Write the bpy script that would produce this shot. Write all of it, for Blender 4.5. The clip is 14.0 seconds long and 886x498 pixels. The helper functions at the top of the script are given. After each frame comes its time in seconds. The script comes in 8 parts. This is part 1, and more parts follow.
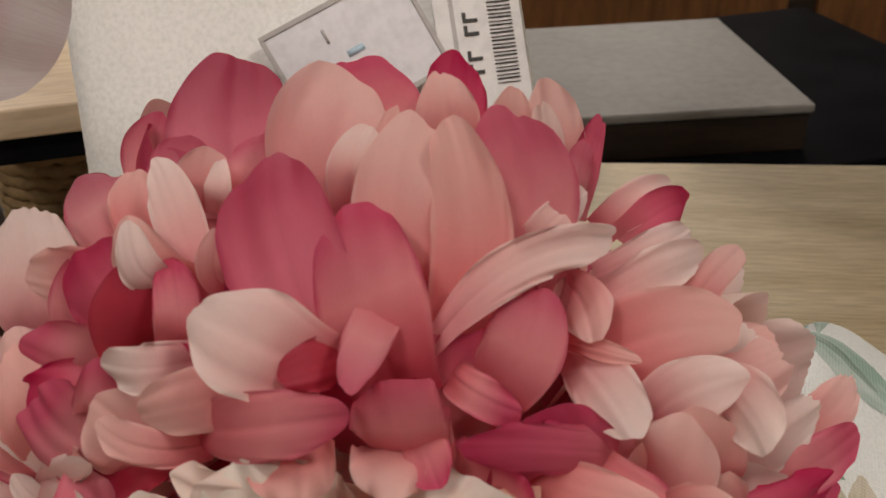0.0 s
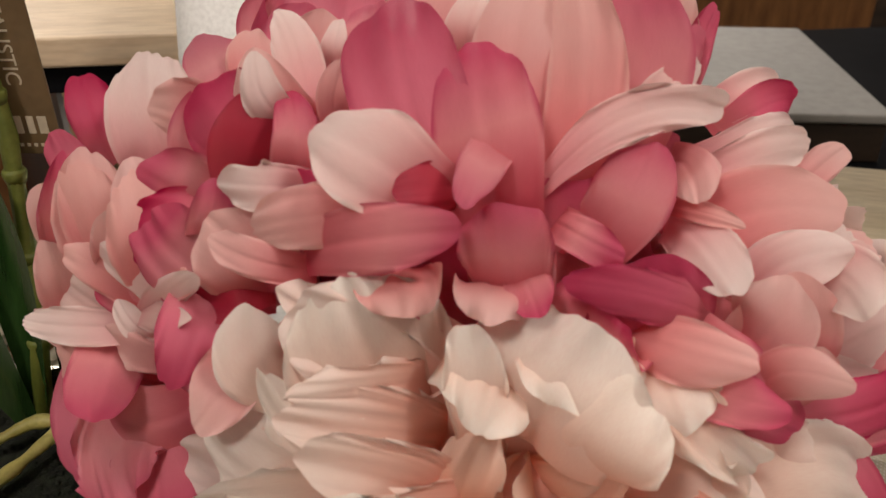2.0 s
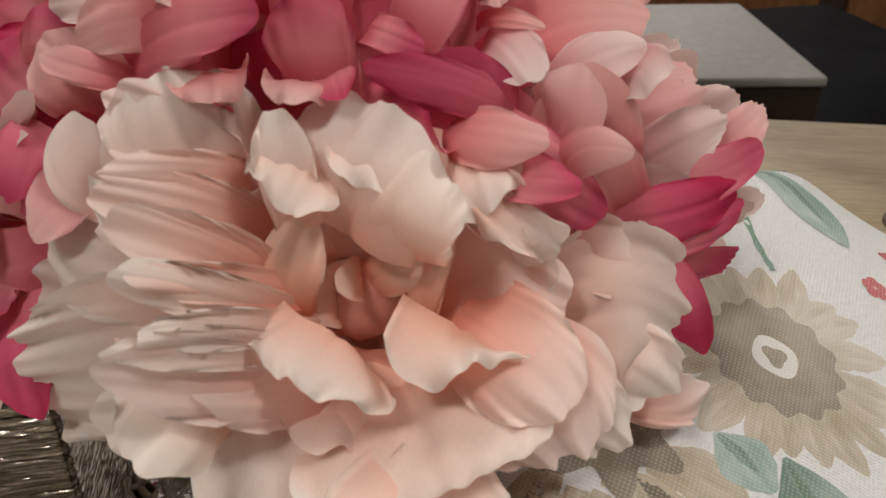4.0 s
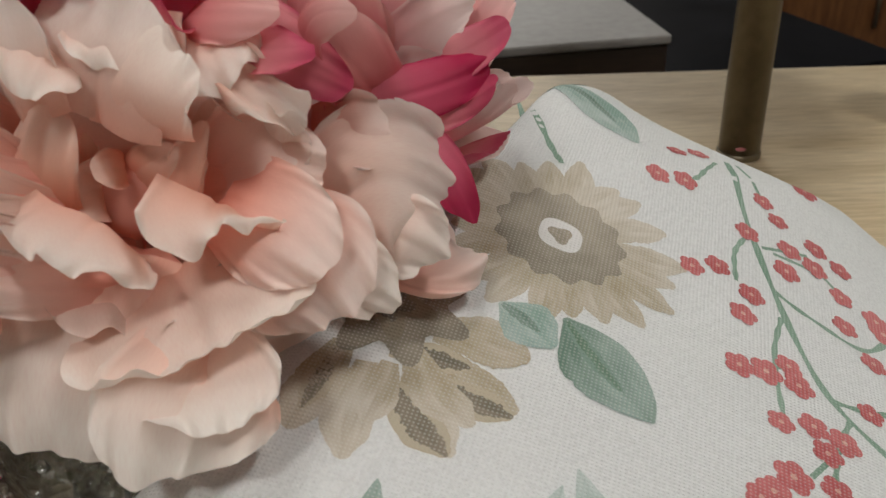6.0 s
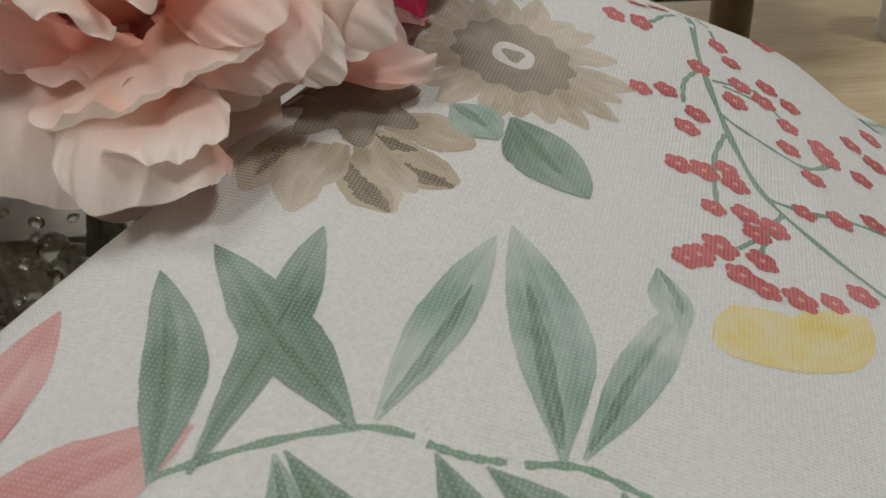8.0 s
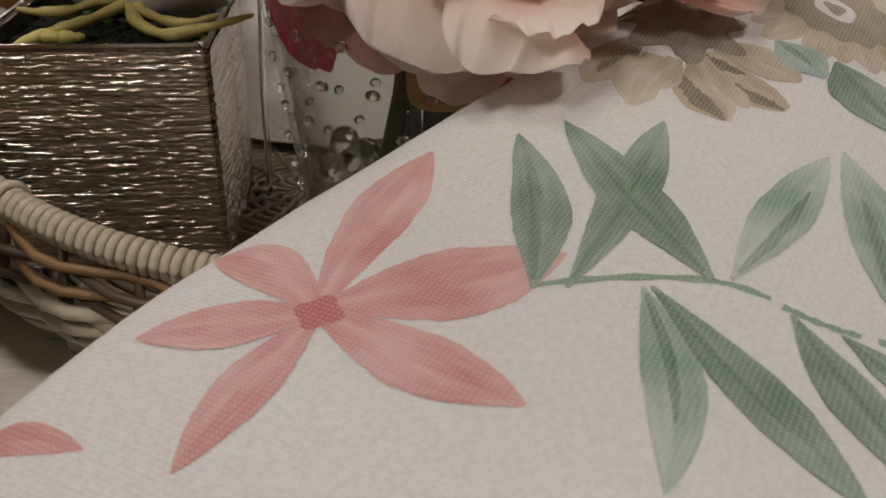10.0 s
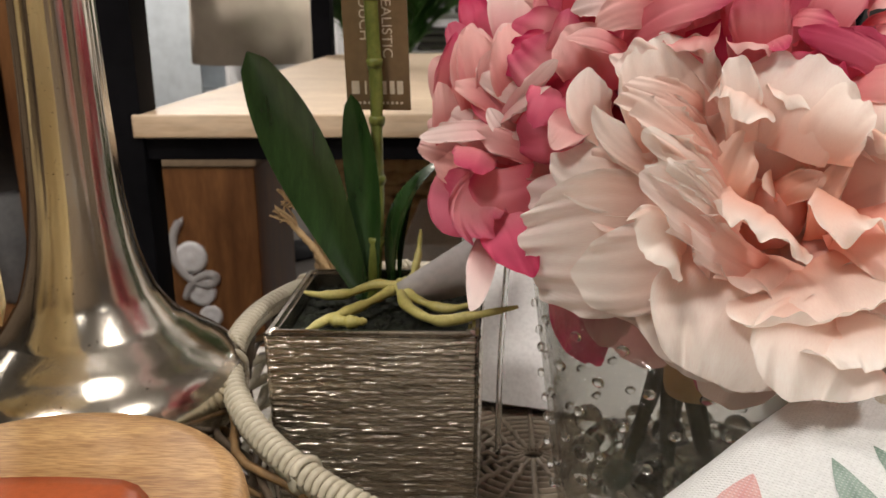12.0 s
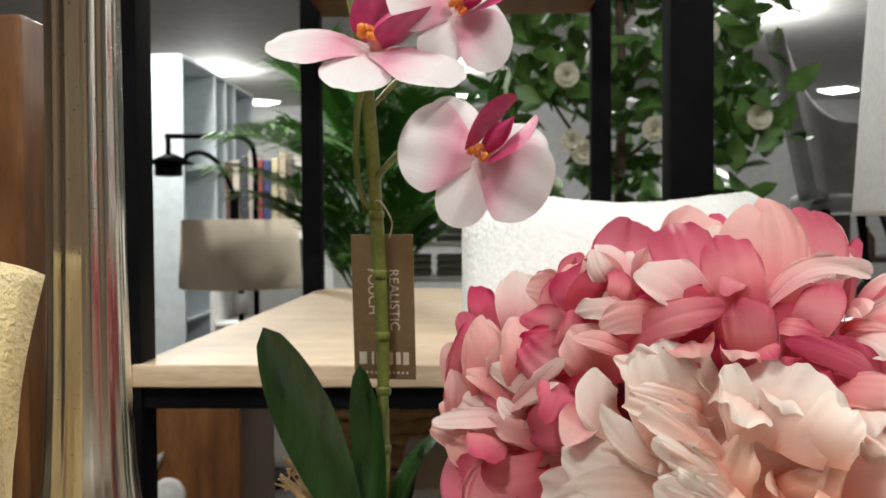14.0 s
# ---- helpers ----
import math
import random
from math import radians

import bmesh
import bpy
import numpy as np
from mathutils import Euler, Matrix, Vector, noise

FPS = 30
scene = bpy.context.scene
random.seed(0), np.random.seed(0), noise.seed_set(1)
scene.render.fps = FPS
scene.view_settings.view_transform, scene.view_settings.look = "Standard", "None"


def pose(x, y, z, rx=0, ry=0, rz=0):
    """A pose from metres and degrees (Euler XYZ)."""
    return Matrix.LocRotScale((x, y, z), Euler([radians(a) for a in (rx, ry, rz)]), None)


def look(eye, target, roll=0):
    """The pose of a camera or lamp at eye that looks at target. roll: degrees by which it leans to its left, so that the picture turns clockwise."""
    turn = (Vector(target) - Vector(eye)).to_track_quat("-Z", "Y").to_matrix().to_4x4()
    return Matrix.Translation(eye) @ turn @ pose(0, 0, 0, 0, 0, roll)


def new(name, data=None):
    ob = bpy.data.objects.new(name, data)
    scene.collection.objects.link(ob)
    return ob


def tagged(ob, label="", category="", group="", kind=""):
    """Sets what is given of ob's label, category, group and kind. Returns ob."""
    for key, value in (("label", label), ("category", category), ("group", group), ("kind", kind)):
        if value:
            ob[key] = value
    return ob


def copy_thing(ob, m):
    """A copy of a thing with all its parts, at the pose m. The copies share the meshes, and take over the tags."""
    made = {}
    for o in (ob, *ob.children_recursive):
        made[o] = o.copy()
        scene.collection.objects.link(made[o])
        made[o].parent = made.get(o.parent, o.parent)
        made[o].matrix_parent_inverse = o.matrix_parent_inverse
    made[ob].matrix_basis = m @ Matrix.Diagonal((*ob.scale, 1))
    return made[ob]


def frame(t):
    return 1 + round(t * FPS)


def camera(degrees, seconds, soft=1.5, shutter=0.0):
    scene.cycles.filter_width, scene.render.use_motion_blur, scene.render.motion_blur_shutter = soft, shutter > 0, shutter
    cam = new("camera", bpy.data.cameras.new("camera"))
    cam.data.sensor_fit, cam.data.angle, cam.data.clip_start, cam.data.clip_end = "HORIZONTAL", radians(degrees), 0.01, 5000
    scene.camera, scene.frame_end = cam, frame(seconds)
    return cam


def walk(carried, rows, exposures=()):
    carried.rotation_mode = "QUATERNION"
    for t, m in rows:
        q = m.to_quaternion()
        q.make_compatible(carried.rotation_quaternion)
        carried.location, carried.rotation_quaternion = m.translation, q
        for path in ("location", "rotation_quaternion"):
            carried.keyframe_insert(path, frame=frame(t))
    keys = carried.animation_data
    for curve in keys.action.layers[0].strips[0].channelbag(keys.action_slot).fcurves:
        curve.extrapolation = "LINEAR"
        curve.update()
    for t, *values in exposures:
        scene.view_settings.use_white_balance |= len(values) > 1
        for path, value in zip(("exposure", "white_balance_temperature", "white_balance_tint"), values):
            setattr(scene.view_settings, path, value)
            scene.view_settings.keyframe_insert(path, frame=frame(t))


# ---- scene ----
cam = camera(54.5, 14.0)
PATH = [
    (0, (0.114, -0.212, 0.335), (0.472, 1.455, -0.711), -2.6),
    (0.5, (0.106, -0.21, 0.332), (0.43, 1.449, -0.737), -1.8),
    (1, (0.104, -0.215, 0.326), (0.368, 1.461, -0.734), -1.6),
    (1.5, (0.096, -0.223, 0.314), (0.389, 1.486, -0.683), 0.3),
    (2, (0.098, -0.229, 0.309), (0.351, 1.469, -0.717), 0.6),
    (4.5, (0.132, -0.272, 0.271), (0.472, 1.427, -0.728), -1.3),
    (5, (0.138, -0.278, 0.268), (0.54, 1.396, -0.75), -1.6),
    (5.5, (0.148, -0.287, 0.262), (0.585, 1.383, -0.748), -2.4),
    (6, (0.151, -0.294, 0.255), (0.663, 1.362, -0.742), -2.5),
    (6.5, (0.156, -0.304, 0.248), (0.708, 1.341, -0.746), -3.2),
    (7, (0.161, -0.316, 0.237), (0.709, 1.324, -0.768), -4.2),
    (9.5, (0.12, -0.352, 0.2), (0.373, 1.34, -0.836), 0.9),
    (10, (0.104, -0.355, 0.199), (0.254, 1.367, -0.807), 1.1),
    (10.5, (0.087, -0.359, 0.204), (0.131, 1.39, -0.765), 0.2),
    (11, (0.071, -0.363, 0.214), (0.03, 1.437, -0.655), -0.5),
    (11.5, (0.059, -0.367, 0.225), (-0.034, 1.495, -0.499), -0.9),
    (12, (0.052, -0.368, 0.233), (-0.078, 1.551, -0.315), -0.7),
    (12.5, (0.05, -0.37, 0.24), (-0.091, 1.591, -0.128), -0.5),
    (13, (0.046, -0.372, 0.249), (-0.073, 1.61, 0.012), -0.4),
    (13.5, (0.043, -0.376, 0.256), (-0.054, 1.617, 0.12), -0.8),
    (14, (0.04, -0.383, 0.262), (-0.04, 1.615, 0.209), -0.4),
]
walk(cam, [(t, look(eye, target, roll)) for t, eye, target, roll in PATH], exposures=[
    (0.0, -1.12, 7000, 13), (2.0, -0.76, 6950, 13), (4.5, -0.93, 6500, 11), (7.0, -1.14, 6300, 8), (9.5, -1.38, 6700, 15), (10.5, -1.22, 6850, 17), (11.5, -0.46, 6700, 14),
    (12.2, -0.44, 6600, 12), (13.0, -0.38, 6350, 8), (14.0, -0.30, 6250, 5)])
cam.data.dof.use_dof = True
cam.data.dof.focus_distance = 0.26
cam.data.dof.aperture_fstop = 32.0

# ---- world and lights ----
world = bpy.data.worlds.new("store_air")
scene.world = world
world.use_nodes = True
world.node_tree.nodes["Background"].inputs[0].default_value = (1.0, 0.95, 0.9, 1)
world.node_tree.nodes["Background"].inputs[1].default_value = 0.05

FLOOR, CEIL = -0.78, 2.3


def area(x, y, z, size, power, color=(1.0, 0.94, 0.87)):
    lamp = bpy.data.lights.new("ceiling_light", "AREA")
    lamp.shape, lamp.size, lamp.energy, lamp.color = "DISK", size, power, color
    ob = new("lamp_light", lamp)
    ob.matrix_world = pose(x, y, z)
    return ob


# These lamps all hang out of view, added to light the table and background.
for lx, ly, p in ((-0.9, -1.3, 42), (1.2, -0.9, 37), (-0.15, 0.05, 15), (-1.6, 3.6, 110), (1.6, 3.6, 110)):
    area(lx, ly, CEIL - 0.09, 0.42, p)
# Points under the lamps brighten the ceiling; the last four are unseen additions.
for lx, ly, p in ((-3.28, 10.6, 85), (-0.31, 10.75, 85), (2.82, 8.05, 85), (-1.6, 3.6, 26), (1.6, 3.6, 26), (-0.9, -1.3, 9), (1.2, -0.9, 9)):
    glob = bpy.data.lights.new("ceiling_light", "POINT")
    glob.energy, glob.color, glob.shadow_soft_size = p, (1.0, 0.96, 0.91), 0.18
    new("lamp_light", glob).matrix_world = pose(lx, ly, CEIL - 0.32)


# ---- materials ----
def nodes_of(name):
    m = bpy.data.materials.new(name)
    m.use_nodes = True
    nt = m.node_tree
    return m, nt, nt.nodes["Principled BSDF"]


def node(nt, kind, **props):
    n = nt.nodes.new(kind)
    for k, v in props.items():
        if k in n.inputs:
            n.inputs[k].default_value = v
    return n


def ramp(nt, fac, c1, c2, p1=0.3, p2=0.7):
    r = nt.nodes.new("ShaderNodeValToRGB")
    r.color_ramp.elements[0].position, r.color_ramp.elements[1].position = p1, p2
    r.color_ramp.elements[0].color, r.color_ramp.elements[1].color = (*c1, 1), (*c2, 1)
    nt.links.new(fac, r.inputs[0])
    return r.outputs[0]


def mixc(nt, a, b, fac=0.5, mode="MIX"):
    m = nt.nodes.new("ShaderNodeMix")
    m.data_type, m.blend_type = "RGBA", mode
    for sock, v in ((m.inputs[0], fac), (m.inputs[6], a), (m.inputs[7], b)):
        if isinstance(v, bpy.types.NodeSocket):
            nt.links.new(v, sock)
        elif isinstance(v, tuple):
            sock.default_value = (*v, 1)
        else:
            sock.default_value = v
    return m.outputs[2]


def noise_of(nt, scale, detail=4.0, stretch=None, rough=0.55, coord="Object"):
    tc = nt.nodes.new("ShaderNodeTexCoord")
    src = tc.outputs[coord]
    if stretch:
        mp = nt.nodes.new("ShaderNodeMapping")
        mp.inputs["Scale"].default_value = stretch
        nt.links.new(src, mp.inputs[0])
        src = mp.outputs[0]
    n = node(nt, "ShaderNodeTexNoise", Scale=scale, Detail=detail, Roughness=rough)
    nt.links.new(src, n.inputs["Vector"])
    return n.outputs["Fac"]


def bump(nt, bsdf, height, strength, distance):
    b = node(nt, "ShaderNodeBump", Strength=strength, Distance=distance)
    nt.links.new(height, b.inputs["Height"])
    nt.links.new(b.outputs[0], bsdf.inputs["Normal"])


def surf(name, c1, c2, scale=20.0, rough=0.5, metal=0.0, bumps=None, stretch=None, rough_var=0.1, fine=8.0):
    """A surface with colour at two scales, uneven gloss and fine relief."""
    m, nt, b = nodes_of(name)
    big = noise_of(nt, scale, stretch=stretch)
    small = noise_of(nt, scale * fine, 3.0, stretch=stretch)
    col = ramp(nt, big, c1, c2)
    col = mixc(nt, col, ramp(nt, small, (0.72, 0.72, 0.72), (1.0, 1.0, 1.0), 0.25, 0.6), 0.5, "MULTIPLY")
    nt.links.new(col, b.inputs["Base Color"])
    mr = nt.nodes.new("ShaderNodeMapRange")
    mr.inputs[3].default_value, mr.inputs[4].default_value = max(0.02, rough - rough_var), min(1, rough + rough_var)
    nt.links.new(big, mr.inputs[0])
    nt.links.new(mr.outputs[0], b.inputs["Roughness"])
    b.inputs["Metallic"].default_value = metal
    if bumps:
        bump(nt, b, small, bumps[0], bumps[1])
    return m


def petal_mat(name, base, tip, edge, weave=1.0, yellow=0.0):
    """Dyed polyester petal: colour, with some painted shading, runs from foot to rim, woven grain, some light passes
    through.
    """
    m, nt, b = nodes_of(name)
    uv = nt.nodes.new("ShaderNodeUVMap")
    sep = nt.nodes.new("ShaderNodeSeparateXYZ")
    nt.links.new(uv.outputs[0], sep.inputs[0])
    blot = noise_of(nt, 28.0, 3.0)

    def calc(op, p, q):
        n = nt.nodes.new("ShaderNodeMath")
        n.operation = op
        for sock, val in zip(n.inputs, (p, q)):
            if isinstance(val, bpy.types.NodeSocket):
                nt.links.new(val, sock)
            else:
                sock.default_value = val
        return n.outputs[0]
    side = calc("ABSOLUTE", calc("SUBTRACT", calc("MULTIPLY", sep.outputs[0], 2.0), 1.0), 0.0)
    reach = calc("MAXIMUM", sep.outputs[1], calc("MULTIPLY", calc("POWER", side, 3.0), calc("MINIMUM", calc("MULTIPLY", sep.outputs[1], 1.6), 0.98)))
    add = nt.nodes.new("ShaderNodeMath")
    add.operation = "MULTIPLY_ADD"
    nt.links.new(blot, add.inputs[0])
    add.inputs[1].default_value = 0.62
    nt.links.new(reach, add.inputs[2])
    r = nt.nodes.new("ShaderNodeValToRGB")
    e = r.color_ramp.elements
    e[0].position, e[0].color = 0.25, (*base, 1)
    e[1].position, e[1].color = 0.68, (*tip, 1)
    e2 = e.new(1.18)
    e2.position, e2.color = 1.0, (*edge, 1)
    sc = nt.nodes.new("ShaderNodeMath")
    sc.operation = "MULTIPLY"
    sc.inputs[1].default_value = 0.8
    nt.links.new(add.outputs[0], sc.inputs[0])
    nt.links.new(sc.outputs[0], r.inputs[0])
    info = nt.nodes.new("ShaderNodeObjectInfo")
    hue = nt.nodes.new("ShaderNodeHueSaturation")
    mr = nt.nodes.new("ShaderNodeMapRange")
    mr.inputs[3].default_value, mr.inputs[4].default_value = 0.90, 1.10
    nt.links.new(info.outputs["Random"], mr.inputs[0])
    nt.links.new(mr.outputs[0], hue.inputs["Saturation"])
    tone = nt.nodes.new("ShaderNodeMath")
    tone.operation = "PINGPONG"
    tone.inputs[1].default_value = 0.11
    nt.links.new(info.outputs["Random"], tone.inputs[0])
    lift = nt.nodes.new("ShaderNodeMath")
    lift.inputs[1].default_value = 0.93
    nt.links.new(tone.outputs[0], lift.inputs[0])
    nt.links.new(lift.outputs[0], hue.inputs["Value"])
    nt.links.new(r.outputs[0], hue.inputs["Color"])
    streak = noise_of(nt, 12.0, 5.0, stretch=(14.0, 1.2, 1.0), coord="UV")
    col = mixc(nt, hue.outputs[0], ramp(nt, streak, (0.86, 0.70, 0.72), (1.0, 1.0, 1.0), 0.32, 0.58), 0.26, "MULTIPLY")
    nt.links.new(col, b.inputs["Base Color"])
    b.inputs["Roughness"].default_value = 0.5
    b.inputs["Sheen Weight"].default_value = 0.08
    nt.links.new(col, b.inputs["Sheen Tint"])
    b.inputs["Specular IOR Level"].default_value = 0.5
    wv = nt.nodes.new("ShaderNodeTexWave")
    wv.inputs["Scale"].default_value = 105.0
    wv.bands_direction = "DIAGONAL"
    nt.links.new(uv.outputs[0], wv.inputs["Vector"])
    mix = mixc(nt, wv.outputs["Fac"], streak, 0.6)
    bump(nt, b, mix, 0.28 * weave, 0.0007)
    tr = nt.nodes.new("ShaderNodeBsdfTranslucent")
    nt.links.new(col, tr.inputs[0])
    ms = nt.nodes.new("ShaderNodeMixShader")
    ms.inputs[0].default_value = 0.35
    nt.links.new(b.outputs[0], ms.inputs[1])
    nt.links.new(tr.outputs[0], ms.inputs[2])
    nt.links.new(ms.outputs[0], nt.nodes["Material Output"].inputs[0])
    return m


def glass_mat(name, color, rough=0.02, ior=1.48):
    m, nt, b = nodes_of(name)
    b.inputs["Base Color"].default_value = (*color, 1)
    b.inputs["Transmission Weight"].default_value = 1.0
    b.inputs["Roughness"].default_value = rough
    b.inputs["IOR"].default_value = ior
    return m


def thin_glass(name, tint):
    """A thin pane or wall of clear glass: sees straight through, with a glossy skin."""
    m = bpy.data.materials.new(name)
    m.use_nodes = True
    nt = m.node_tree
    nt.nodes.remove(nt.nodes["Principled BSDF"])
    tr = nt.nodes.new("ShaderNodeBsdfTransparent")
    tr.inputs[0].default_value = (*tint, 1)
    gl = node(nt, "ShaderNodeBsdfGlossy", Roughness=0.05)
    bump(nt, gl, noise_of(nt, 110.0, 2.0), 0.6, 0.004)
    lw = node(nt, "ShaderNodeLayerWeight", Blend=0.5)
    pw = nt.nodes.new("ShaderNodeMath")
    pw.operation = "POWER"
    pw.inputs[1].default_value = 2.2
    nt.links.new(lw.outputs["Facing"], pw.inputs[0])
    mr = nt.nodes.new("ShaderNodeMapRange")
    mr.inputs[3].default_value, mr.inputs[4].default_value = 0.05, 0.7
    nt.links.new(pw.outputs[0], mr.inputs[0])
    ms = nt.nodes.new("ShaderNodeMixShader")
    nt.links.new(mr.outputs[0], ms.inputs[0])
    nt.links.new(tr.outputs[0], ms.inputs[1])
    nt.links.new(gl.outputs[0], ms.inputs[2])
    nt.links.new(ms.outputs[0], nt.nodes["Material Output"].inputs[0])
    return m


def glow(name, color, strength):
    m = bpy.data.materials.new(name)
    m.use_nodes = True
    nt = m.node_tree
    nt.nodes.remove(nt.nodes["Principled BSDF"])
    em = node(nt, "ShaderNodeEmission", Strength=strength)
    em.inputs[0].default_value = (*color, 1)
    nt.links.new(em.outputs[0], nt.nodes["Material Output"].inputs[0])
    return m


PET = {
    # Deep feet and the pale rims of cream and blush are partly painted shading.
    "hot": petal_mat("petal_hot_pink", (0.846, 0.318, 0.360), (0.735, 0.138, 0.230), (0.502, 0.035, 0.104)),
    "rose": petal_mat("petal_rose", (0.720, 0.122, 0.178), (0.819, 0.316, 0.348), (0.612, 0.097, 0.178)),
    "salmon": petal_mat("petal_salmon", (0.747, 0.122, 0.170), (0.846, 0.381, 0.373), (0.864, 0.535, 0.502)),
    "pale": petal_mat("petal_pale_pink", (0.800, 0.260, 0.307), (0.883, 0.614, 0.586), (0.902, 0.763, 0.725)),
    "blush": petal_mat("petal_blush", (0.95, 0.42, 0.32), (0.97, 0.655, 0.56), (0.98, 0.84, 0.77)),
    "cream": petal_mat("petal_cream", (0.96, 0.57, 0.44), (0.98, 0.80, 0.705), (0.98, 0.92, 0.85)),
    "heart": petal_mat("petal_coral_heart", (0.91, 0.29, 0.16), (0.95, 0.53, 0.38), (0.97, 0.72, 0.60)),
    "red": petal_mat("petal_deep_red", (0.70, 0.10, 0.14), (0.55, 0.04, 0.08), (0.42, 0.025, 0.06)),
}


def weave_bump(m, pitch=0.0011, strength=0.5, depth=0.0005):
    """Plain cotton weave: two crossing sets of threads."""
    nt, b = m.node_tree, m.node_tree.nodes["Principled BSDF"]
    tc = nt.nodes.new("ShaderNodeTexCoord")
    mp = nt.nodes.new("ShaderNodeMapping")
    mp.inputs["Rotation"].default_value = (0, 0, 0.6)
    nt.links.new(tc.outputs["Object"], mp.inputs[0])
    sides = []
    for way in ("X", "Y"):
        w = nt.nodes.new("ShaderNodeTexWave")
        w.bands_direction = way
        w.inputs["Scale"].default_value = 0.314 / pitch
        w.inputs["Distortion"].default_value = 1.2
        w.inputs["Detail Scale"].default_value = 0.4
        nt.links.new(mp.outputs[0], w.inputs[0])
        sides.append(w.outputs["Fac"])
    mul = nt.nodes.new("ShaderNodeMath")
    mul.operation = "MULTIPLY"
    nt.links.new(sides[0], mul.inputs[0])
    nt.links.new(sides[1], mul.inputs[1])
    bump(nt, b, mul.outputs[0], strength, depth)
    return mul.outputs[0]


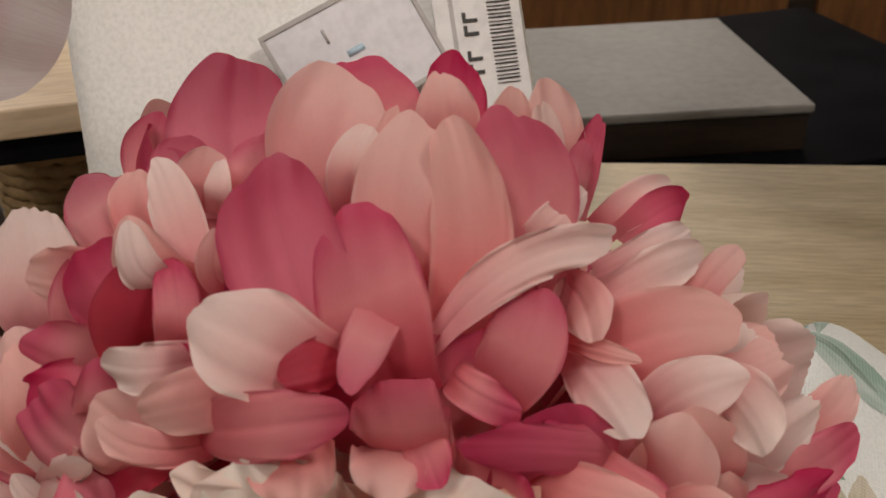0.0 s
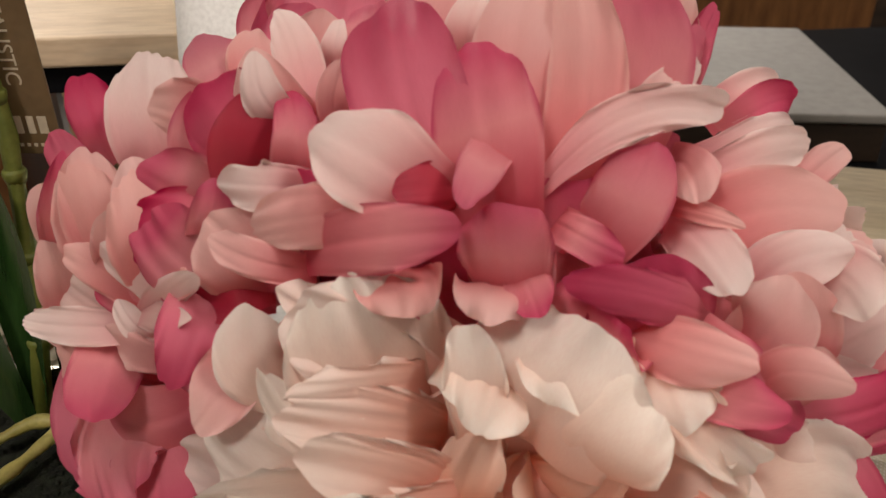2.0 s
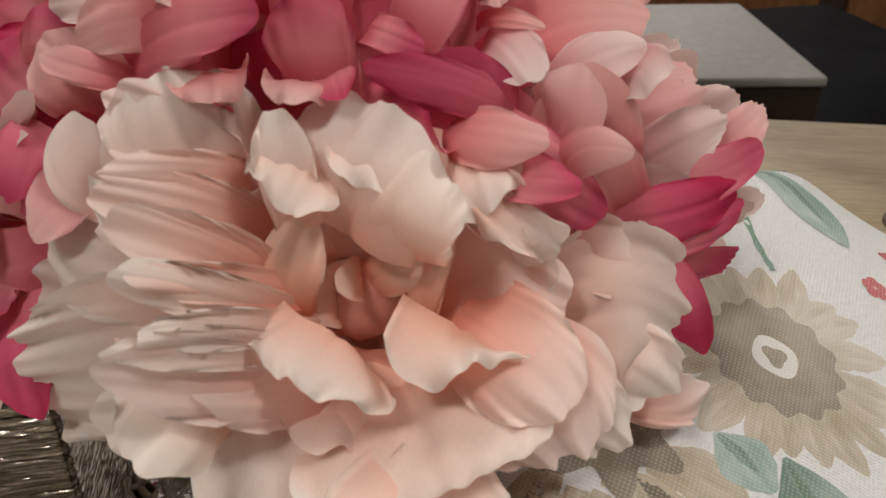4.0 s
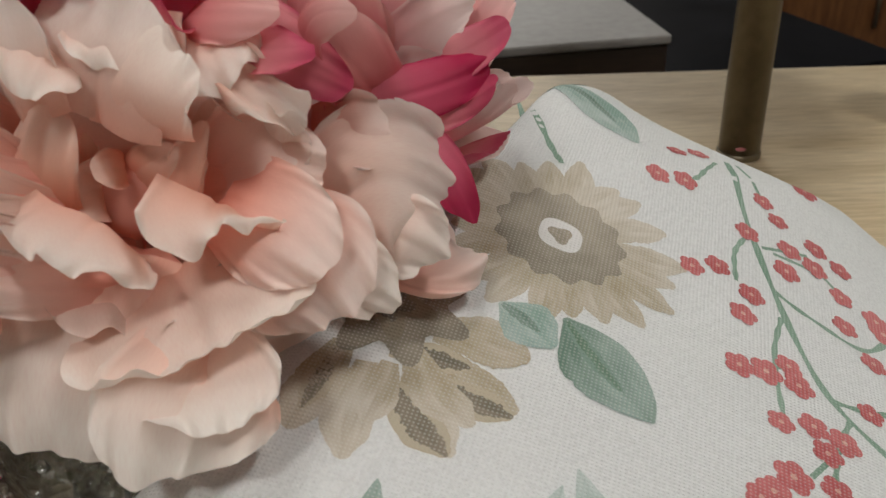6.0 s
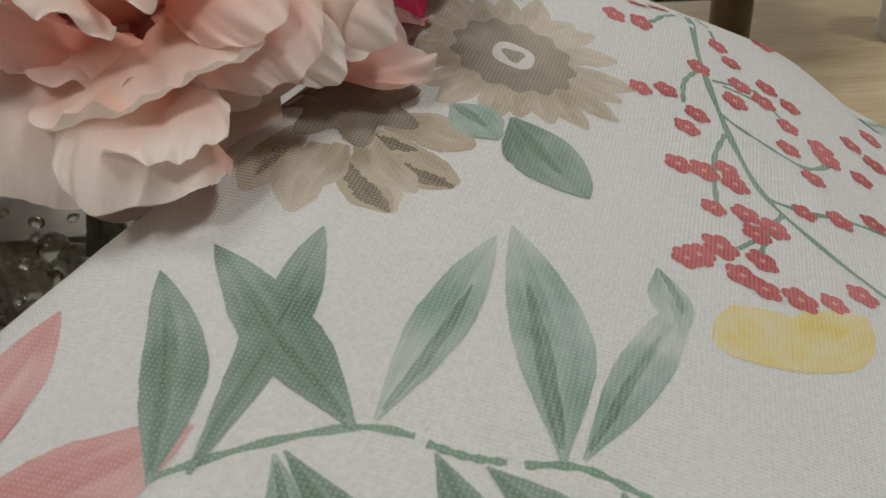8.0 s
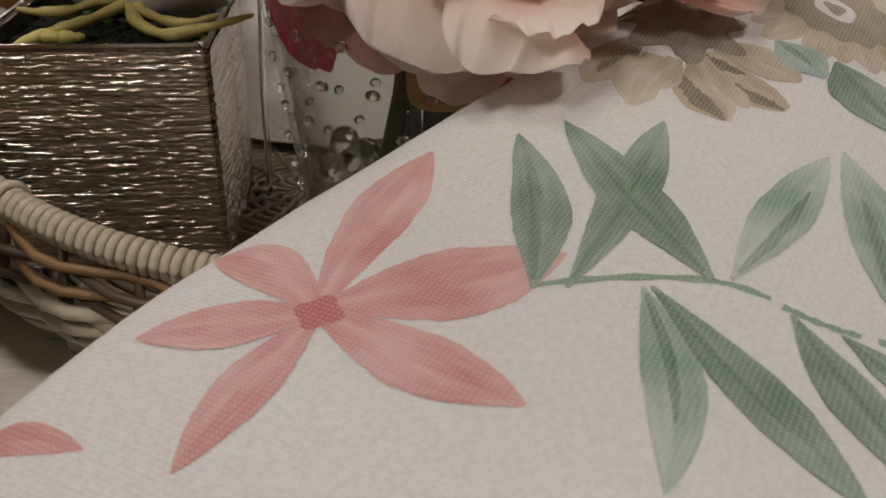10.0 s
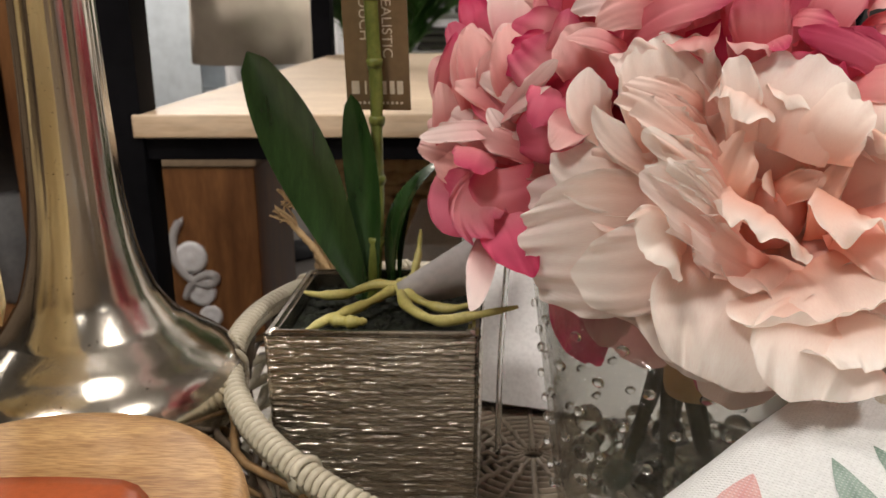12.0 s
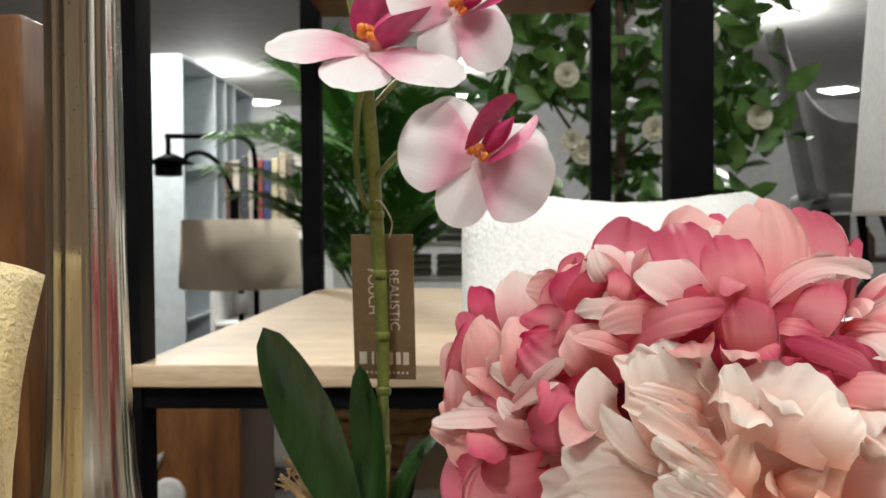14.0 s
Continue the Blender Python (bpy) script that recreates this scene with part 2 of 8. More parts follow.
M = {
    "white_wood": surf("whitewashed_board", (0.62, 0.58, 0.52), (0.74, 0.71, 0.66), 6, 0.6, bumps=(0.3, 0.001), stretch=(1, 12, 1)),
    "oak": surf("pale_oak_board", (0.60, 0.47, 0.28), (0.78, 0.66, 0.46), 4, 0.5, bumps=(0.2, 0.0006), stretch=(1.0, 9, 4)),
    "pine": surf("pale_pine_board", (0.66, 0.50, 0.34), (0.78, 0.63, 0.46), 4, 0.5, bumps=(0.2, 0.0006), stretch=(1.5, 10, 6)),
    "black": surf("black_painted_steel", (0.004, 0.004, 0.005), (0.009, 0.009, 0.011), 12, 0.5, bumps=(0.1, 0.0003)),
    "silver": surf("cast_silver_metal", (0.60, 0.55, 0.47), (0.80, 0.745, 0.65), 40, 0.17, 1.0, rough_var=0.07, bumps=(0.22, 0.0010), stretch=(1, 1, 0.10), fine=2.6),
    # The glaze's light and dark stripes also paint glints and gaps of the ridges.
    "brushed": surf("silver_glaze_painted_glints", (0.27, 0.24, 0.20), (0.78, 0.72, 0.63), 125, 0.24, 1.0, rough_var=0.08, bumps=(0.5, 0.0012), stretch=(0.22, 0.22, 5.2), fine=2.0),
    "pot_inside": surf("silver_glaze_rim", (0.28, 0.25, 0.21), (0.55, 0.50, 0.43), 60, 0.22, 1.0, bumps=(0.3, 0.0006)),
    "wicker_wrap": surf("pale_wicker_wrap", (0.44, 0.40, 0.295), (0.61, 0.56, 0.44), 40, 0.5, bumps=(0.3, 0.0004)),
    "wicker_floor": surf("weathered_wicker_floor", (0.24, 0.195, 0.14), (0.38, 0.32, 0.24), 40, 0.55, bumps=(0.3, 0.0005)),
    "wicker_brown": surf("brown_wicker", (0.15, 0.085, 0.032), (0.29, 0.175, 0.075), 40, 0.5, bumps=(0.3, 0.0005)),
    "wicker_dark": surf("dark_wicker", (0.05, 0.035, 0.022), (0.12, 0.085, 0.055), 40, 0.5, bumps=(0.3, 0.0005)),
    "leaf": surf("orchid_leaf", (0.009, 0.027, 0.006), (0.022, 0.058, 0.013), 30, 0.22, stretch=(6, 1, 1), bumps=(0.1, 0.0004)),
    "stem": surf("orchid_stem", (0.10, 0.13, 0.02), (0.22, 0.25, 0.05), 60, 0.45, bumps=(0.2, 0.0005)),
    "root": surf("air_root", (0.42, 0.38, 0.10), (0.60, 0.55, 0.20), 80, 0.45, bumps=(0.3, 0.0005)),
    "soil": surf("dark_moss", (0.008, 0.010, 0.006), (0.035, 0.045, 0.025), 200, 0.9, bumps=(1.0, 0.003)),
    "towel": surf("white_terry", (0.86, 0.86, 0.85), (0.90, 0.90, 0.89), 30, 0.95, bumps=(0.12, 0.0005), fine=16),
    "cloth": surf("white_printed_cotton", (0.68, 0.70, 0.695), (0.70, 0.72, 0.715), 14, 0.9, fine=60),
    "yellow_terry": surf("yellow_terry", (0.80, 0.62, 0.30), (0.88, 0.74, 0.45), 60, 0.95, bumps=(0.9, 0.002)),
    "lid": surf("acacia_lid", (0.36, 0.19, 0.07), (0.66, 0.43, 0.20), 14, 0.45, bumps=(0.25, 0.0005), stretch=(1.0, 5, 5), fine=6),
    "leather": surf("tan_leather", (0.28, 0.055, 0.012), (0.38, 0.08, 0.02), 60, 0.4, bumps=(0.3, 0.0004)),
    # Opaque green; its pale streaks paint the light seen through the jar.
    "green_glass": surf("green_glass_painted_refraction", (0.20, 0.29, 0.12), (0.48, 0.55, 0.34), 30, 0.10, stretch=(1, 1, 0.2)),
    "glass": glass_mat("clear_vase_glass", (0.95, 0.97, 0.96)),
    "thin_glass": thin_glass("thin_vase_glass", (0.95, 0.955, 0.94)),
    "tag": surf("bronze_card", (0.155, 0.10, 0.045), (0.19, 0.125, 0.06), 30, 0.45),
    "tag_ink": surf("pale_card_print", (0.62, 0.55, 0.42), (0.68, 0.60, 0.46), 30, 0.5),
    "paper": surf("white_card", (0.78, 0.77, 0.78), (0.84, 0.83, 0.84), 30, 0.6),
    "paper_grey": surf("grey_card", (0.42, 0.40, 0.40), (0.50, 0.48, 0.47), 30, 0.6),
    "ink": surf("dark_print", (0.02, 0.02, 0.02), (0.05, 0.05, 0.05), 50, 0.6),
    "wall": surf("white_wall_paint", (0.76, 0.76, 0.76), (0.82, 0.82, 0.82), 1.0, 0.7),
    "warm_wall": surf("warm_tan_wall", (0.36, 0.27, 0.19), (0.50, 0.39, 0.28), 1.2, 0.7),
    "ceiling": surf("ceiling_paint", (0.50, 0.49, 0.48), (0.58, 0.57, 0.56), 1.0, 0.8),
    "floor": surf("store_floor", (0.055, 0.048, 0.042), (0.10, 0.09, 0.08), 1.5, 0.4),
    "dark": surf("dark_stained_wood", (0.018, 0.012, 0.009), (0.05, 0.032, 0.022), 8, 0.5, stretch=(1, 1, 5)),
    "brown": surf("brown_wood", (0.13, 0.05, 0.018), (0.26, 0.115, 0.04), 7, 0.4, stretch=(6, 6, 1)),
    "grey_top": surf("grey_box_lid", (0.27, 0.26, 0.245), (0.33, 0.32, 0.305), 9, 0.6),
    "linen": surf("linen_lampshade", (0.50, 0.42, 0.33), (0.60, 0.52, 0.42), 10, 0.9, fine=40),
    "white_shade": surf("white_lampshade", (0.80, 0.80, 0.82), (0.83, 0.83, 0.85), 3, 0.9, fine=60),
    "brass": surf("dull_brass", (0.20, 0.17, 0.12), (0.30, 0.26, 0.19), 20, 0.35, 0.9),
    "felt": surf("grey_felt", (0.13, 0.13, 0.13), (0.20, 0.20, 0.20), 12, 0.95, bumps=(0.4, 0.002)),
    "palm": surf("palm_leaf", (0.09, 0.27, 0.045), (0.21, 0.44, 0.11), 20, 0.45),
    "ficus": surf("rose_tree_leaf", (0.055, 0.13, 0.03), (0.15, 0.28, 0.07), 20, 0.45),
    "bark": surf("bark", (0.06, 0.045, 0.03), (0.14, 0.10, 0.07), 30, 0.8),
    "rope": surf("jute_rope", (0.40, 0.26, 0.12), (0.58, 0.41, 0.22), 90, 0.8, bumps=(0.6, 0.001)),
    "orchid": None,
    "lamp": glow("lamp_diffuser", (1.0, 0.97, 0.92), 8.0),
}
M["black"].node_tree.nodes["Principled BSDF"].inputs["Specular IOR Level"].default_value = 0.03
weave_bump(M["cloth"])


def dashes(m, scale, stretch, dark, amount, low=0.42, high=0.56):
    """Short dark marks over a colour: wood grain, metal pits, painted refraction in the jar."""
    nt, b = m.node_tree, m.node_tree.nodes["Principled BSDF"]
    link = b.inputs["Base Color"].links[0]
    dark_marks = ramp(nt, noise_of(nt, scale, 3.0, stretch=stretch), dark, (1, 1, 1), low, high)
    nt.links.new(mixc(nt, link.from_socket, dark_marks, amount, "MULTIPLY"), b.inputs["Base Color"])


def sapwood(m):
    """A pale band of sapwood along the front of the lid, with wavy growth lines."""
    nt, b = m.node_tree, m.node_tree.nodes["Principled BSDF"]
    link = b.inputs["Base Color"].links[0]
    tc = nt.nodes.new("ShaderNodeTexCoord")
    sep = nt.nodes.new("ShaderNodeSeparateXYZ")
    nt.links.new(tc.outputs["Object"], sep.inputs[0])
    run = nt.nodes.new("ShaderNodeMath")
    run.operation = "MULTIPLY_ADD"
    nt.links.new(noise_of(nt, 14.0, 2.0, stretch=(0.6, 2.0, 1.0)), run.inputs[0])
    run.inputs[1].default_value = 0.30
    deep = nt.nodes.new("ShaderNodeMath")
    deep.operation = "MULTIPLY_ADD"
    nt.links.new(sep.outputs[1], deep.inputs[0])
    deep.inputs[1].default_value, deep.inputs[2].default_value = 10.0, 0.5
    nt.links.new(deep.outputs[0], run.inputs[2])
    band = ramp(nt, run.outputs[0], (1, 1, 1), (0, 0, 0), 0.32, 0.38)
    lines = ramp(nt, noise_of(nt, 30.0, 3.0, stretch=(0.5, 6.0, 3.0)), (0.60, 0.40, 0.17), (0.80, 0.60, 0.31), 0.35, 0.6)
    nt.links.new(mixc(nt, link.from_socket, lines, band), b.inputs["Base Color"])


M["towel"].node_tree.nodes["Principled BSDF"].inputs["Sheen Weight"].default_value = 0.35
sapwood(M["lid"])
dashes(M["lid"], 190, (0.7, 7.0, 7.0), (0.46, 0.33, 0.22), 0.6)
dashes(M["silver"], 620, None, (0.08, 0.06, 0.045), 0.9, 0.30, 0.325)
# dark wavy marks painted for the wicker's refraction in the jar
dashes(M["green_glass"], 70, (1.0, 1.0, 2.6), (0.40, 0.52, 0.36), 0.22)
dashes(M["oak"], 60, (0.5, 9.0, 4.0), (0.72, 0.68, 0.62), 0.6)
dashes(M["pine"], 50, (0.5, 9.0, 4.0), (0.80, 0.74, 0.68), 0.6)


# ---- mesh helpers ----
def part(name, bm, material, parent=None, label="", smooth=True):
    me = bpy.data.meshes.new(name)
    bm.to_mesh(me)
    bm.free()
    me.materials.append(material)
    if smooth:
        for p in me.polygons:
            p.use_smooth = True
    ob = new(name, me)
    ob.parent = parent
    if label:
        ob["label"] = label
    return ob


def thing(name, label, category, at=None, group="", kind=""):
    ob = new(name)
    ob.empty_display_size = 0.02
    if at is not None:
        ob.matrix_world = at
    return tagged(ob, label, category, group, kind)


def box_bm(x0, x1, y0, y1, z0, z1, bevel=0.0, bm=None):
    bm = bm or bmesh.new()
    r = bmesh.ops.create_cube(bm, size=1.0)
    for v in r["verts"]:
        v.co = Vector((x0 + (v.co.x + 0.5) * (x1 - x0), y0 + (v.co.y + 0.5) * (y1 - y0), z0 + (v.co.z + 0.5) * (z1 - z0)))
    if bevel:
        es = list({e for v in r["verts"] for e in v.link_edges})
        bmesh.ops.bevel(bm, geom=es, offset=bevel, segments=3, profile=0.6, affect="EDGES")
    return bm


def lathe(profile, seg=48, bm=None, at=(0, 0, 0)):
    """Turns (radius, height) pairs round the vertical."""
    bm = bm or bmesh.new()
    rings = []
    for r, z in profile:
        rings.append([bm.verts.new((at[0] + r * math.cos(2 * math.pi * i / seg), at[1] + r * math.sin(2 * math.pi * i / seg), at[2] + z)) for i in range(seg)])
    for a, b in zip(rings, rings[1:]):
        for i in range(seg):
            bm.faces.new((a[i], a[(i + 1) % seg], b[(i + 1) % seg], b[i]))
    for ring, flip in ((rings[0], True), (rings[-1], False)):
        if flip:
            ring = ring[::-1]
        bm.faces.new(ring)
    return bm


def tube(points, radius, seg=8, bm=None, closed=False, taper=None):
    """A round strand along points."""
    bm = bm or bmesh.new()
    pts = [Vector(p) for p in points]
    n = len(pts)
    rings, up = [], Vector((0.13, 0.21, 0.97))
    for i, p in enumerate(pts):
        a = pts[(i - 1) % n] if closed or i else pts[0]
        b = pts[(i + 1) % n] if closed or i < n - 1 else pts[-1]
        d = (b - a).normalized()
        s = d.cross(up)
        s = s.normalized() if s.length > 1e-4 else d.orthogonal().normalized()
        w = s.cross(d).normalized()
        r = radius * (taper(i / max(1, n - 1)) if taper else 1.0)
        rings.append([bm.verts.new(p + r * (math.cos(2 * math.pi * k / seg) * s + math.sin(2 * math.pi * k / seg) * w)) for k in range(seg)])
    for i in range(n if closed else n - 1):
        a, b = rings[i], rings[(i + 1) % n]
        for k in range(seg):
            bm.faces.new((a[k], a[(k + 1) % seg], b[(k + 1) % seg], b[k]))
    if not closed:
        bm.faces.new(rings[0][::-1])
        bm.faces.new(rings[-1])
    return bm


def sheet(fn, nu, nv, uvs=True, bm=None):
    """A grid of fn(u, v), u from -1 to 1 and v from 0 to 1."""
    bm = bm or bmesh.new()
    layer = bm.loops.layers.uv.verify()
    g = [[bm.verts.new(fn(-1 + 2 * i / nu, j / nv)) for i in range(nu + 1)] for j in range(nv + 1)]
    for j in range(nv):
        for i in range(nu):
            f = bm.faces.new((g[j][i], g[j][i + 1], g[j + 1][i + 1], g[j + 1][i]))
            for lp, (a, b) in zip(f.loops, ((i, j), (i + 1, j), (i + 1, j + 1), (i, j + 1))):
                lp[layer].uv = (a / nu, b / nv)
    return bm


# ---- the store round the table ----
def setting(name, bm, material, label, category):
    return tagged(part(name, bm, material, smooth=False), label, category, kind="structure")


setting("floor", box_bm(-7, 7, -4, 14, FLOOR - 0.1, FLOOR), M["floor"], "dark polished store floor", "floor")
setting("ceiling", box_bm(-7, 7, -4, 14, CEIL, CEIL + 0.1), M["ceiling"], "pale grey painted store ceiling", "ceiling")
setting("wall_north", box_bm(-7, 7, 14, 14.1, FLOOR, CEIL), M["wall"], "plain white store wall", "wall")
# South and west walls stay unseen; their tan warms what the silver mirrors.
setting("wall_south", box_bm(-7, 7, -4.1, -4, FLOOR, CEIL), M["warm_wall"], "plain unseen wall, tan for the silver's reflections", "wall")
setting("wall_west", box_bm(-7.1, -7, -4.1, 14.1, FLOOR, CEIL), M["warm_wall"], "plain unseen wall, tan for the silver's reflections", "wall")
setting("wall_east", box_bm(7, 7.1, -4.1, 14.1, FLOOR, CEIL), M["wall"], "plain white store wall", "wall")

# display table
table = thing("display_table", "pale oak display table with a cream board top", "table")
part("tabletop", box_bm(-0.9, 0.24, -0.75, 0.190, -0.04, 0.0, 0.003), M["oak"], table)
for tx in (-0.86, 0.20):
    for ty in (-0.71, 0.15):
        part("leg", box_bm(tx - 0.03, tx + 0.03, ty - 0.03, ty + 0.03, FLOOR, -0.04, 0.003), M["black"], table)
side_table = thing("side_table", "pale oak side table set at an angle", "table", pose(0.30, 0.466, -0.004, 0, 0, -19.5))
part("tabletop", box_bm(0.0, 1.0, -0.95, 0.0, -0.036, 0.0, 0.003), M["oak"], side_table)
for tx in (0.05, 0.95):
    for ty in (-0.9, -0.05):
        part("leg", box_bm(tx - 0.03, tx + 0.03, ty - 0.03, ty + 0.03, FLOOR + 0.004, -0.036, 0.003), M["black"], side_table)
runner = thing("table_runner", "cream woven runner lying on the table", "table runner")
part("panel", box_bm(-0.54, 0.08, -0.59, 0.176, 0.0, 0.002, 0.0008), M["white_wood"], runner)
for x0, x1, y0, y1 in ((-0.55, -0.54, -0.6, 0.186), (0.08, 0.09, -0.6, 0.186), (-0.54, 0.08, -0.6, -0.59), (-0.54, 0.08, 0.176, 0.186)):
    part("hem", box_bm(x0, x1, y0, y1, 0.0, 0.0026, 0.001), M["white_wood"], runner)

# shelf unit behind
shelf = thing("shelf_unit", "black steel shelf unit with pale pine boards", "shelf")
for px, py in ((-0.255, 0.33), (0.212, 0.33), (-0.254, 1.15), (0.258, 1.15)):
    part("post", box_bm(px - 0.017, px + 0.017, py - 0.017, py + 0.017, FLOOR, 2.0, 0.001), M["black"], shelf)
part("shelf_board", box_bm(-0.245, 0.258, 0.31, 1.17, 0.131, 0.15, 0.002), M["pine"], shelf)
# added black sheet that stands in for the dimness under the shelf board
part("back_panel", box_bm(-0.236, 0.258, 1.172, 1.185, FLOOR, 0.128, 0.0), M["black"], shelf)
part("rail", box_bm(-0.24, 0.196, 0.318, 0.335, 0.112, 0.129, 0.001), M["black"], shelf)
part("shelf_board", box_bm(-0.245, 0.258, 0.31, 1.17, -0.42, -0.40, 0.002), M["pine"], shelf)
part("shelf_board", box_bm(-0.236, 0.241, 0.95, 1.17, 0.64, 0.665, 0.002), M["brown"], shelf)


# ---- wicker ----
BC = (0.07, 0.03)
BR = 0.146


def rim_z(a):
    """Height of the basket's rim, a little higher towards its handle end."""
    return 0.055 + 0.022 * math.cos(a - radians(165))


def basket():
    b = thing("wicker_basket", "round grey wicker basket with a wrapped rim", "basket", pose(0, 0, 0))
    n = 96

    def ring(r, zf, wob=0.0, ph=0.0, per=24):
        return [(BC[0] + (r + wob * math.sin(per * 2 * math.pi * i / n + ph)) * math.cos(2 * math.pi * i / n),
                 BC[1] + (r + wob * math.sin(per * 2 * math.pi * i / n + ph)) * math.sin(2 * math.pi * i / n), zf(2 * math.pi * i / n)) for i in range(n)]

    part("rim_core", tube(ring(BR, rim_z), 0.0040, 10, closed=True), M["wicker_wrap"], b)
    # cane wound round the rim
    turns = 255
    me = None
    for i in range(turns):
        a = 2 * math.pi * i / turns
        if not (radians(120) < a < radians(330)):
            continue
        c = Vector((BC[0] + BR * math.cos(a), BC[1] + BR * math.sin(a), rim_z(a)))
        rad = Vector((math.cos(a), math.sin(a), 0))
        tan = Vector((-math.sin(a), math.cos(a), 0))
        if me is None:
            bm = tube([(0.0044 * math.cos(2 * math.pi * k / 14), 0.0006 * math.sin(2 * math.pi * k / 14), 0.0044 * math.sin(2 * math.pi * k / 14)) for k in range(14)], 0.0018, 6, closed=True)
            ob = part("rim_winding", bm, M["wicker_wrap"], b)
            me = ob.data
        else:
            ob = new("rim_winding", me)
            ob.parent = b
        ob.matrix_local = Matrix.Translation(c) @ Matrix((rad, tan, (0, 0, 1))).transposed().to_4x4() @ pose(0, 0, 0, 0, 0, random.uniform(-4, 4))
    for a in (152, 195, 232, 268, 305):
        a = radians(a)
        c = Vector((BC[0] + BR * math.cos(a), BC[1] + BR * math.sin(a), rim_z(a)))
        rad = Vector((math.cos(a), math.sin(a), 0))
        part("rim_knot", tube([c + 0.0064 * (math.cos(k * 0.45) * rad + math.sin(k * 0.45) * Vector((0, 0, 1))) for k in range(14)], 0.0018, 6, closed=True), M["wicker_wrap"], b)
    # woven strands of the wall
    rows = 12
    for k in range(rows):
        f = k / (rows - 1)
        r = BR + 0.006 + 0.004 * math.sin(math.pi * f) - 0.016 * (1 - f) ** 2
        mat = M["wicker_brown"] if k in (9, 11) else M["wicker_dark"] if k in (8, 10) else M["wicker_wrap"]
        part("strand", tube(ring(r, lambda a, f=f: 0.006 + f * (rim_z(a) - 0.013), 0.0036, k % 2 * math.pi, 16), 0.0018 if k > 7 else 0.0026, 6, closed=True), mat, b)
    for i in range(32):
        a = 2 * math.pi * (i + 0.5) / 32
        p = [(BC[0] + r * math.cos(a), BC[1] + r * math.sin(a), z) for r, z in ((BR - 0.012, 0.004), (BR + 0.004, 0.02), (BR + 0.006, 0.04), (BR, rim_z(a)))]
        part("stake", tube(p, 0.0022, 6), M["wicker_dark"], b)
    part("foot_braid", tube(ring(BR - 0.008, lambda a: 0.005, 0.003, 0, 60), 0.0045, 6, closed=True), M["wicker_wrap"], b)
    # woven floor
    # added dark disc: stands in for shade in the gaps of the floor
    part("floor_base", lathe([(0.136, 0.003), (0.136, 0.005), (0.13, 0.0055)], 48, at=(BC[0], BC[1], 0)), M["wicker_dark"], b)
    for k in range(26):
        r = 0.006 + k * 0.0053
        part("floor_strand", tube(ring(r, lambda a: 0.008, 0.0, 0), 0.0019, 6, closed=True), M["wicker_floor"], b)
    for i in range(16):
        a = 2 * math.pi * i / 16
        part("floor_spoke", tube([(BC[0] + r * math.cos(a), BC[1] + r * math.sin(a), 0.0095 + 0.0012 * math.sin(r * 600)) for r in np.linspace(0.005, 0.138, 30)], 0.0015, 6), M["wicker_floor"], b)
    return b


basket()


def small_basket():
    b = thing("wicker_stand", "low dark wicker basket under the silver vase", "basket")
    for k in range(9):
        r = 0.060 - 0.002 * k
        ring = [(-0.128 + (r + 0.002 * math.sin(14 * a + k * math.pi)) * math.cos(a), -0.02 + (r + 0.002 * math.sin(14 * a + k * math.pi)) * math.sin(a), 0.045 - 0.0052 * k) for a in np.linspace(0, 2 * math.pi, 72, endpoint=False)]
        part("strand", tube(ring, 0.003, 6, closed=True), M["wicker_brown"] if k % 3 == 1 else M["wicker_dark"], b)
    part("tray", lathe([(0.042, 0.001), (0.058, 0.042), (0.056, 0.043), (0.04, 0.004)], 48, at=(-0.128, -0.02, 0)), M["wicker_dark"], b)


small_basket()

# silver vase
vase = thing("silver_vase", "tall cast silver bottle vase with pitted metal", "vase", pose(-0.128, -0.02, 0.047))
prof = [(0.050, 0.0), (0.060, 0.004), (0.0645, 0.012), (0.066, 0.022), (0.0640, 0.030), (0.058, 0.037), (0.048, 0.044), (0.0370, 0.053), (0.0285, 0.066),
        (0.0227, 0.085), (0.0192, 0.11), (0.0172, 0.15), (0.0160, 0.20), (0.0153, 0.26), (0.0150, 0.33), (0.0150, 0.42), (0.0134, 0.42), (0.0134, 0.30)]
part("foot", lathe(prof[:3] + [(0.060, 0.012), (0.046, 0.002)], 72), M["silver"], vase)


def vase_body(u, v):
    """The turned body; its neck is drawn into shallow upright flutes."""
    pts = prof[1:16]
    k = min(len(pts) - 2, int(v * (len(pts) - 1)))
    s = v * (len(pts) - 1) - k
    (r0, z0), (r1, z1) = pts[k], pts[k + 1]
    rp, rn = pts[max(0, k - 1)][0], pts[min(len(pts) - 1, k + 2)][0]
    m0, m1 = (r1 - rp) / 2, (rn - r0) / 2
    r = r0 * (2 * s ** 3 - 3 * s * s + 1) + m0 * (s ** 3 - 2 * s * s + s) + r1 * (3 * s * s - 2 * s ** 3) + m1 * (s ** 3 - s * s)
    z = z0 + (z1 - z0) * s
    a = math.pi * u
    wave = 0.5 * math.sin(7 * a + 0.7) + 0.35 * math.sin(12 * a + 5 * z) + 0.2 * math.sin(19 * a + 2.0 + 6 * z) + 0.1 * math.sin(33 * a + 11 * z)
    r *= 1 + 0.05 * wave * min(1.0, max(0.0, (z - 0.06) / 0.16))
    return (r * math.sin(a), r * math.cos(a), z)


part("body", sheet(vase_body, 220, 84), M["silver"], vase)
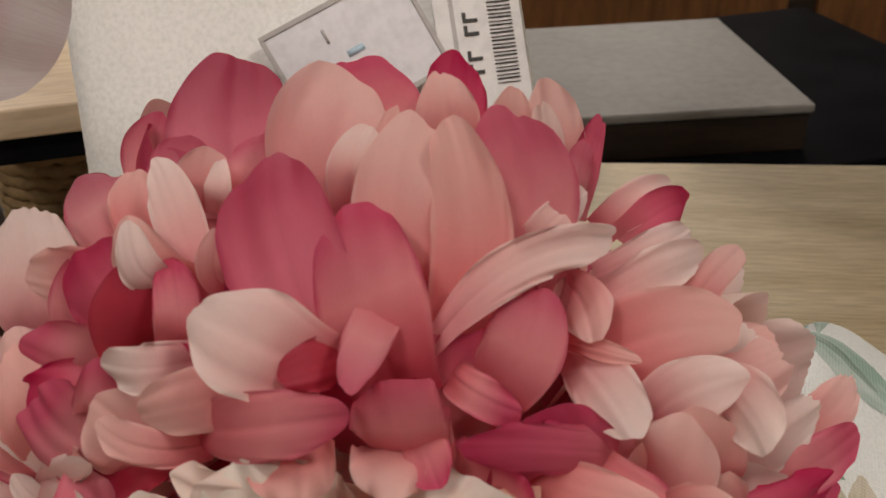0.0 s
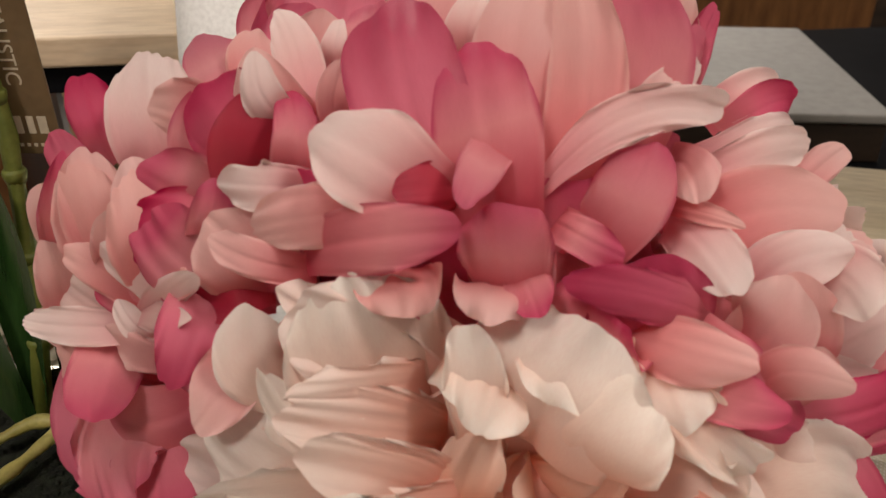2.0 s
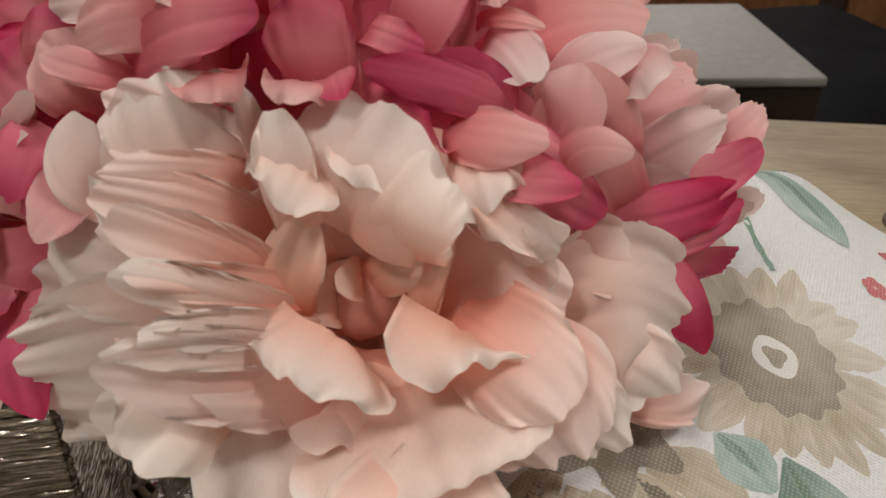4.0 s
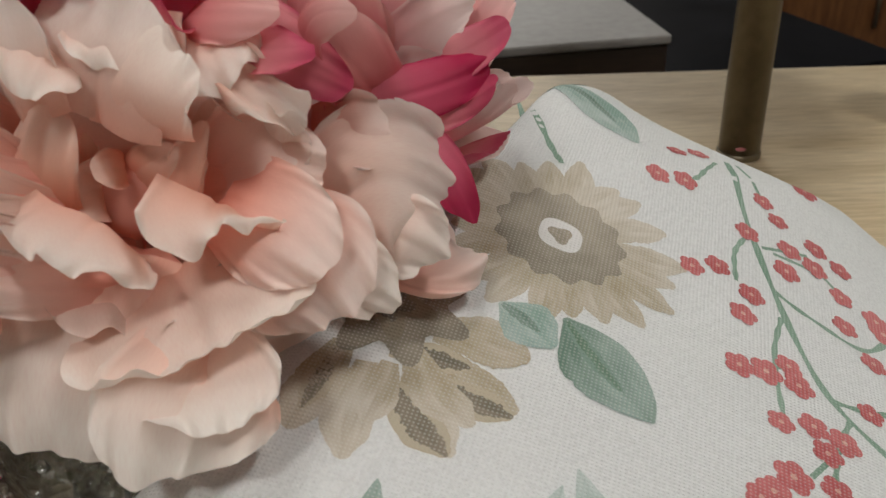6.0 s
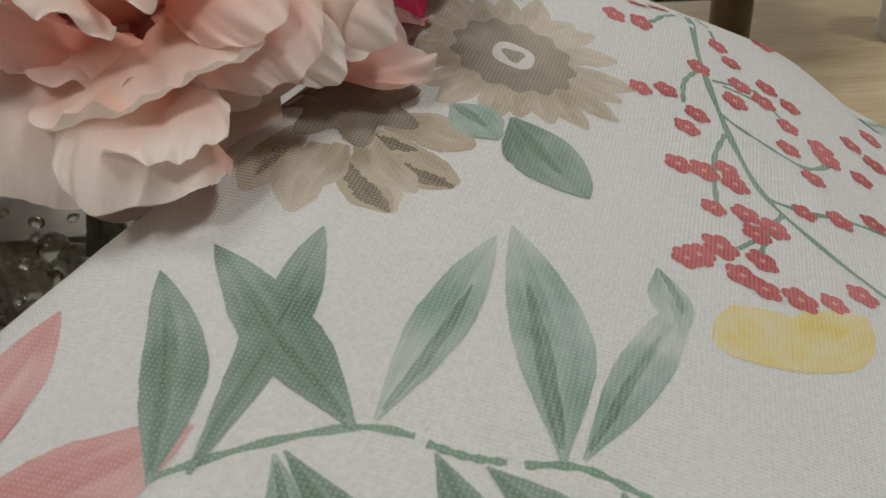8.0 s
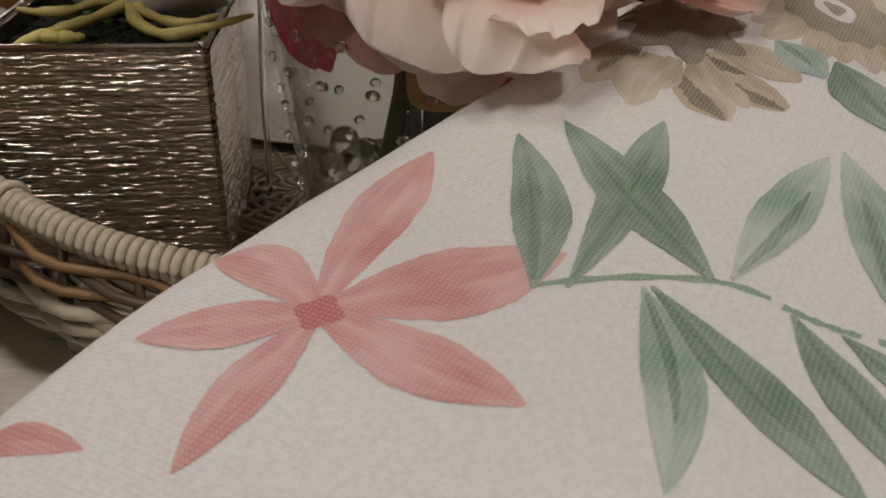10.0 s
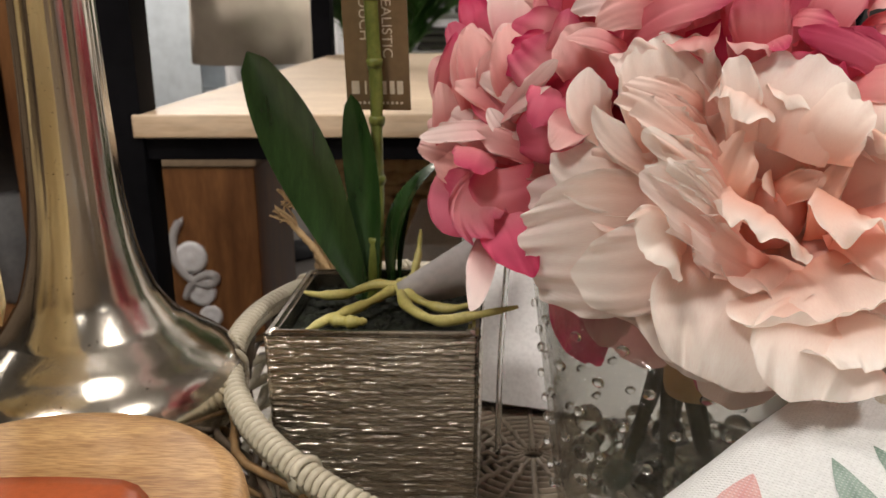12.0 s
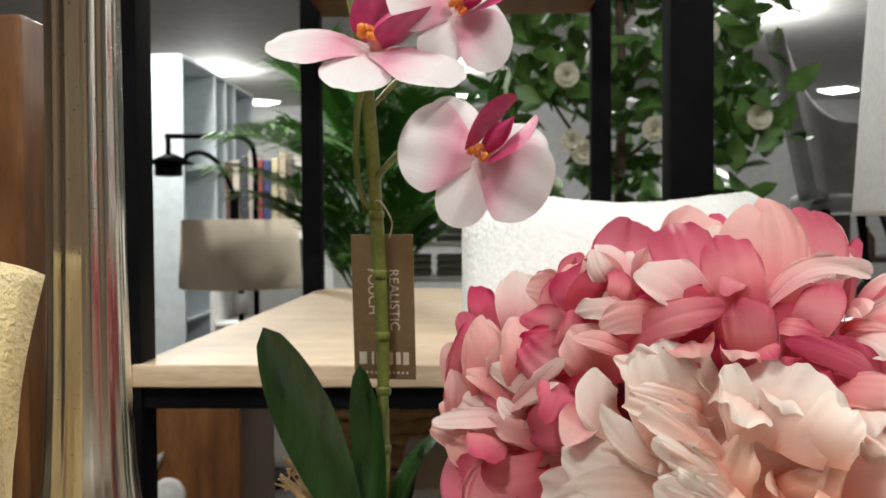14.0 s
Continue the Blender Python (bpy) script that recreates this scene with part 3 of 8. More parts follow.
part("lip", lathe([(0.0150, 0.418), (0.0168, 0.421), (0.0168, 0.425), (0.0148, 0.428), (0.0134, 0.425), (0.0134, 0.405)], 72), M["silver"], vase)

# glass jar with wooden lid
jar = thing("storage_jar", "green ribbed glass jar with an acacia lid", "jar", pose(-0.092, -0.153, 0.002))
part("jar_glass", lathe([(0.060, 0.0), (0.064, 0.004)] + [(0.0652 + 0.0004 * math.cos(k * math.pi), 0.010 + 0.0014 * k) for k in range(41)] + [(0.062, 0.067), (0.0615, 0.012), (0.055, 0.006)], 72), M["green_glass"], jar, "green tinted glass")
part("lid", lathe([(0.050, 0.066), (0.066, 0.068), (0.0685, 0.071), (0.0695, 0.077), (0.0685, 0.084), (0.066, 0.087), (0.060, 0.088)], 72), M["lid"], jar, "grained acacia wood lid")


def strap(u, v):
    """A flat loop of leather, folded at its end."""
    t = v * 2.0
    x = 0.044 - 0.080 * abs(t - 1.0) if abs(t - 1) > 0.06 else 0.044 - 0.0048 + 0.0028 * math.cos((t - 1) / 0.06 * math.pi / 2)
    z = 0.0925 - 0.0036 * max(-1.0, min(1.0, (t - 1.0) / 0.08)) + 0.003 * math.sin(min(1.0, max(0.0, 1 - t)) * math.pi) * (t < 1)
    return (x - 0.002 * u, -0.006 + 0.0085 * u + 0.12 * (x - 0.044), z)


part("strap", sheet(strap, 4, 40), M["leather"], jar, "tan leather pull strap").modifiers.new("thick", "SOLIDIFY").thickness = 0.0016

# orchid pot
pot = thing("orchid_plant", "artificial white orchid in a brushed silver square pot", "plant")


def pot_mesh():
    bm = bmesh.new()
    layers = [(0.0417, 0.012), (0.0441, 0.105), (0.0395, 0.105), (0.039, 0.094)]
    rings = [[bm.verts.new((sx * h, sy * h, z)) for sx, sy in ((-1, -1), (1, -1), (1, 1), (-1, 1))] for h, z in layers]
    for a, b in zip(rings, rings[1:]):
        for i in range(4):
            bm.faces.new((a[i], a[(i + 1) % 4], b[(i + 1) % 4], b[i]))
    bm.faces.new(rings[0][::-1])
    bm.faces.new(rings[-1])
    bmesh.ops.bevel(bm, geom=[e for e in bm.edges], offset=0.0016, segments=2, affect="EDGES")
    return bm


def pot_skin(u, v):
    """The pot's outer side, combed into fine uneven level ridges."""
    s = min(3.99999, 2 * (u + 1))
    k, t = int(s), s - int(s)
    z = 0.0125 + 0.0905 * v
    h = 0.0427 + 0.0020 * v
    p = 2 * h * s
    d = 0.0005 * noise.noise((p * 60, z * 700, 3.0)) + 0.00058 * noise.noise((p * 210, z * 1350, 9.0)) - 0.0018 * max(0.0, (abs(2 * t - 1) - 0.965) / 0.035) ** 2
    x, y = h + d, h * (2 * t - 1) * (1 - 0.0008 / h)
    for _ in range(k):
        x, y = -y, x
    return (x, y, z)


part("pot", pot_mesh(), M["pot_inside"], pot, "brushed silver square pot", smooth=False)
part("glaze", sheet(pot_skin, 520, 230), M["brushed"], pot, "combed level ridges of silver glaze")
part("soil", box_bm(-0.0393, 0.0393, -0.0393, 0.0393, 0.08, 0.0965, 0.002), M["soil"], pot)


def orchid_leaf(base, tip, side, width, bend, fold=0.25):
    base, tip, side = Vector(base), Vector(tip), Vector(side).normalized()
    d = tip - base
    nrm = side.cross(d).normalized()

    def f(u, v):
        w = width * (0.16 + 0.84 * math.sin(math.pi * min(1.0, 0.04 + 0.96 * v) ** 1.45) ** 0.7 if v < 0.999 else 0.02)
        return base + d * v + nrm * (bend * math.sin(math.pi * v) + fold * w * abs(u) ** 1.5) + side * (u * w)
    return sheet(f, 8, 20)


part("leaf", orchid_leaf((-0.012, 0.02, 0.097), (-0.065, 0.033, 0.213), (0.85, 0.1, 0.45), 0.0148, -0.010), M["leaf"], pot)
part("leaf", orchid_leaf((-0.008, 0.02, 0.097), (-0.021, 0.055, 0.191), (0.9, -0.2, 0.2), 0.009, -0.004), M["leaf"], pot)
part("leaf", orchid_leaf((0.0, 0.03, 0.097), (0.035, 0.06, 0.165), (0.5, -0.7, 0.3), 0.012, 0.014), M["leaf"], pot)
STEM = [(-0.008, 0.02, 0.095), (-0.008, 0.045, 0.14), (-0.009, 0.06, 0.19), (-0.010, 0.055, 0.24), (-0.012, 0.05, 0.29), (-0.015, 0.045, 0.34), (-0.02, 0.03, 0.38)]
part("flower_stem", tube(STEM, 0.0034, 10), M["stem"], pot)


# ---- printed throw ----
FOLDS = (((0.035, -0.209), (0.760, 0.650), 1, 0.022), ((0.350, 0.036), (-0.603, 0.798), -1, 0.05), ((0.334, 0.066), (0.87, -0.49), 1, 0.024), ((0.034, -0.211), (0.43, 0.90), 1, 0.022))


def throw_z(x, y):
    """Height of the throw's upper side: a soft mound with rounded folds along three sides."""
    X, Y = max(-0.2, min(0.2, x - 0.2)), max(-0.15, min(0.10, y + 0.16))
    z = 0.1169 - 0.0981 * X + 0.2152 * Y - 1.1314 * X * X + 0.6819 * X * Y + 0.6 * Y * Y
    for (ox, oy), (dx, dy), s, r in FOLDS:
        d = max(0.0, s * ((x - ox) * dy - (y - oy) * dx))
        if d < r:
            z -= r - math.sqrt(r * r - (r - d) ** 2)
    z += 0.018 * math.exp(-((x - 0.280) ** 2 + (y - 0.020) ** 2) / 0.0016)
    return z + 0.0007 * noise.noise((x * 40, y * 40, 0))


def meet(a, b):
    """Where two fold lines cross."""
    (p, d), (q, e) = a, b
    k = ((q[0] - p[0]) * e[1] - (q[1] - p[1]) * e[0]) / (d[0] * e[1] - d[1] * e[0])
    return Vector((p[0] + k * d[0], p[1] + k * d[1]))


def throw_mesh():
    left, right, far, near = FOLDS[0][:2], FOLDS[1][:2], FOLDS[2][:2], ((0, -0.47), (1, 0))
    nl, nr, fl, fr = meet(left, near), meet(right, near), meet(left, far), meet(right, far)

    def f(u, v):
        s = (u + 1) / 2
        w = min(1.0, max(0.0, (s - 0.03) / 0.94))
        k = min(1.0, v / 0.97)
        p = (nl * (1 - w) + nr * w) * (1 - k) + (fl * (1 - w) + fr * w) * k
        bend = (0.034 + (p.y + 0.211) * 0.43 / 0.90) - (0.035 + (p.y + 0.209) * 0.760 / 0.650)
        p.x += max(0.0, bend) * (1 - w)
        z = throw_z(p.x, p.y)
        skirt = max((0.03 - s) / 0.03, (s - 0.97) / 0.03, (v - 0.97) / 0.03)
        low = 0.066 if s < 0.5 and p.y > -0.21 else 0.003
        if skirt > 0:
            z = z + (low - z) * skirt
        return (p.x, p.y, z)
    return sheet(f, 260, 200)


throw = part("printed_throw", throw_mesh(), M["cloth"])
tagged(throw, "folded white cotton throw printed with watercolour flowers", "throw")


# ---- white towel behind the flowers ----
def towel_mesh():
    def f(u, v):
        a = u * math.pi
        cx, cy = 0.141, 0.112
        rx, ry = 0.112, 0.042
        ex = 0.55
        x = cx + rx * math.copysign(abs(math.cos(a)) ** ex, math.cos(a))
        y = cy + ry * math.copysign(abs(math.sin(a)) ** ex, math.sin(a))
        z = 0.012 + v * 0.271
        lean = 0.60 * (z - 0.012)
        if v > 0.9:
            k = (v - 0.9) / 0.1
            s = math.sqrt(max(0.0, 1 - k * k))
            x, y = cx + (x - cx) * (0.9 + 0.1 * s if k < 1 else 0), cy + (y - cy) * (s * 0.98 + 0.02)
        tuft = (0.0002 if v < 0.8 else 0.0009) * noise.noise((x * 560, y * 560, z * 560)) + 0.0001 * math.sin(z * 900 + 2 * noise.noise((x * 60, y * 60, z * 60))) * math.sin((x + y) * 900)
        out = Vector((x - cx, (y - cy) * 2.0, 0)).normalized()
        return (x + out.x * tuft, y + lean + out.y * tuft, z + 0.004 * math.sin(x * 30) + (1.4 * tuft if v > 0.88 else 0))
    return sheet(f, 420, 220)


towel = part("rolled_towel", towel_mesh(), M["towel"])
tagged(towel, "thick white terry towel folded upright, leaning back in the basket", "towel")


# ---- peonies ----
def petal_shape(u, v, foot=0.42, blunt=0.46):
    """Outline of a petal: a foot, a broad belly, a rounded end; gives its half width and how far along it lies."""
    w = 2 * v - 1
    x, y = u * math.sqrt(1 - blunt * w * w), (w * math.sqrt(1 - blunt * u * u) + 1) / 2
    x *= foot + (1 - foot) * math.sin(math.pi / 2 * min(1.0, max(0.0, v) / 0.6)) ** 1.2
    return x, y if v > 0.5 else y * v * 2 + (v * 0.98) * (1 - v * 2)


def hero(parent, mat, base, tip, out, half, seed, belly=0.12, cup=None, curl=0.0, ruffle=0.06, waves=4.0, lip=None, jag=0.0, roll=None):
    """One petal from its foot to its rim, with its outer side turned to out; cup bends the sides back from there."""
    rnd = random.Random(seed * 7 + 3)
    p1, p2, p3 = (rnd.uniform(0, 6.28) for _ in range(3))
    base, tip, out = Vector(base), Vector(tip), Vector(out)
    d = tip - base
    L = d.length
    side = d.cross(out).normalized()
    nrm = side.cross(d).normalized()
    roll = radians(rnd.uniform(-12, 12) if roll is None else roll)
    side, nrm = math.cos(roll) * side + math.sin(roll) * nrm, math.cos(roll) * nrm - math.sin(roll) * side
    fold, skew = rnd.uniform(-0.08, 0.08), rnd.uniform(-0.10, 0.10)
    lip = rnd.uniform(-0.2, 0.2) if lip is None else lip + rnd.uniform(-0.08, 0.08)
    nick, deep = rnd.uniform(-0.5, 0.5), rnd.choice((0.0, 0.0, 0.05, 0.09))
    h2 = rnd.uniform(0.1, 0.7)
    if cup is None:
        cup = rnd.uniform(0.3, 0.6)
    edge = rnd.choice((0.0, 0.0, 0.4, -0.4))

    def f(u, v0):
        x, v = petal_shape(u, v0)
        s = v * (1 + 0.03 * v * math.sin(2.6 * u + p3) + skew * u * v) - deep * math.exp(-((u - nick) / 0.16) ** 2) * v ** 6
        s += 0.5 * ruffle * half / L * v ** 3 * math.sin(waves * u + p3)
        if jag:
            s -= jag * v ** 5 * abs((u * 4.5 + p1) % 1.0 - 0.5)
        z = L * belly * math.sin(math.pi * v * 0.9) - cup * half * x * x * (0.4 + 0.6 * v) + curl * L * v * v
        z += ruffle * half * v ** 3 * (math.sin(waves * (u + 0.25 * math.sin(2.1 * u + p3)) + p1) + h2 * math.sin(waves * 2.3 * u + p2)) * (0.65 + 0.35 * math.sin(1.7 * u + p2))
        z += fold * half * math.cos(3.2 * u + p3) * v + lip * L * max(0.0, v - 0.6) ** 2 * 4
        z += edge * half * max(0.0, u * math.copysign(1, edge) - 0.5) ** 2 * 3 * v
        z += 0.02 * half * math.sin(9 * v + 5 * u + p2)
        return base + d * s + side * (half * x * (1 + 0.03 * math.sin(8 * v + p2))) + nrm * z
    return part("petal", sheet(f, 30 if waves > 5 or jag else 16, 14), PET[mat], parent)


def head(label, Q, axis, R, rings, seed, jag=0.0, wild=1.0, press=0.0):
    """A flower head of petals that lie over one another like scales.
    rings: (count, polar angle of the rims, their reach, angle down to the feet, reach of the feet, half width, cup, lip, ruffle, waves, dyes)."""
    rnd = random.Random(seed)
    p = thing("peony", label, "flower", group="peonies in the glass vase")
    Q, axis = Vector(Q), Vector(axis).normalized()
    e1 = axis.cross(Vector((0.3, 1, 0.2))).normalized()
    e2 = axis.cross(e1).normalized()

    core = bmesh.new()
    for v in bmesh.ops.create_icosphere(core, subdivisions=2, radius=R * 0.27)["verts"]:
        v.co = v.co + Q
    part("core", core, PET[rings[0][10][0]], p)

    def way(ph, az):
        ph, az = radians(ph), radians(az)
        return math.cos(ph) * axis + math.sin(ph) * (math.cos(az) * e1 + math.sin(az) * e2)
    for k, (n, ph, rt, down, rb, half, cup, lip, ruf, waves, dyes) in enumerate(rings):
        a0 = rnd.uniform(0, 360)
        for i in range(n):
            az = a0 + 360 * i / n + rnd.uniform(-9, 9) * wild
            pt = ph + rnd.uniform(-6, 6) * wild
            tip = Q + R * rt * rnd.uniform(0.95, 1.06) * way(pt, az)
            if ph > 40:
                tip = Q + (tip - Q) * (1 - press * max(0.0, way(pt, az).z - 0.35) / 0.65)
            foot = Q + R * rb * way(pt + down, az + rnd.uniform(-8, 8))
            hero(p, rnd.choice(dyes), foot, tip, way(pt + down * 0.5, az), half * rnd.uniform(0.88, 1.12), seed * 1000 + k * 40 + i, belly=0.14,
                 cup=cup * rnd.uniform(0.75, 1.25), lip=lip, ruffle=ruf, waves=waves * rnd.uniform(0.85, 1.15), jag=jag)
    return p


# Deep dyes low in A, C and E also stand for red bounce light.
A = head("hot pink artificial peony with broad silk petals", (0.138, -0.046, 0.203), (0.0, -0.12, 1.0), 0.050, [
    (6, 24, 0.95, 65, 0.5, 0.0165, 0.5, -0.1, 0.05, 4, ("rose", "salmon", "hot")), (8, 46, 0.98, 60, 0.6, 0.0165, 0.5, 0.0, 0.05, 4, ("hot", "rose", "rose")),
    (10, 70, 1.0, 55, 0.65, 0.0165, 0.45, 0.1, 0.06, 4, ("hot", "rose", "salmon")), (10, 92, 1.05, 50, 0.65, 0.018, 0.35, 0.2, 0.09, 4, ("rose", "hot", "red")),
    (9, 116, 1.02, 45, 0.6, 0.019, 0.4, 0.2, 0.07, 4, ("rose", "red", "hot"))], 1)
B = head("pale pink artificial peony with rose-tipped petals", (0.203, -0.056, 0.176), (0.70, -0.36, 0.60), 0.044, [
    (6, 20, 0.92, 60, 0.5, 0.011, 0.5, 0.0, 0.10, 4, ("pale", "blush", "salmon")),
    (8, 42, 0.98, 55, 0.6, 0.012, 0.45, 0.1, 0.10, 4, ("pale", "pale", "salmon")), (9, 62, 1.0, 50, 0.65, 0.014, 0.45, 0.1, 0.10, 4, ("salmon", "pale", "rose")),
    (10, 84, 1.03, 50, 0.7, 0.015, 0.4, 0.15, 0.10, 4, ("rose", "hot", "salmon")), (10, 108, 1.03, 45, 0.6, 0.016, 0.4, 0.2, 0.08, 4, ("hot", "rose", "hot"))], 2, jag=0.05)
C = head("salmon artificial peony with serrated petals", (0.070, -0.024, 0.181), (-0.60, -0.42, 0.60), 0.041, [
    (6, 20, 0.92, 60, 0.5, 0.010, 0.5, 0.0, 0.10, 4, ("salmon", "pale", "pale")),
    (8, 42, 0.98, 55, 0.6, 0.011, 0.45, 0.1, 0.10, 4, ("salmon", "pale", "rose")), (9, 62, 1.0, 50, 0.65, 0.012, 0.45, 0.1, 0.10, 4, ("salmon", "rose", "salmon")),
    (10, 84, 1.03, 50, 0.7, 0.013, 0.4, 0.15, 0.10, 4, ("rose", "hot", "salmon")), (9, 108, 0.95, 45, 0.6, 0.015, 0.4, 0.2, 0.08, 4, ("hot", "rose", "red"))], 3, jag=0.06)
E = head("rose artificial peony in the back of the bunch", (0.108, 0.008, 0.208), (-0.05, 0.10, 1.0), 0.048, [
    (5, 14, 0.88, 70, 0.4, 0.011, 0.5, -0.1, 0.06, 4, ("salmon", "rose")), (7, 32, 0.95, 60, 0.6, 0.014, 0.5, 0.0, 0.06, 4, ("rose", "salmon", "hot")),
    (9, 54, 1.0, 55, 0.7, 0.016, 0.5, 0.0, 0.06, 4, ("rose", "hot", "salmon")), (10, 76, 1.04, 50, 0.7, 0.017, 0.45, 0.1, 0.06, 4, ("rose", "hot", "red")),
    (10, 98, 1.04, 45, 0.7, 0.018, 0.4, 0.2, 0.06, 4, ("hot", "rose", "salmon"))], 4)
D = head("blush artificial peony with ruffled cream petals", (0.137, -0.092, 0.168), (0.02, -0.78, 0.62), 0.050, [
    (6, 60, 0.80, 42, 0.3, 0.020, 0.1, 0.2, 0.14, 6, ("blush", "heart")), (7, 76, 1.0, 40, 0.4, 0.024, 0.1, 0.3, 0.14, 6, ("cream", "blush")),
    (7, 92, 1.10, 40, 0.45, 0.025, 0.1, 0.3, 0.12, 5, ("cream",)), (7, 110, 1.14, 40, 0.45, 0.026, 0.1, 0.3, 0.10, 5, ("cream", "blush")), (7, 126, 1.10, 40, 0.45, 0.026, 0.1, 0.3, 0.09, 5, ("cream", "blush"))], 5, wild=1.4, press=0.4)


def silk(parent, dye_name, foot, mid, tip, out, half, seed, cup=0.4, ruffle=0.05, jag=0.0, foot_width=0.82, lip=None, slim=None, pitch=None):
    """One outer petal that bends from its foot over mid to its rim, facing out; cup above nought bulges towards out, below it hollows."""
    rnd = random.Random(seed * 13 + 5)
    p1, p2, p3 = (rnd.uniform(0, 6.28) for _ in range(3))
    foot, mid, tip, out = Vector(foot), Vector(mid), Vector(tip), Vector(out)
    k = min(0.7, max(0.3, (mid - foot).length / ((mid - foot).length + (tip - mid).length)))
    turn, twist = radians(rnd.uniform(-8, 8)), radians(rnd.uniform(-16, 16))
    skew, round_end = rnd.uniform(-0.06, 0.06), rnd.uniform(0.44, 0.50)
    slim = rnd.uniform(0.02, 0.14) if slim is None else slim
    pitch = (0.0145 if ruffle > 0.09 else 0.017) * rnd.uniform(0.75, 1.35) if pitch is None else pitch
    nick, deep = rnd.uniform(-0.6, 0.6), rnd.choice((0.0, 0.0, 0.0, 0.0, 0.03))
    lip = rnd.uniform(-0.15, 0.22) if lip is None else lip
    roll = (rnd.uniform(-0.5, 0.8), rnd.uniform(-0.5, 0.8))
    rib = rnd.uniform(0.02, 0.08)
    L = (mid - foot).length + (tip - mid).length

    def line(v):
        return foot * ((v - k) * (v - 1) / k) + mid * (v * (v - 1) / (k * (k - 1))) + tip * (v * (v - k) / (1 - k))

    def f(u, v0):
        end = 1 + skew * u + 0.05 * noise.noise((u * 1.2 + p1, seed * 0.37, 0.0)) + 0.007 * noise.noise((u * 4.0, p2, seed * 0.2))
        end += 0.35 * max(0.0, ruffle - 0.09) * math.sin(6.28 * half * u / pitch + p3) - deep * math.exp(-((u - nick) / 0.12) ** 2)
        if jag:
            end -= jag * abs((u * 3.2 + p1) % 1.0 - 0.5)
        w0 = max(0.0, 2 * v0 - 1)
        across = math.sqrt(1 - round_end * w0 * w0)
        v = end * (v0 if v0 < 0.5 else 0.5 + 0.5 * w0 * math.sqrt(1 - round_end * u * u))
        s = min(1.0, v / 0.55)
        w = foot_width + (1 - foot_width) * (s * s * (3 - 2 * s))
        s = min(1.0, max(0.0, (v - 0.62) / 0.38))
        w *= (1 - slim * s * s) * (1 + 0.13 * noise.noise((v * 2.2, math.copysign(3.0, u) + p1, seed * 0.11)) * abs(u))
        x = u * across * w
        p = line(v)
        d = (line(v + 0.02) - line(v - 0.02)).normalized()
        side = d.cross(out).normalized()
        nrm = side.cross(d)
        a = turn + twist * (v - 0.5)
        side, nrm = math.cos(a) * side + math.sin(a) * nrm, math.cos(a) * nrm - math.sin(a) * side
        rim = max(v0 ** (4 if ruffle > 0.09 else 7), abs(u) ** (3 if ruffle > 0.2 else 8) * min(1.0, 2 * v))
        run = math.copysign(half * abs(u) + L * (1 - v0) * abs(u) ** 4, u)
        z = cup * half * (0.22 - 0.62 * x * x * (0.6 + 0.4 * v)) + 0.14 * half * noise.noise((u * 1.1 + p2, v * 1.5, seed * 0.53)) + 0.05 * half * noise.noise((u * 3.1, v * 1.8 + p3, seed * 0.7)) * v
        run += 0.3 * pitch * noise.noise((run * 60, p2, 3.0))
        wave = math.sin(6.28 * run / pitch + p1) + 0.4 * math.sin(6.28 * run / pitch * 2.3 + p2)
        z += 0.015 * ruffle * rim * wave * (0.7 + 1.1 * noise.noise((run * 38, p2, 5.0)))
        z += half * roll[u > 0] * max(0.0, abs(u) - 0.5) ** 2 * 2.0 * min(1.0, 1.5 * v) * (1 - 0.6 * v0 ** 3) - rib * half * math.exp(-(u / 0.10) ** 2) * (1 - 0.6 * v)
        z += lip * half * max(0.0, v0 - 0.72) ** 2 * 9
        return p + side * (half * x) + nrm * z
    return part("petal", sheet(f, 48 if ruffle > 0.09 and half > 0.008 else 26, 18), PET[dye_name], parent)


# the petals that face outwards, head by head
silk(A, "salmon", (0.1535, -0.0419, 0.2505), (0.1515, -0.0474, 0.2660), (0.1520, -0.0436, 0.2727), (-0.2300, -0.9000, 0.3700), 0.0070, 13, cup=0.15)
silk(A, "salmon", (0.1729, -0.0281, 0.2403), (0.1693, -0.0353, 0.2564), (0.1701, -0.0336, 0.2632), (-0.3000, -0.8700, 0.3900), 0.0056, 14, cup=0.20)
silk(A, "salmon", (0.1799, -0.0376, 0.2298), (0.1793, -0.0384, 0.2522), (0.1779, -0.0351, 0.2642), (-0.3400, -0.8500, 0.4000), 0.0069, 15, cup=0.25)
silk(A, "pale", (0.1774, -0.0379, 0.2345), (0.1758, -0.0421, 0.2528), (0.1753, -0.0399, 0.2615), (-0.3300, -0.8500, 0.4100), 0.0040, 16, cup=0.10)
silk(A, "hot", (0.1834, -0.0419, 0.2310), (0.1853, -0.0437, 0.2480), (0.1898, -0.0394, 0.2560), (-0.3700, -0.8300, 0.4200), 0.0037, 17, cup=0.20)
silk(A, "rose", (0.1815, -0.0417, 0.2322), (0.1811, -0.0471, 0.2459), (0.1845, -0.0435, 0.2525), (-0.3600, -0.8200, 0.4400), 0.0037, 18, cup=0.15)
silk(A, "rose", (0.1543, -0.0681, 0.2263), (0.1622, -0.0628, 0.2522), (0.1613, -0.0553, 0.2680), (-0.2900, -0.8400, 0.4600), 0.0121, 19, cup=0.30)
silk(A, "salmon", (0.1417, -0.0721, 0.2297), (0.1377, -0.0657, 0.2545), (0.1448, -0.0553, 0.2687), (-0.2400, -0.9100, 0.3400), 0.0101, 20, cup=0.20)
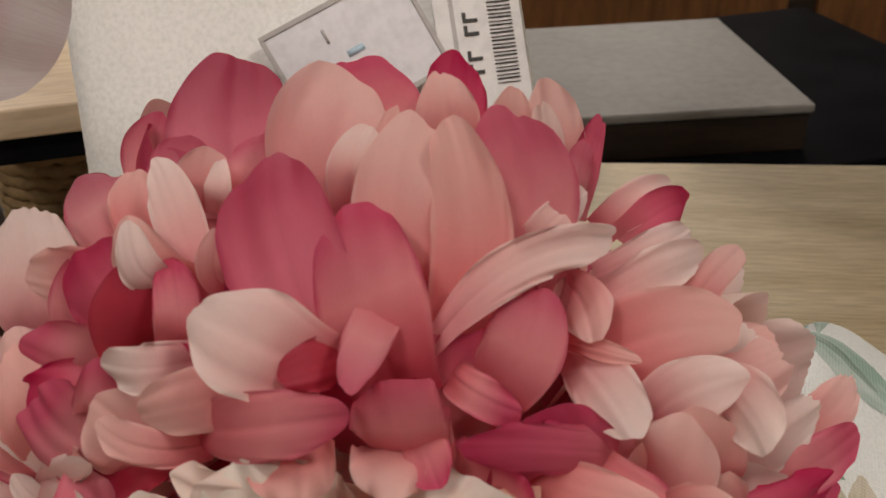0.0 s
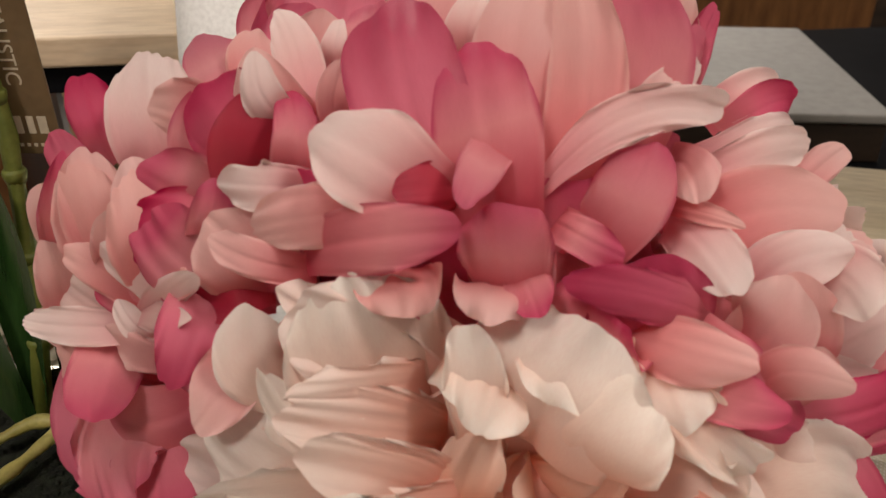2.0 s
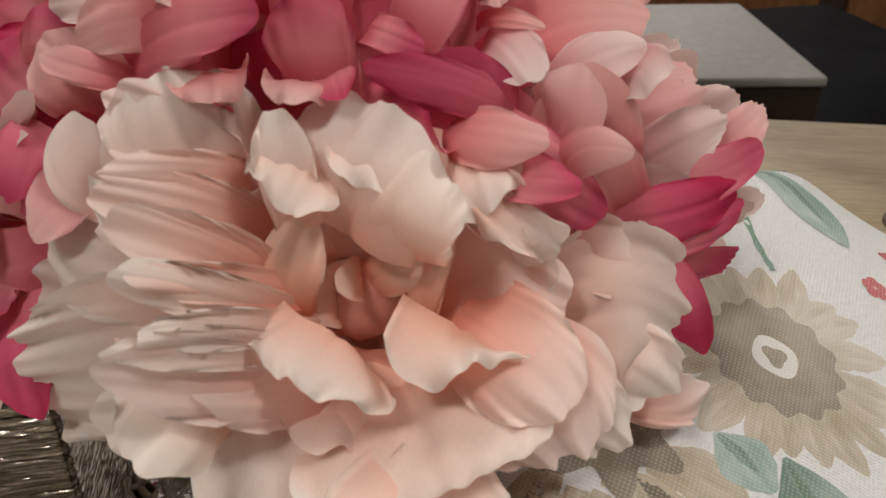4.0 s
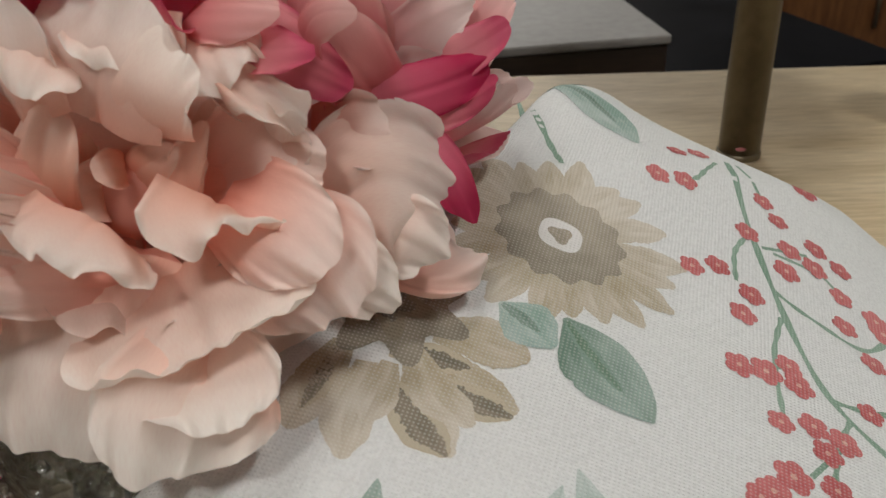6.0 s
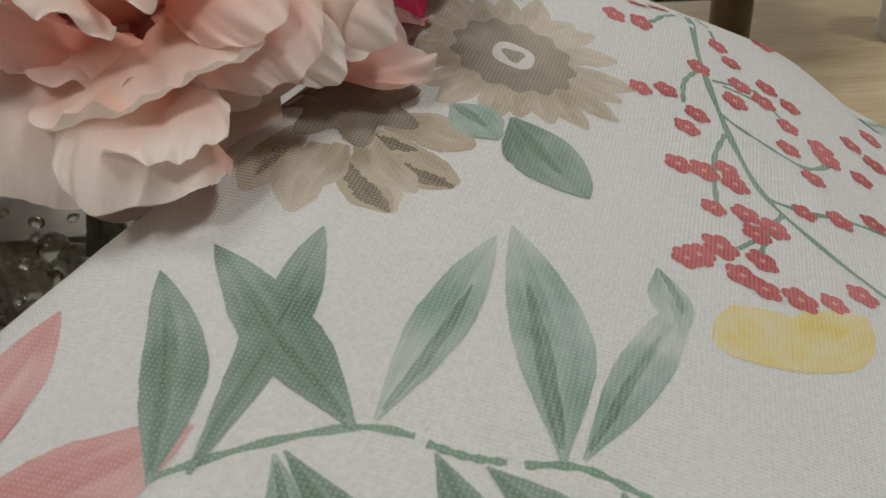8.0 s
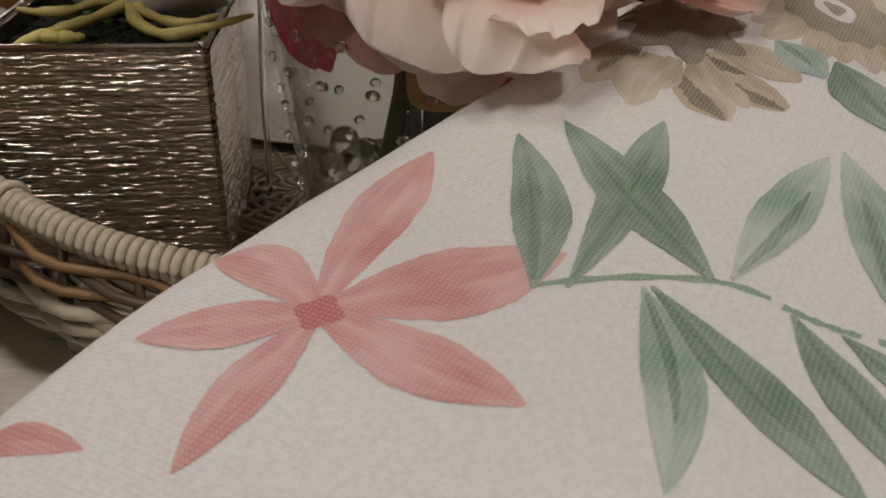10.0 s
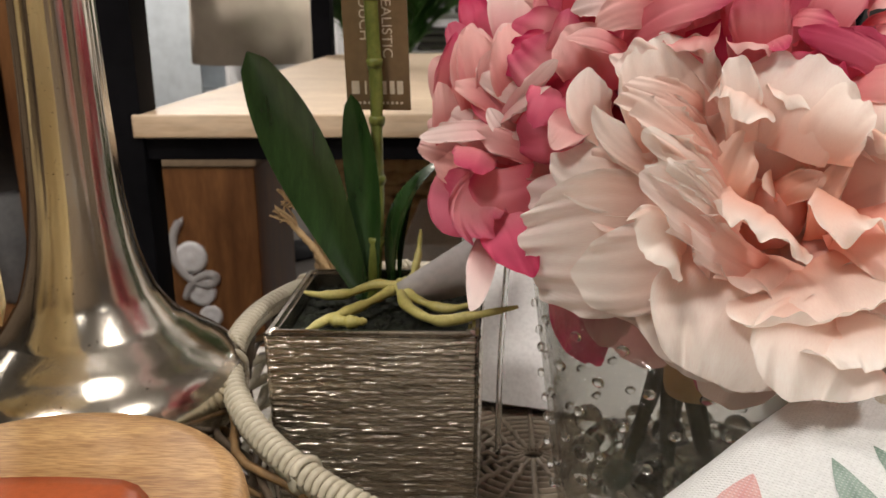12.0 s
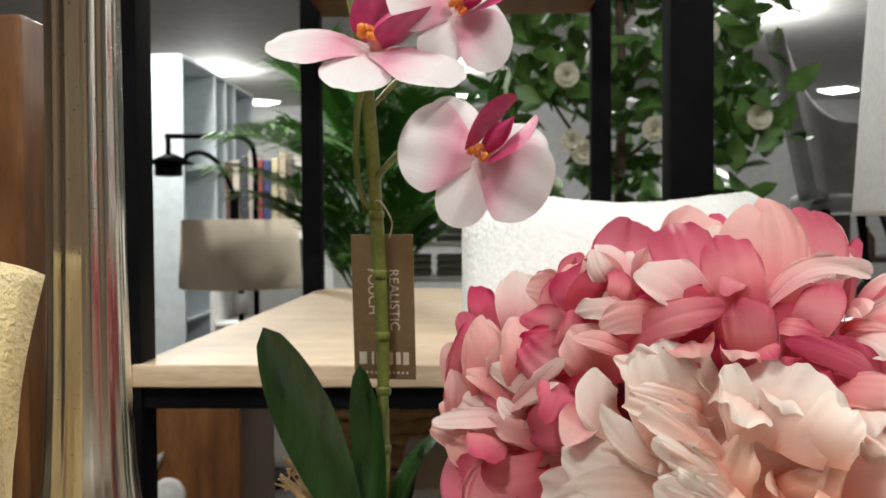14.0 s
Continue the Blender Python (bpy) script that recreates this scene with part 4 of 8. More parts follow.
silk(A, "salmon", (0.1392, -0.0825, 0.2213), (0.1500, -0.0721, 0.2497), (0.1492, -0.0593, 0.2698), (-0.3100, -0.8700, 0.3700), 0.0079, 21, cup=0.30)
silk(A, "hot", (0.1210, -0.0803, 0.2270), (0.1138, -0.0734, 0.2509), (0.1141, -0.0523, 0.2610), (-0.1100, -0.9200, 0.3900), 0.0120, 22, cup=0.25)
silk(A, "rose", (0.1311, -0.0848, 0.2233), (0.1276, -0.0819, 0.2468), (0.1270, -0.0681, 0.2590), (-0.2000, -0.8800, 0.4200), 0.0106, 23, cup=0.30)
silk(A, "rose", (0.1343, -0.0723, 0.2390), (0.1246, -0.0919, 0.2417), (0.1209, -0.0985, 0.2380), (-0.1900, -0.8600, 0.4700), 0.0045, 24, cup=0.25)
silk(A, "pale", (0.1190, -0.0829, 0.2305), (0.1048, -0.0856, 0.2435), (0.0962, -0.0779, 0.2455), (-0.0600, -0.8900, 0.4600), 0.0098, 25, cup=0.25)
silk(A, "red", (0.1243, -0.0768, 0.2314), (0.1148, -0.0896, 0.2378), (0.1091, -0.0904, 0.2376), (-0.1200, -0.8600, 0.4900), 0.0049, 26, cup=0.15)
silk(A, "pale", (0.1615, -0.0628, 0.2350), (0.1672, -0.0682, 0.2465), (0.1776, -0.0630, 0.2505), (-0.3900, -0.8400, 0.3700), 0.0039, 27, cup=0.10)
silk(A, "pale", (0.1350, -0.0840, 0.2275), (0.1500, -0.0825, 0.2442), (0.1808, -0.0727, 0.2422), (-0.3300, -0.8500, 0.4200), 0.0051, 28, cup=0.10, ruffle=0.17, foot_width=0.3, slim=-.1)
silk(A, "rose", (0.1486, -0.0858, 0.2187), (0.1542, -0.0897, 0.2331), (0.1609, -0.0823, 0.2407), (-0.3500, -0.8000, 0.4900), 0.0085, 29, cup=0.30)
silk(A, "rose", (0.1423, -0.0798, 0.2243), (0.1460, -0.0944, 0.2274), (0.1523, -0.0981, 0.2250), (-0.3100, -0.7900, 0.5300), 0.0043, 30, cup=0.20)
silk(A, "salmon", (0.1084, -0.0776, 0.2253), (0.0943, -0.0844, 0.2307), (0.0829, -0.0798, 0.2259), (0.0100, -0.8600, 0.5100), 0.0065, 31, cup=0.25)
silk(A, "rose", (0.0925, -0.0783, 0.2196), (0.1073, -0.0964, 0.2321), (0.1208, -0.1004, 0.2350), (-0.0700, -0.8400, 0.5400), 0.0064, 32, cup=0.35)
silk(A, "rose", (0.1328, -0.0905, 0.2111), (0.1289, -0.0974, 0.2305), (0.1276, -0.0954, 0.2374), (-0.2100, -0.8100, 0.5400), 0.0095, 33, cup=0.20, ruffle=0.12)
silk(A, "rose", (0.1348, -0.0874, 0.2175), (0.1335, -0.1020, 0.2208), (0.1344, -0.1060, 0.2182), (-0.2400, -0.7700, 0.5900), 0.0046, 34, cup=0.15)
silk(A, "salmon", (0.1102, -0.0852, 0.2171), (0.1092, -0.0992, 0.2216), (0.1094, -0.1028, 0.2183), (-0.0900, -0.8000, 0.6000), 0.0085, 35, cup=0.15, ruffle=0.15)
silk(A, "salmon", (0.1290, -0.0885, 0.2151), (0.1252, -0.1019, 0.2205), (0.1238, -0.1053, 0.2184), (-0.1900, -0.7800, 0.6000), 0.0070, 36, cup=0.15, ruffle=0.15)
silk(A, "salmon", (0.0846, -0.0672, 0.2034), (0.0788, -0.0742, 0.2181), (0.0734, -0.0692, 0.2235), (-0.0900, -0.9900, 0.0600), 0.0109, 161, cup=0.15)
silk(A, "rose", (0.1190, -0.0679, 0.2154), (0.0991, -0.0738, 0.2273), (0.0939, -0.0691, 0.2346), (-0.1600, -0.9900, 0.0300), 0.0157, 162, cup=0.15)
silk(A, "rose", (0.1200, -0.0859, 0.1985), (0.1075, -0.0957, 0.2106), (0.0991, -0.0917, 0.2200), (-0.2000, -0.9700, 0.0900), 0.0087, 164, cup=0.15, ruffle=0.15)
silk(E, "hot", (0.1030, -0.0192, 0.2322), (0.1069, 0.0001, 0.2532), (0.1097, 0.0078, 0.2648), (0.0100, -0.9300, 0.3600), 0.0157, 1, cup=0.30)
silk(E, "rose", (0.1376, -0.0191, 0.2416), (0.1393, -0.0160, 0.2583), (0.1401, -0.0102, 0.2661), (-0.1400, -0.9200, 0.3600), 0.0133, 2, cup=0.20)
silk(E, "hot", (0.1581, -0.0232, 0.2425), (0.1580, -0.0276, 0.2603), (0.1593, -0.0231, 0.2687), (-0.2400, -0.9000, 0.3600), 0.0078, 3, cup=0.25)
silk(E, "rose", (0.0883, -0.0007, 0.2293), (0.0846, 0.0095, 0.2412), (0.0879, 0.0131, 0.2486), (0.1100, -0.9200, 0.3900), 0.0082, 4, cup=0.20)
silk(E, "salmon", (0.1317, -0.0371, 0.2388), (0.1302, -0.0296, 0.2556), (0.1385, -0.0231, 0.2651), (-0.1000, -0.9100, 0.3900), 0.0161, 5, cup=-0.20)
silk(E, "red", (0.1264, -0.0283, 0.2455), (0.1230, -0.0257, 0.2570), (0.1231, -0.0201, 0.2617), (-0.0600, -0.9200, 0.3800), 0.0049, 6, cup=0.15)
silk(E, "pale", (0.1304, -0.0411, 0.2425), (0.1317, -0.0436, 0.2553), (0.1353, -0.0392, 0.2599), (-0.1200, -0.9000, 0.4200), 0.0061, 7, cup=0.15)
silk(E, "salmon", (0.1372, -0.0390, 0.2444), (0.1392, -0.0411, 0.2586), (0.1421, -0.0375, 0.2639), (-0.1600, -0.9000, 0.4000), 0.0029, 8, cup=0.15)
silk(E, "hot", (0.0951, -0.0134, 0.2339), (0.0935, -0.0102, 0.2440), (0.0962, -0.0061, 0.2495), (0.0700, -0.9100, 0.4100), 0.0096, 9, cup=0.25)
silk(E, "rose", (0.1101, -0.0254, 0.2375), (0.1125, -0.0241, 0.2492), (0.1115, -0.0169, 0.2530), (-0.0100, -0.9100, 0.4100), 0.0091, 10, cup=0.15)
silk(E, "salmon", (0.0968, -0.0196, 0.2353), (0.0978, -0.0190, 0.2460), (0.0998, -0.0156, 0.2501), (0.0600, -0.9100, 0.4200), 0.0070, 11, cup=-0.20)
silk(E, "pale", (0.0994, -0.0249, 0.2374), (0.1017, -0.0292, 0.2474), (0.1030, -0.0246, 0.2507), (0.0400, -0.9000, 0.4300), 0.0031, 12, cup=0.15)
silk(E, "rose", (0.0749, -0.0507, 0.2153), (0.0635, -0.0531, 0.2229), (0.0575, -0.0478, 0.2257), (-0.0400, -1.0000, 0.0400), 0.0102, 156, cup=0.20)
silk(E, "hot", (0.0885, -0.0506, 0.2289), (0.0782, -0.0527, 0.2386), (0.0727, -0.0445, 0.2447), (-0.0900, -1.0000, -0.0100), 0.0120, 157, cup=0.20)
silk(E, "salmon", (0.0750, -0.0372, 0.2342), (0.0657, -0.0435, 0.2368), (0.0602, -0.0404, 0.2372), (-0.0500, -1.0000, 0.0000), 0.0079, 158, cup=0.20)
silk(E, "salmon", (0.0959, -0.0523, 0.2328), (0.0867, -0.0561, 0.2424), (0.0843, -0.0486, 0.2503), (-0.1100, -0.9900, -0.0200), 0.0085, 159, cup=0.20)
silk(E, "pale", (0.0933, -0.0529, 0.2372), (0.0863, -0.0590, 0.2442), (0.0843, -0.0516, 0.2521), (-0.1100, -0.9900, -0.0200), 0.0047, 160, cup=0.15)
silk(B, "hot", (0.1764, -0.0962, 0.2059), (0.1532, -0.1024, 0.2203), (0.1392, -0.1024, 0.2241), (-0.3500, -0.7400, 0.5700), 0.0053, 37, cup=0.25)
silk(B, "hot", (0.1920, -0.0506, 0.2279), (0.1986, -0.0536, 0.2354), (0.2085, -0.0495, 0.2356), (-0.4800, -0.7900, 0.3700), 0.0056, 64, cup=0.20)
silk(B, "pale", (0.1881, -0.0462, 0.2291), (0.1944, -0.0500, 0.2373), (0.2069, -0.0452, 0.2363), (-0.4600, -0.8100, 0.3600), 0.0050, 65, cup=0.15)
silk(B, "pale", (0.1820, -0.0597, 0.2260), (0.1915, -0.0635, 0.2323), (0.2066, -0.0563, 0.2324), (-0.4700, -0.7900, 0.4000), 0.0045, 66, cup=0.15)
silk(B, "salmon", (0.1730, -0.0671, 0.2294), (0.1707, -0.0820, 0.2325), (0.1698, -0.0876, 0.2302), (-0.4200, -0.7900, 0.4500), 0.0058, 67, cup=0.25)
silk(B, "pale", (0.1757, -0.0677, 0.2230), (0.1887, -0.0697, 0.2306), (0.2060, -0.0633, 0.2300), (-0.4700, -0.7800, 0.4200), 0.0053, 68, cup=0.15)
silk(B, "salmon", (0.1985, -0.0680, 0.2148), (0.2055, -0.0682, 0.2250), (0.2177, -0.0606, 0.2278), (-0.5200, -0.7400, 0.4200), 0.0042, 69, cup=0.15)
silk(B, "salmon", (0.1710, -0.0789, 0.2138), (0.1867, -0.0814, 0.2241), (0.2043, -0.0831, 0.2234), (-0.4800, -0.7400, 0.4700), 0.0098, 70, cup=0.20)
silk(B, "pale", (0.1698, -0.0771, 0.2209), (0.1709, -0.0952, 0.2221), (0.1733, -0.1036, 0.2183), (-0.4300, -0.7300, 0.5300), 0.0068, 71, cup=0.20)
silk(B, "salmon", (0.1674, -0.0756, 0.2229), (0.1720, -0.0875, 0.2277), (0.1790, -0.0905, 0.2259), (-0.4300, -0.7600, 0.4900), 0.0024, 72, cup=0.10)
silk(B, "pale", (0.1818, -0.0893, 0.2068), (0.1888, -0.0951, 0.2202), (0.1991, -0.0961, 0.2224), (-0.5000, -0.7000, 0.5100), 0.0069, 73, cup=0.20)
silk(B, "salmon", (0.1775, -0.0990, 0.2001), (0.1806, -0.1064, 0.2158), (0.1833, -0.1028, 0.2205), (-0.4900, -0.6700, 0.5600), 0.0089, 74, cup=0.25)
silk(B, "pale", (0.1976, -0.0858, 0.2112), (0.1965, -0.1045, 0.2191), (0.1952, -0.1133, 0.2180), (-0.5500, -0.6500, 0.5200), 0.0066, 75, cup=0.20)
silk(B, "salmon", (0.1801, -0.1059, 0.1929), (0.1820, -0.1157, 0.2091), (0.1885, -0.1217, 0.2102), (-0.5000, -0.6200, 0.6100), 0.0051, 76, cup=0.20)
silk(B, "salmon", (0.1544, -0.0936, 0.2048), (0.1631, -0.1088, 0.2100), (0.1733, -0.1142, 0.2091), (-0.4000, -0.6800, 0.6200), 0.0063, 77, cup=0.25)
silk(B, "rose", (0.1639, -0.0970, 0.1980), (0.1702, -0.1131, 0.2024), (0.1794, -0.1188, 0.2032), (-0.4300, -0.6300, 0.6400), 0.0058, 78, cup=0.20)
silk(B, "rose", (0.1502, -0.0940, 0.2006), (0.1473, -0.1028, 0.2132), (0.1492, -0.1029, 0.2163), (-0.3100, -0.7300, 0.6100), 0.0119, 84, cup=0.15, ruffle=0.15)
silk(B, "pale", (0.2038, -0.0654, 0.1885), (0.2102, -0.0714, 0.2027), (0.2161, -0.0671, 0.2112), (-0.3200, -0.9000, 0.2900), 0.0104, 85, cup=0.15, jag=0.06)
silk(B, "hot", (0.1618, -0.0909, 0.2002), (0.1574, -0.0992, 0.2157), (0.1562, -0.0971, 0.2246), (-0.1000, -0.9500, 0.2800), 0.0134, 86, cup=0.25)
silk(B, "pale", (0.1976, -0.0868, 0.1869), (0.2096, -0.0924, 0.1964), (0.2250, -0.0871, 0.2004), (-0.3400, -0.8800, 0.3400), 0.0078, 87, cup=0.15, jag=0.06)
silk(B, "salmon", (0.1911, -0.0925, 0.1892), (0.1854, -0.1020, 0.2088), (0.1832, -0.1001, 0.2204), (-0.2500, -0.9200, 0.3100), 0.0129, 88, cup=0.25)
silk(B, "salmon", (0.2214, -0.0796, 0.1843), (0.2291, -0.0865, 0.1951), (0.2384, -0.0827, 0.2020), (-0.4100, -0.8500, 0.3300), 0.0061, 89, cup=0.20, jag=0.05)
silk(B, "rose", (0.2048, -0.0899, 0.1821), (0.2205, -0.0952, 0.1904), (0.2335, -0.0920, 0.1943), (-0.3800, -0.8500, 0.3600), 0.0059, 90, cup=0.20)
silk(B, "hot", (0.1832, -0.0987, 0.1812), (0.2049, -0.1026, 0.1844), (0.2267, -0.0969, 0.1866), (-0.3300, -0.8500, 0.4100), 0.0076, 91, cup=0.20)
silk(B, "rose", (0.1951, -0.0948, 0.1757), (0.2118, -0.1000, 0.1794), (0.2281, -0.0963, 0.1824), (-0.3500, -0.8400, 0.4200), 0.0069, 92, cup=0.20)
silk(B, "salmon", (0.1994, -0.0949, 0.1803), (0.1864, -0.1070, 0.1988), (0.1807, -0.1079, 0.2077), (-0.2500, -0.9000, 0.3600), 0.0101, 93, cup=0.25)
silk(B, "rose", (0.1601, -0.0864, 0.2076), (0.1740, -0.1090, 0.2010), (0.1878, -0.1112, 0.1913), (-0.1900, -0.9100, 0.3600), 0.0085, 94, cup=0.25)
silk(B, "hot", (0.1991, -0.0919, 0.1779), (0.2078, -0.1063, 0.1684), (0.2146, -0.1126, 0.1516), (-0.3300, -0.8200, 0.4700), 0.0059, 95, cup=0.15)
silk(C, "red", (0.0839, -0.0636, 0.2082), (0.0766, -0.0714, 0.2116), (0.0674, -0.0667, 0.2058), (0.1100, -0.8200, 0.5600), 0.0104, 38, cup=0.15)
silk(C, "red", (0.0800, -0.0561, 0.2226), (0.0824, -0.0594, 0.2372), (0.0879, -0.0554, 0.2445), (0.0700, -0.9000, 0.4200), 0.0077, 39, cup=0.20)
silk(C, "rose", (0.0703, -0.0469, 0.2195), (0.0716, -0.0470, 0.2348), (0.0752, -0.0405, 0.2411), (0.1300, -0.9000, 0.4100), 0.0068, 40, cup=0.25)
silk(C, "pale", (0.0955, -0.0571, 0.2342), (0.0933, -0.0455, 0.2484), (0.0892, -0.0258, 0.2526), (0.0100, -0.9400, 0.3500), 0.0052, 41, cup=0.15)
silk(C, "salmon", (0.1011, -0.0584, 0.2375), (0.1008, -0.0630, 0.2486), (0.1039, -0.0587, 0.2532), (-0.0300, -0.9300, 0.3800), 0.0037, 42, cup=0.15)
silk(C, "rose", (0.0890, -0.0617, 0.2249), (0.0919, -0.0669, 0.2400), (0.0912, -0.0559, 0.2453), (0.0200, -0.9000, 0.4300), 0.0048, 43, cup=0.15)
silk(C, "rose", (0.0779, -0.0234, 0.2272), (0.0729, -0.0164, 0.2374), (0.0695, -0.0022, 0.2422), (0.1000, -0.9300, 0.3500), 0.0083, 44, cup=0.25)
silk(C, "salmon", (0.0830, -0.0262, 0.2296), (0.0815, -0.0211, 0.2401), (0.0832, -0.0117, 0.2454), (0.0700, -0.9400, 0.3400), 0.0062, 45, cup=0.20)
silk(C, "hot", (0.0732, -0.0564, 0.2148), (0.0604, -0.0581, 0.2154), (0.0536, -0.0545, 0.2138), (0.1800, -0.8400, 0.5000), 0.0094, 46, cup=0.30)
silk(C, "rose", (0.0694, -0.0582, 0.2109), (0.0741, -0.0689, 0.2247), (0.0754, -0.0662, 0.2303), (0.1200, -0.8600, 0.5000), 0.0049, 47, cup=0.20)
silk(C, "pale", (0.0949, -0.0692, 0.2289), (0.0851, -0.0747, 0.2328), (0.0764, -0.0676, 0.2303), (0.0600, -0.8800, 0.4800), 0.0051, 48, cup=0.20, ruffle=0.12)
silk(C, "salmon", (0.0945, -0.0793, 0.2155), (0.0831, -0.0841, 0.2217), (0.0738, -0.0741, 0.2220), (0.0800, -0.8300, 0.5500), 0.0039, 49, cup=0.20)
silk(C, "hot", (0.0446, -0.0187, 0.2135), (0.0426, -0.0215, 0.2282), (0.0400, -0.0137, 0.2354), (0.2400, -0.8900, 0.3800), 0.0068, 50, cup=0.25)
silk(C, "pale", (0.0595, -0.0335, 0.2158), (0.0576, -0.0303, 0.2325), (0.0575, -0.0173, 0.2404), (0.1800, -0.9100, 0.3800), 0.0113, 51, cup=0.20, jag=0.05)
silk(C, "salmon", (0.0474, -0.0393, 0.1933), (0.0434, -0.0400, 0.2135), (0.0415, -0.0334, 0.2238), (0.2400, -0.8500, 0.4700), 0.0090, 52, cup=0.20)
silk(C, "rose", (0.0285, -0.0251, 0.1878), (0.0325, -0.0328, 0.2104), (0.0361, -0.0294, 0.2220), (0.2800, -0.8400, 0.4600), 0.0045, 53, cup=0.15)
silk(C, "salmon", (0.0577, -0.0450, 0.2042), (0.0569, -0.0481, 0.2199), (0.0544, -0.0424, 0.2259), (0.1900, -0.8600, 0.4700), 0.0078, 54, cup=0.20)
silk(C, "salmon", (0.0558, -0.0539, 0.1920), (0.0450, -0.0510, 0.2019), (0.0354, -0.0449, 0.2048), (0.2400, -0.8100, 0.5300), 0.0050, 55, cup=0.20)
silk(C, "pale", (0.0559, -0.0567, 0.1892), (0.0383, -0.0533, 0.1880), (0.0218, -0.0430, 0.1841), (0.2600, -0.7700, 0.5800), 0.0048, 56, cup=0.20, jag=0.06)
silk(C, "pale", (0.0537, -0.0550, 0.1905), (0.0641, -0.0706, 0.2078), (0.0714, -0.0768, 0.2152), (0.1700, -0.8100, 0.5600), 0.0038, 57, cup=0.15)
silk(C, "pale", (0.0504, -0.0514, 0.1901), (0.0616, -0.0724, 0.2018), (0.0684, -0.0804, 0.2060), (0.1800, -0.7900, 0.5900), 0.0035, 58, cup=0.15)
silk(C, "salmon", (0.0322, -0.0366, 0.1780), (0.0311, -0.0413, 0.1952), (0.0301, -0.0399, 0.2048), (0.2900, -0.8000, 0.5200), 0.0058, 59, cup=0.20)
silk(C, "salmon", (0.0525, -0.0482, 0.1943), (0.0644, -0.0688, 0.2076), (0.0695, -0.0748, 0.2113), (0.1700, -0.8100, 0.5600), 0.0043, 60, cup=0.15)
silk(C, "hot", (0.0688, -0.0605, 0.2042), (0.0685, -0.0794, 0.2020), (0.0642, -0.0863, 0.1938), (0.1500, -0.7800, 0.6100), 0.0079, 61, cup=0.30)
silk(C, "rose", (0.0429, -0.0453, 0.1790), (0.0433, -0.0646, 0.1805), (0.0426, -0.0749, 0.1768), (0.2500, -0.7400, 0.6200), 0.0088, 62, cup=0.25)
silk(C, "salmon", (0.0790, -0.0741, 0.1964), (0.0733, -0.0901, 0.1944), (0.0675, -0.0944, 0.1890), (0.1300, -0.7400, 0.6600), 0.0069, 63, cup=0.20)
silk(C, "hot", (0.0425, -0.0225, 0.2027), (0.0384, -0.0305, 0.2155), (0.0326, -0.0242, 0.2262), (0.0400, -1.0000, 0.0600), 0.0058, 137, cup=0.15)
silk(C, "salmon", (0.0421, -0.0286, 0.1857), (0.0326, -0.0309, 0.2024), (0.0285, -0.0267, 0.2136), (0.0500, -0.9900, 0.1000), 0.0085, 138, cup=0.20)
silk(C, "salmon", (0.0478, -0.0364, 0.1859), (0.0444, -0.0426, 0.2078), (0.0413, -0.0374, 0.2228), (0.0200, -1.0000, 0.0900), 0.0107, 139, cup=0.20, jag=0.05)
silk(C, "salmon", (0.0651, -0.0535, 0.1906), (0.0584, -0.0571, 0.2111), (0.0548, -0.0493, 0.2264), (-0.0200, -1.0000, 0.0800), 0.0102, 140, cup=0.20, jag=0.05)
silk(C, "pale", (0.0747, -0.0637, 0.1975), (0.0565, -0.0590, 0.2036), (0.0445, -0.0465, 0.2097), (-0.0200, -0.9900, 0.1100), 0.0057, 141, cup=0.15)
silk(C, "pale", (0.0567, -0.0511, 0.1781), (0.0398, -0.0452, 0.1884), (0.0280, -0.0355, 0.1945), (0.0300, -0.9900, 0.1500), 0.0069, 142, cup=0.15, jag=0.05)
silk(C, "salmon", (0.0517, -0.0477, 0.1744), (0.0332, -0.0437, 0.1781), (0.0207, -0.0355, 0.1802), (0.0500, -0.9800, 0.1800), 0.0066, 143, cup=0.20, jag=0.05)
silk(C, "salmon", (0.0565, -0.0535, 0.1693), (0.0410, -0.0521, 0.1723), (0.0268, -0.0401, 0.1752), (0.0300, -0.9800, 0.2000), 0.0071, 144, cup=0.20)
silk(C, "rose", (0.0670, -0.0630, 0.1719), (0.0496, -0.0653, 0.1667), (0.0353, -0.0536, 0.1665), (0.0000, -0.9700, 0.2300), 0.0103, 145, cup=0.20)
silk(C, "hot", (0.0789, -0.0692, 0.1921), (0.0679, -0.0758, 0.1895), (0.0581, -0.0678, 0.1862), (-0.0600, -0.9900, 0.1600), 0.0108, 146, cup=0.30)
silk(C, "hot", (0.0421, -0.0336, 0.1741), (0.0339, -0.0512, 0.1627), (0.0430, -0.0728, 0.1539), (0.0500, -0.9700, 0.2300), 0.0092, 147, cup=0.20)
silk(C, "rose", (0.0556, -0.0518, 0.1703), (0.0455, -0.0648, 0.1628), (0.0507, -0.0812, 0.1557), (0.0200, -0.9700, 0.2400), 0.0113, 148, cup=0.20, ruffle=0.14)
silk(C, "hot", (0.0503, -0.0577, 0.1594), (0.0573, -0.0902, 0.1544), (0.0616, -0.1037, 0.1492), (-0.0200, -0.9600, 0.2800), 0.0094, 149, cup=0.15, ruffle=0.05)
silk(C, "pale", (0.0474, -0.0607, 0.1495), (0.0454, -0.0899, 0.1432), (0.0434, -0.1016, 0.1370), (0.0200, -0.9500, 0.3200), 0.0051, 150, cup=0.15)
silk(C, "rose", (0.0846, -0.0659, 0.2072), (0.0689, -0.0683, 0.2110), (0.0584, -0.0565, 0.2191), (-0.0600, -0.9900, 0.0900), 0.0117, 163, cup=0.20)
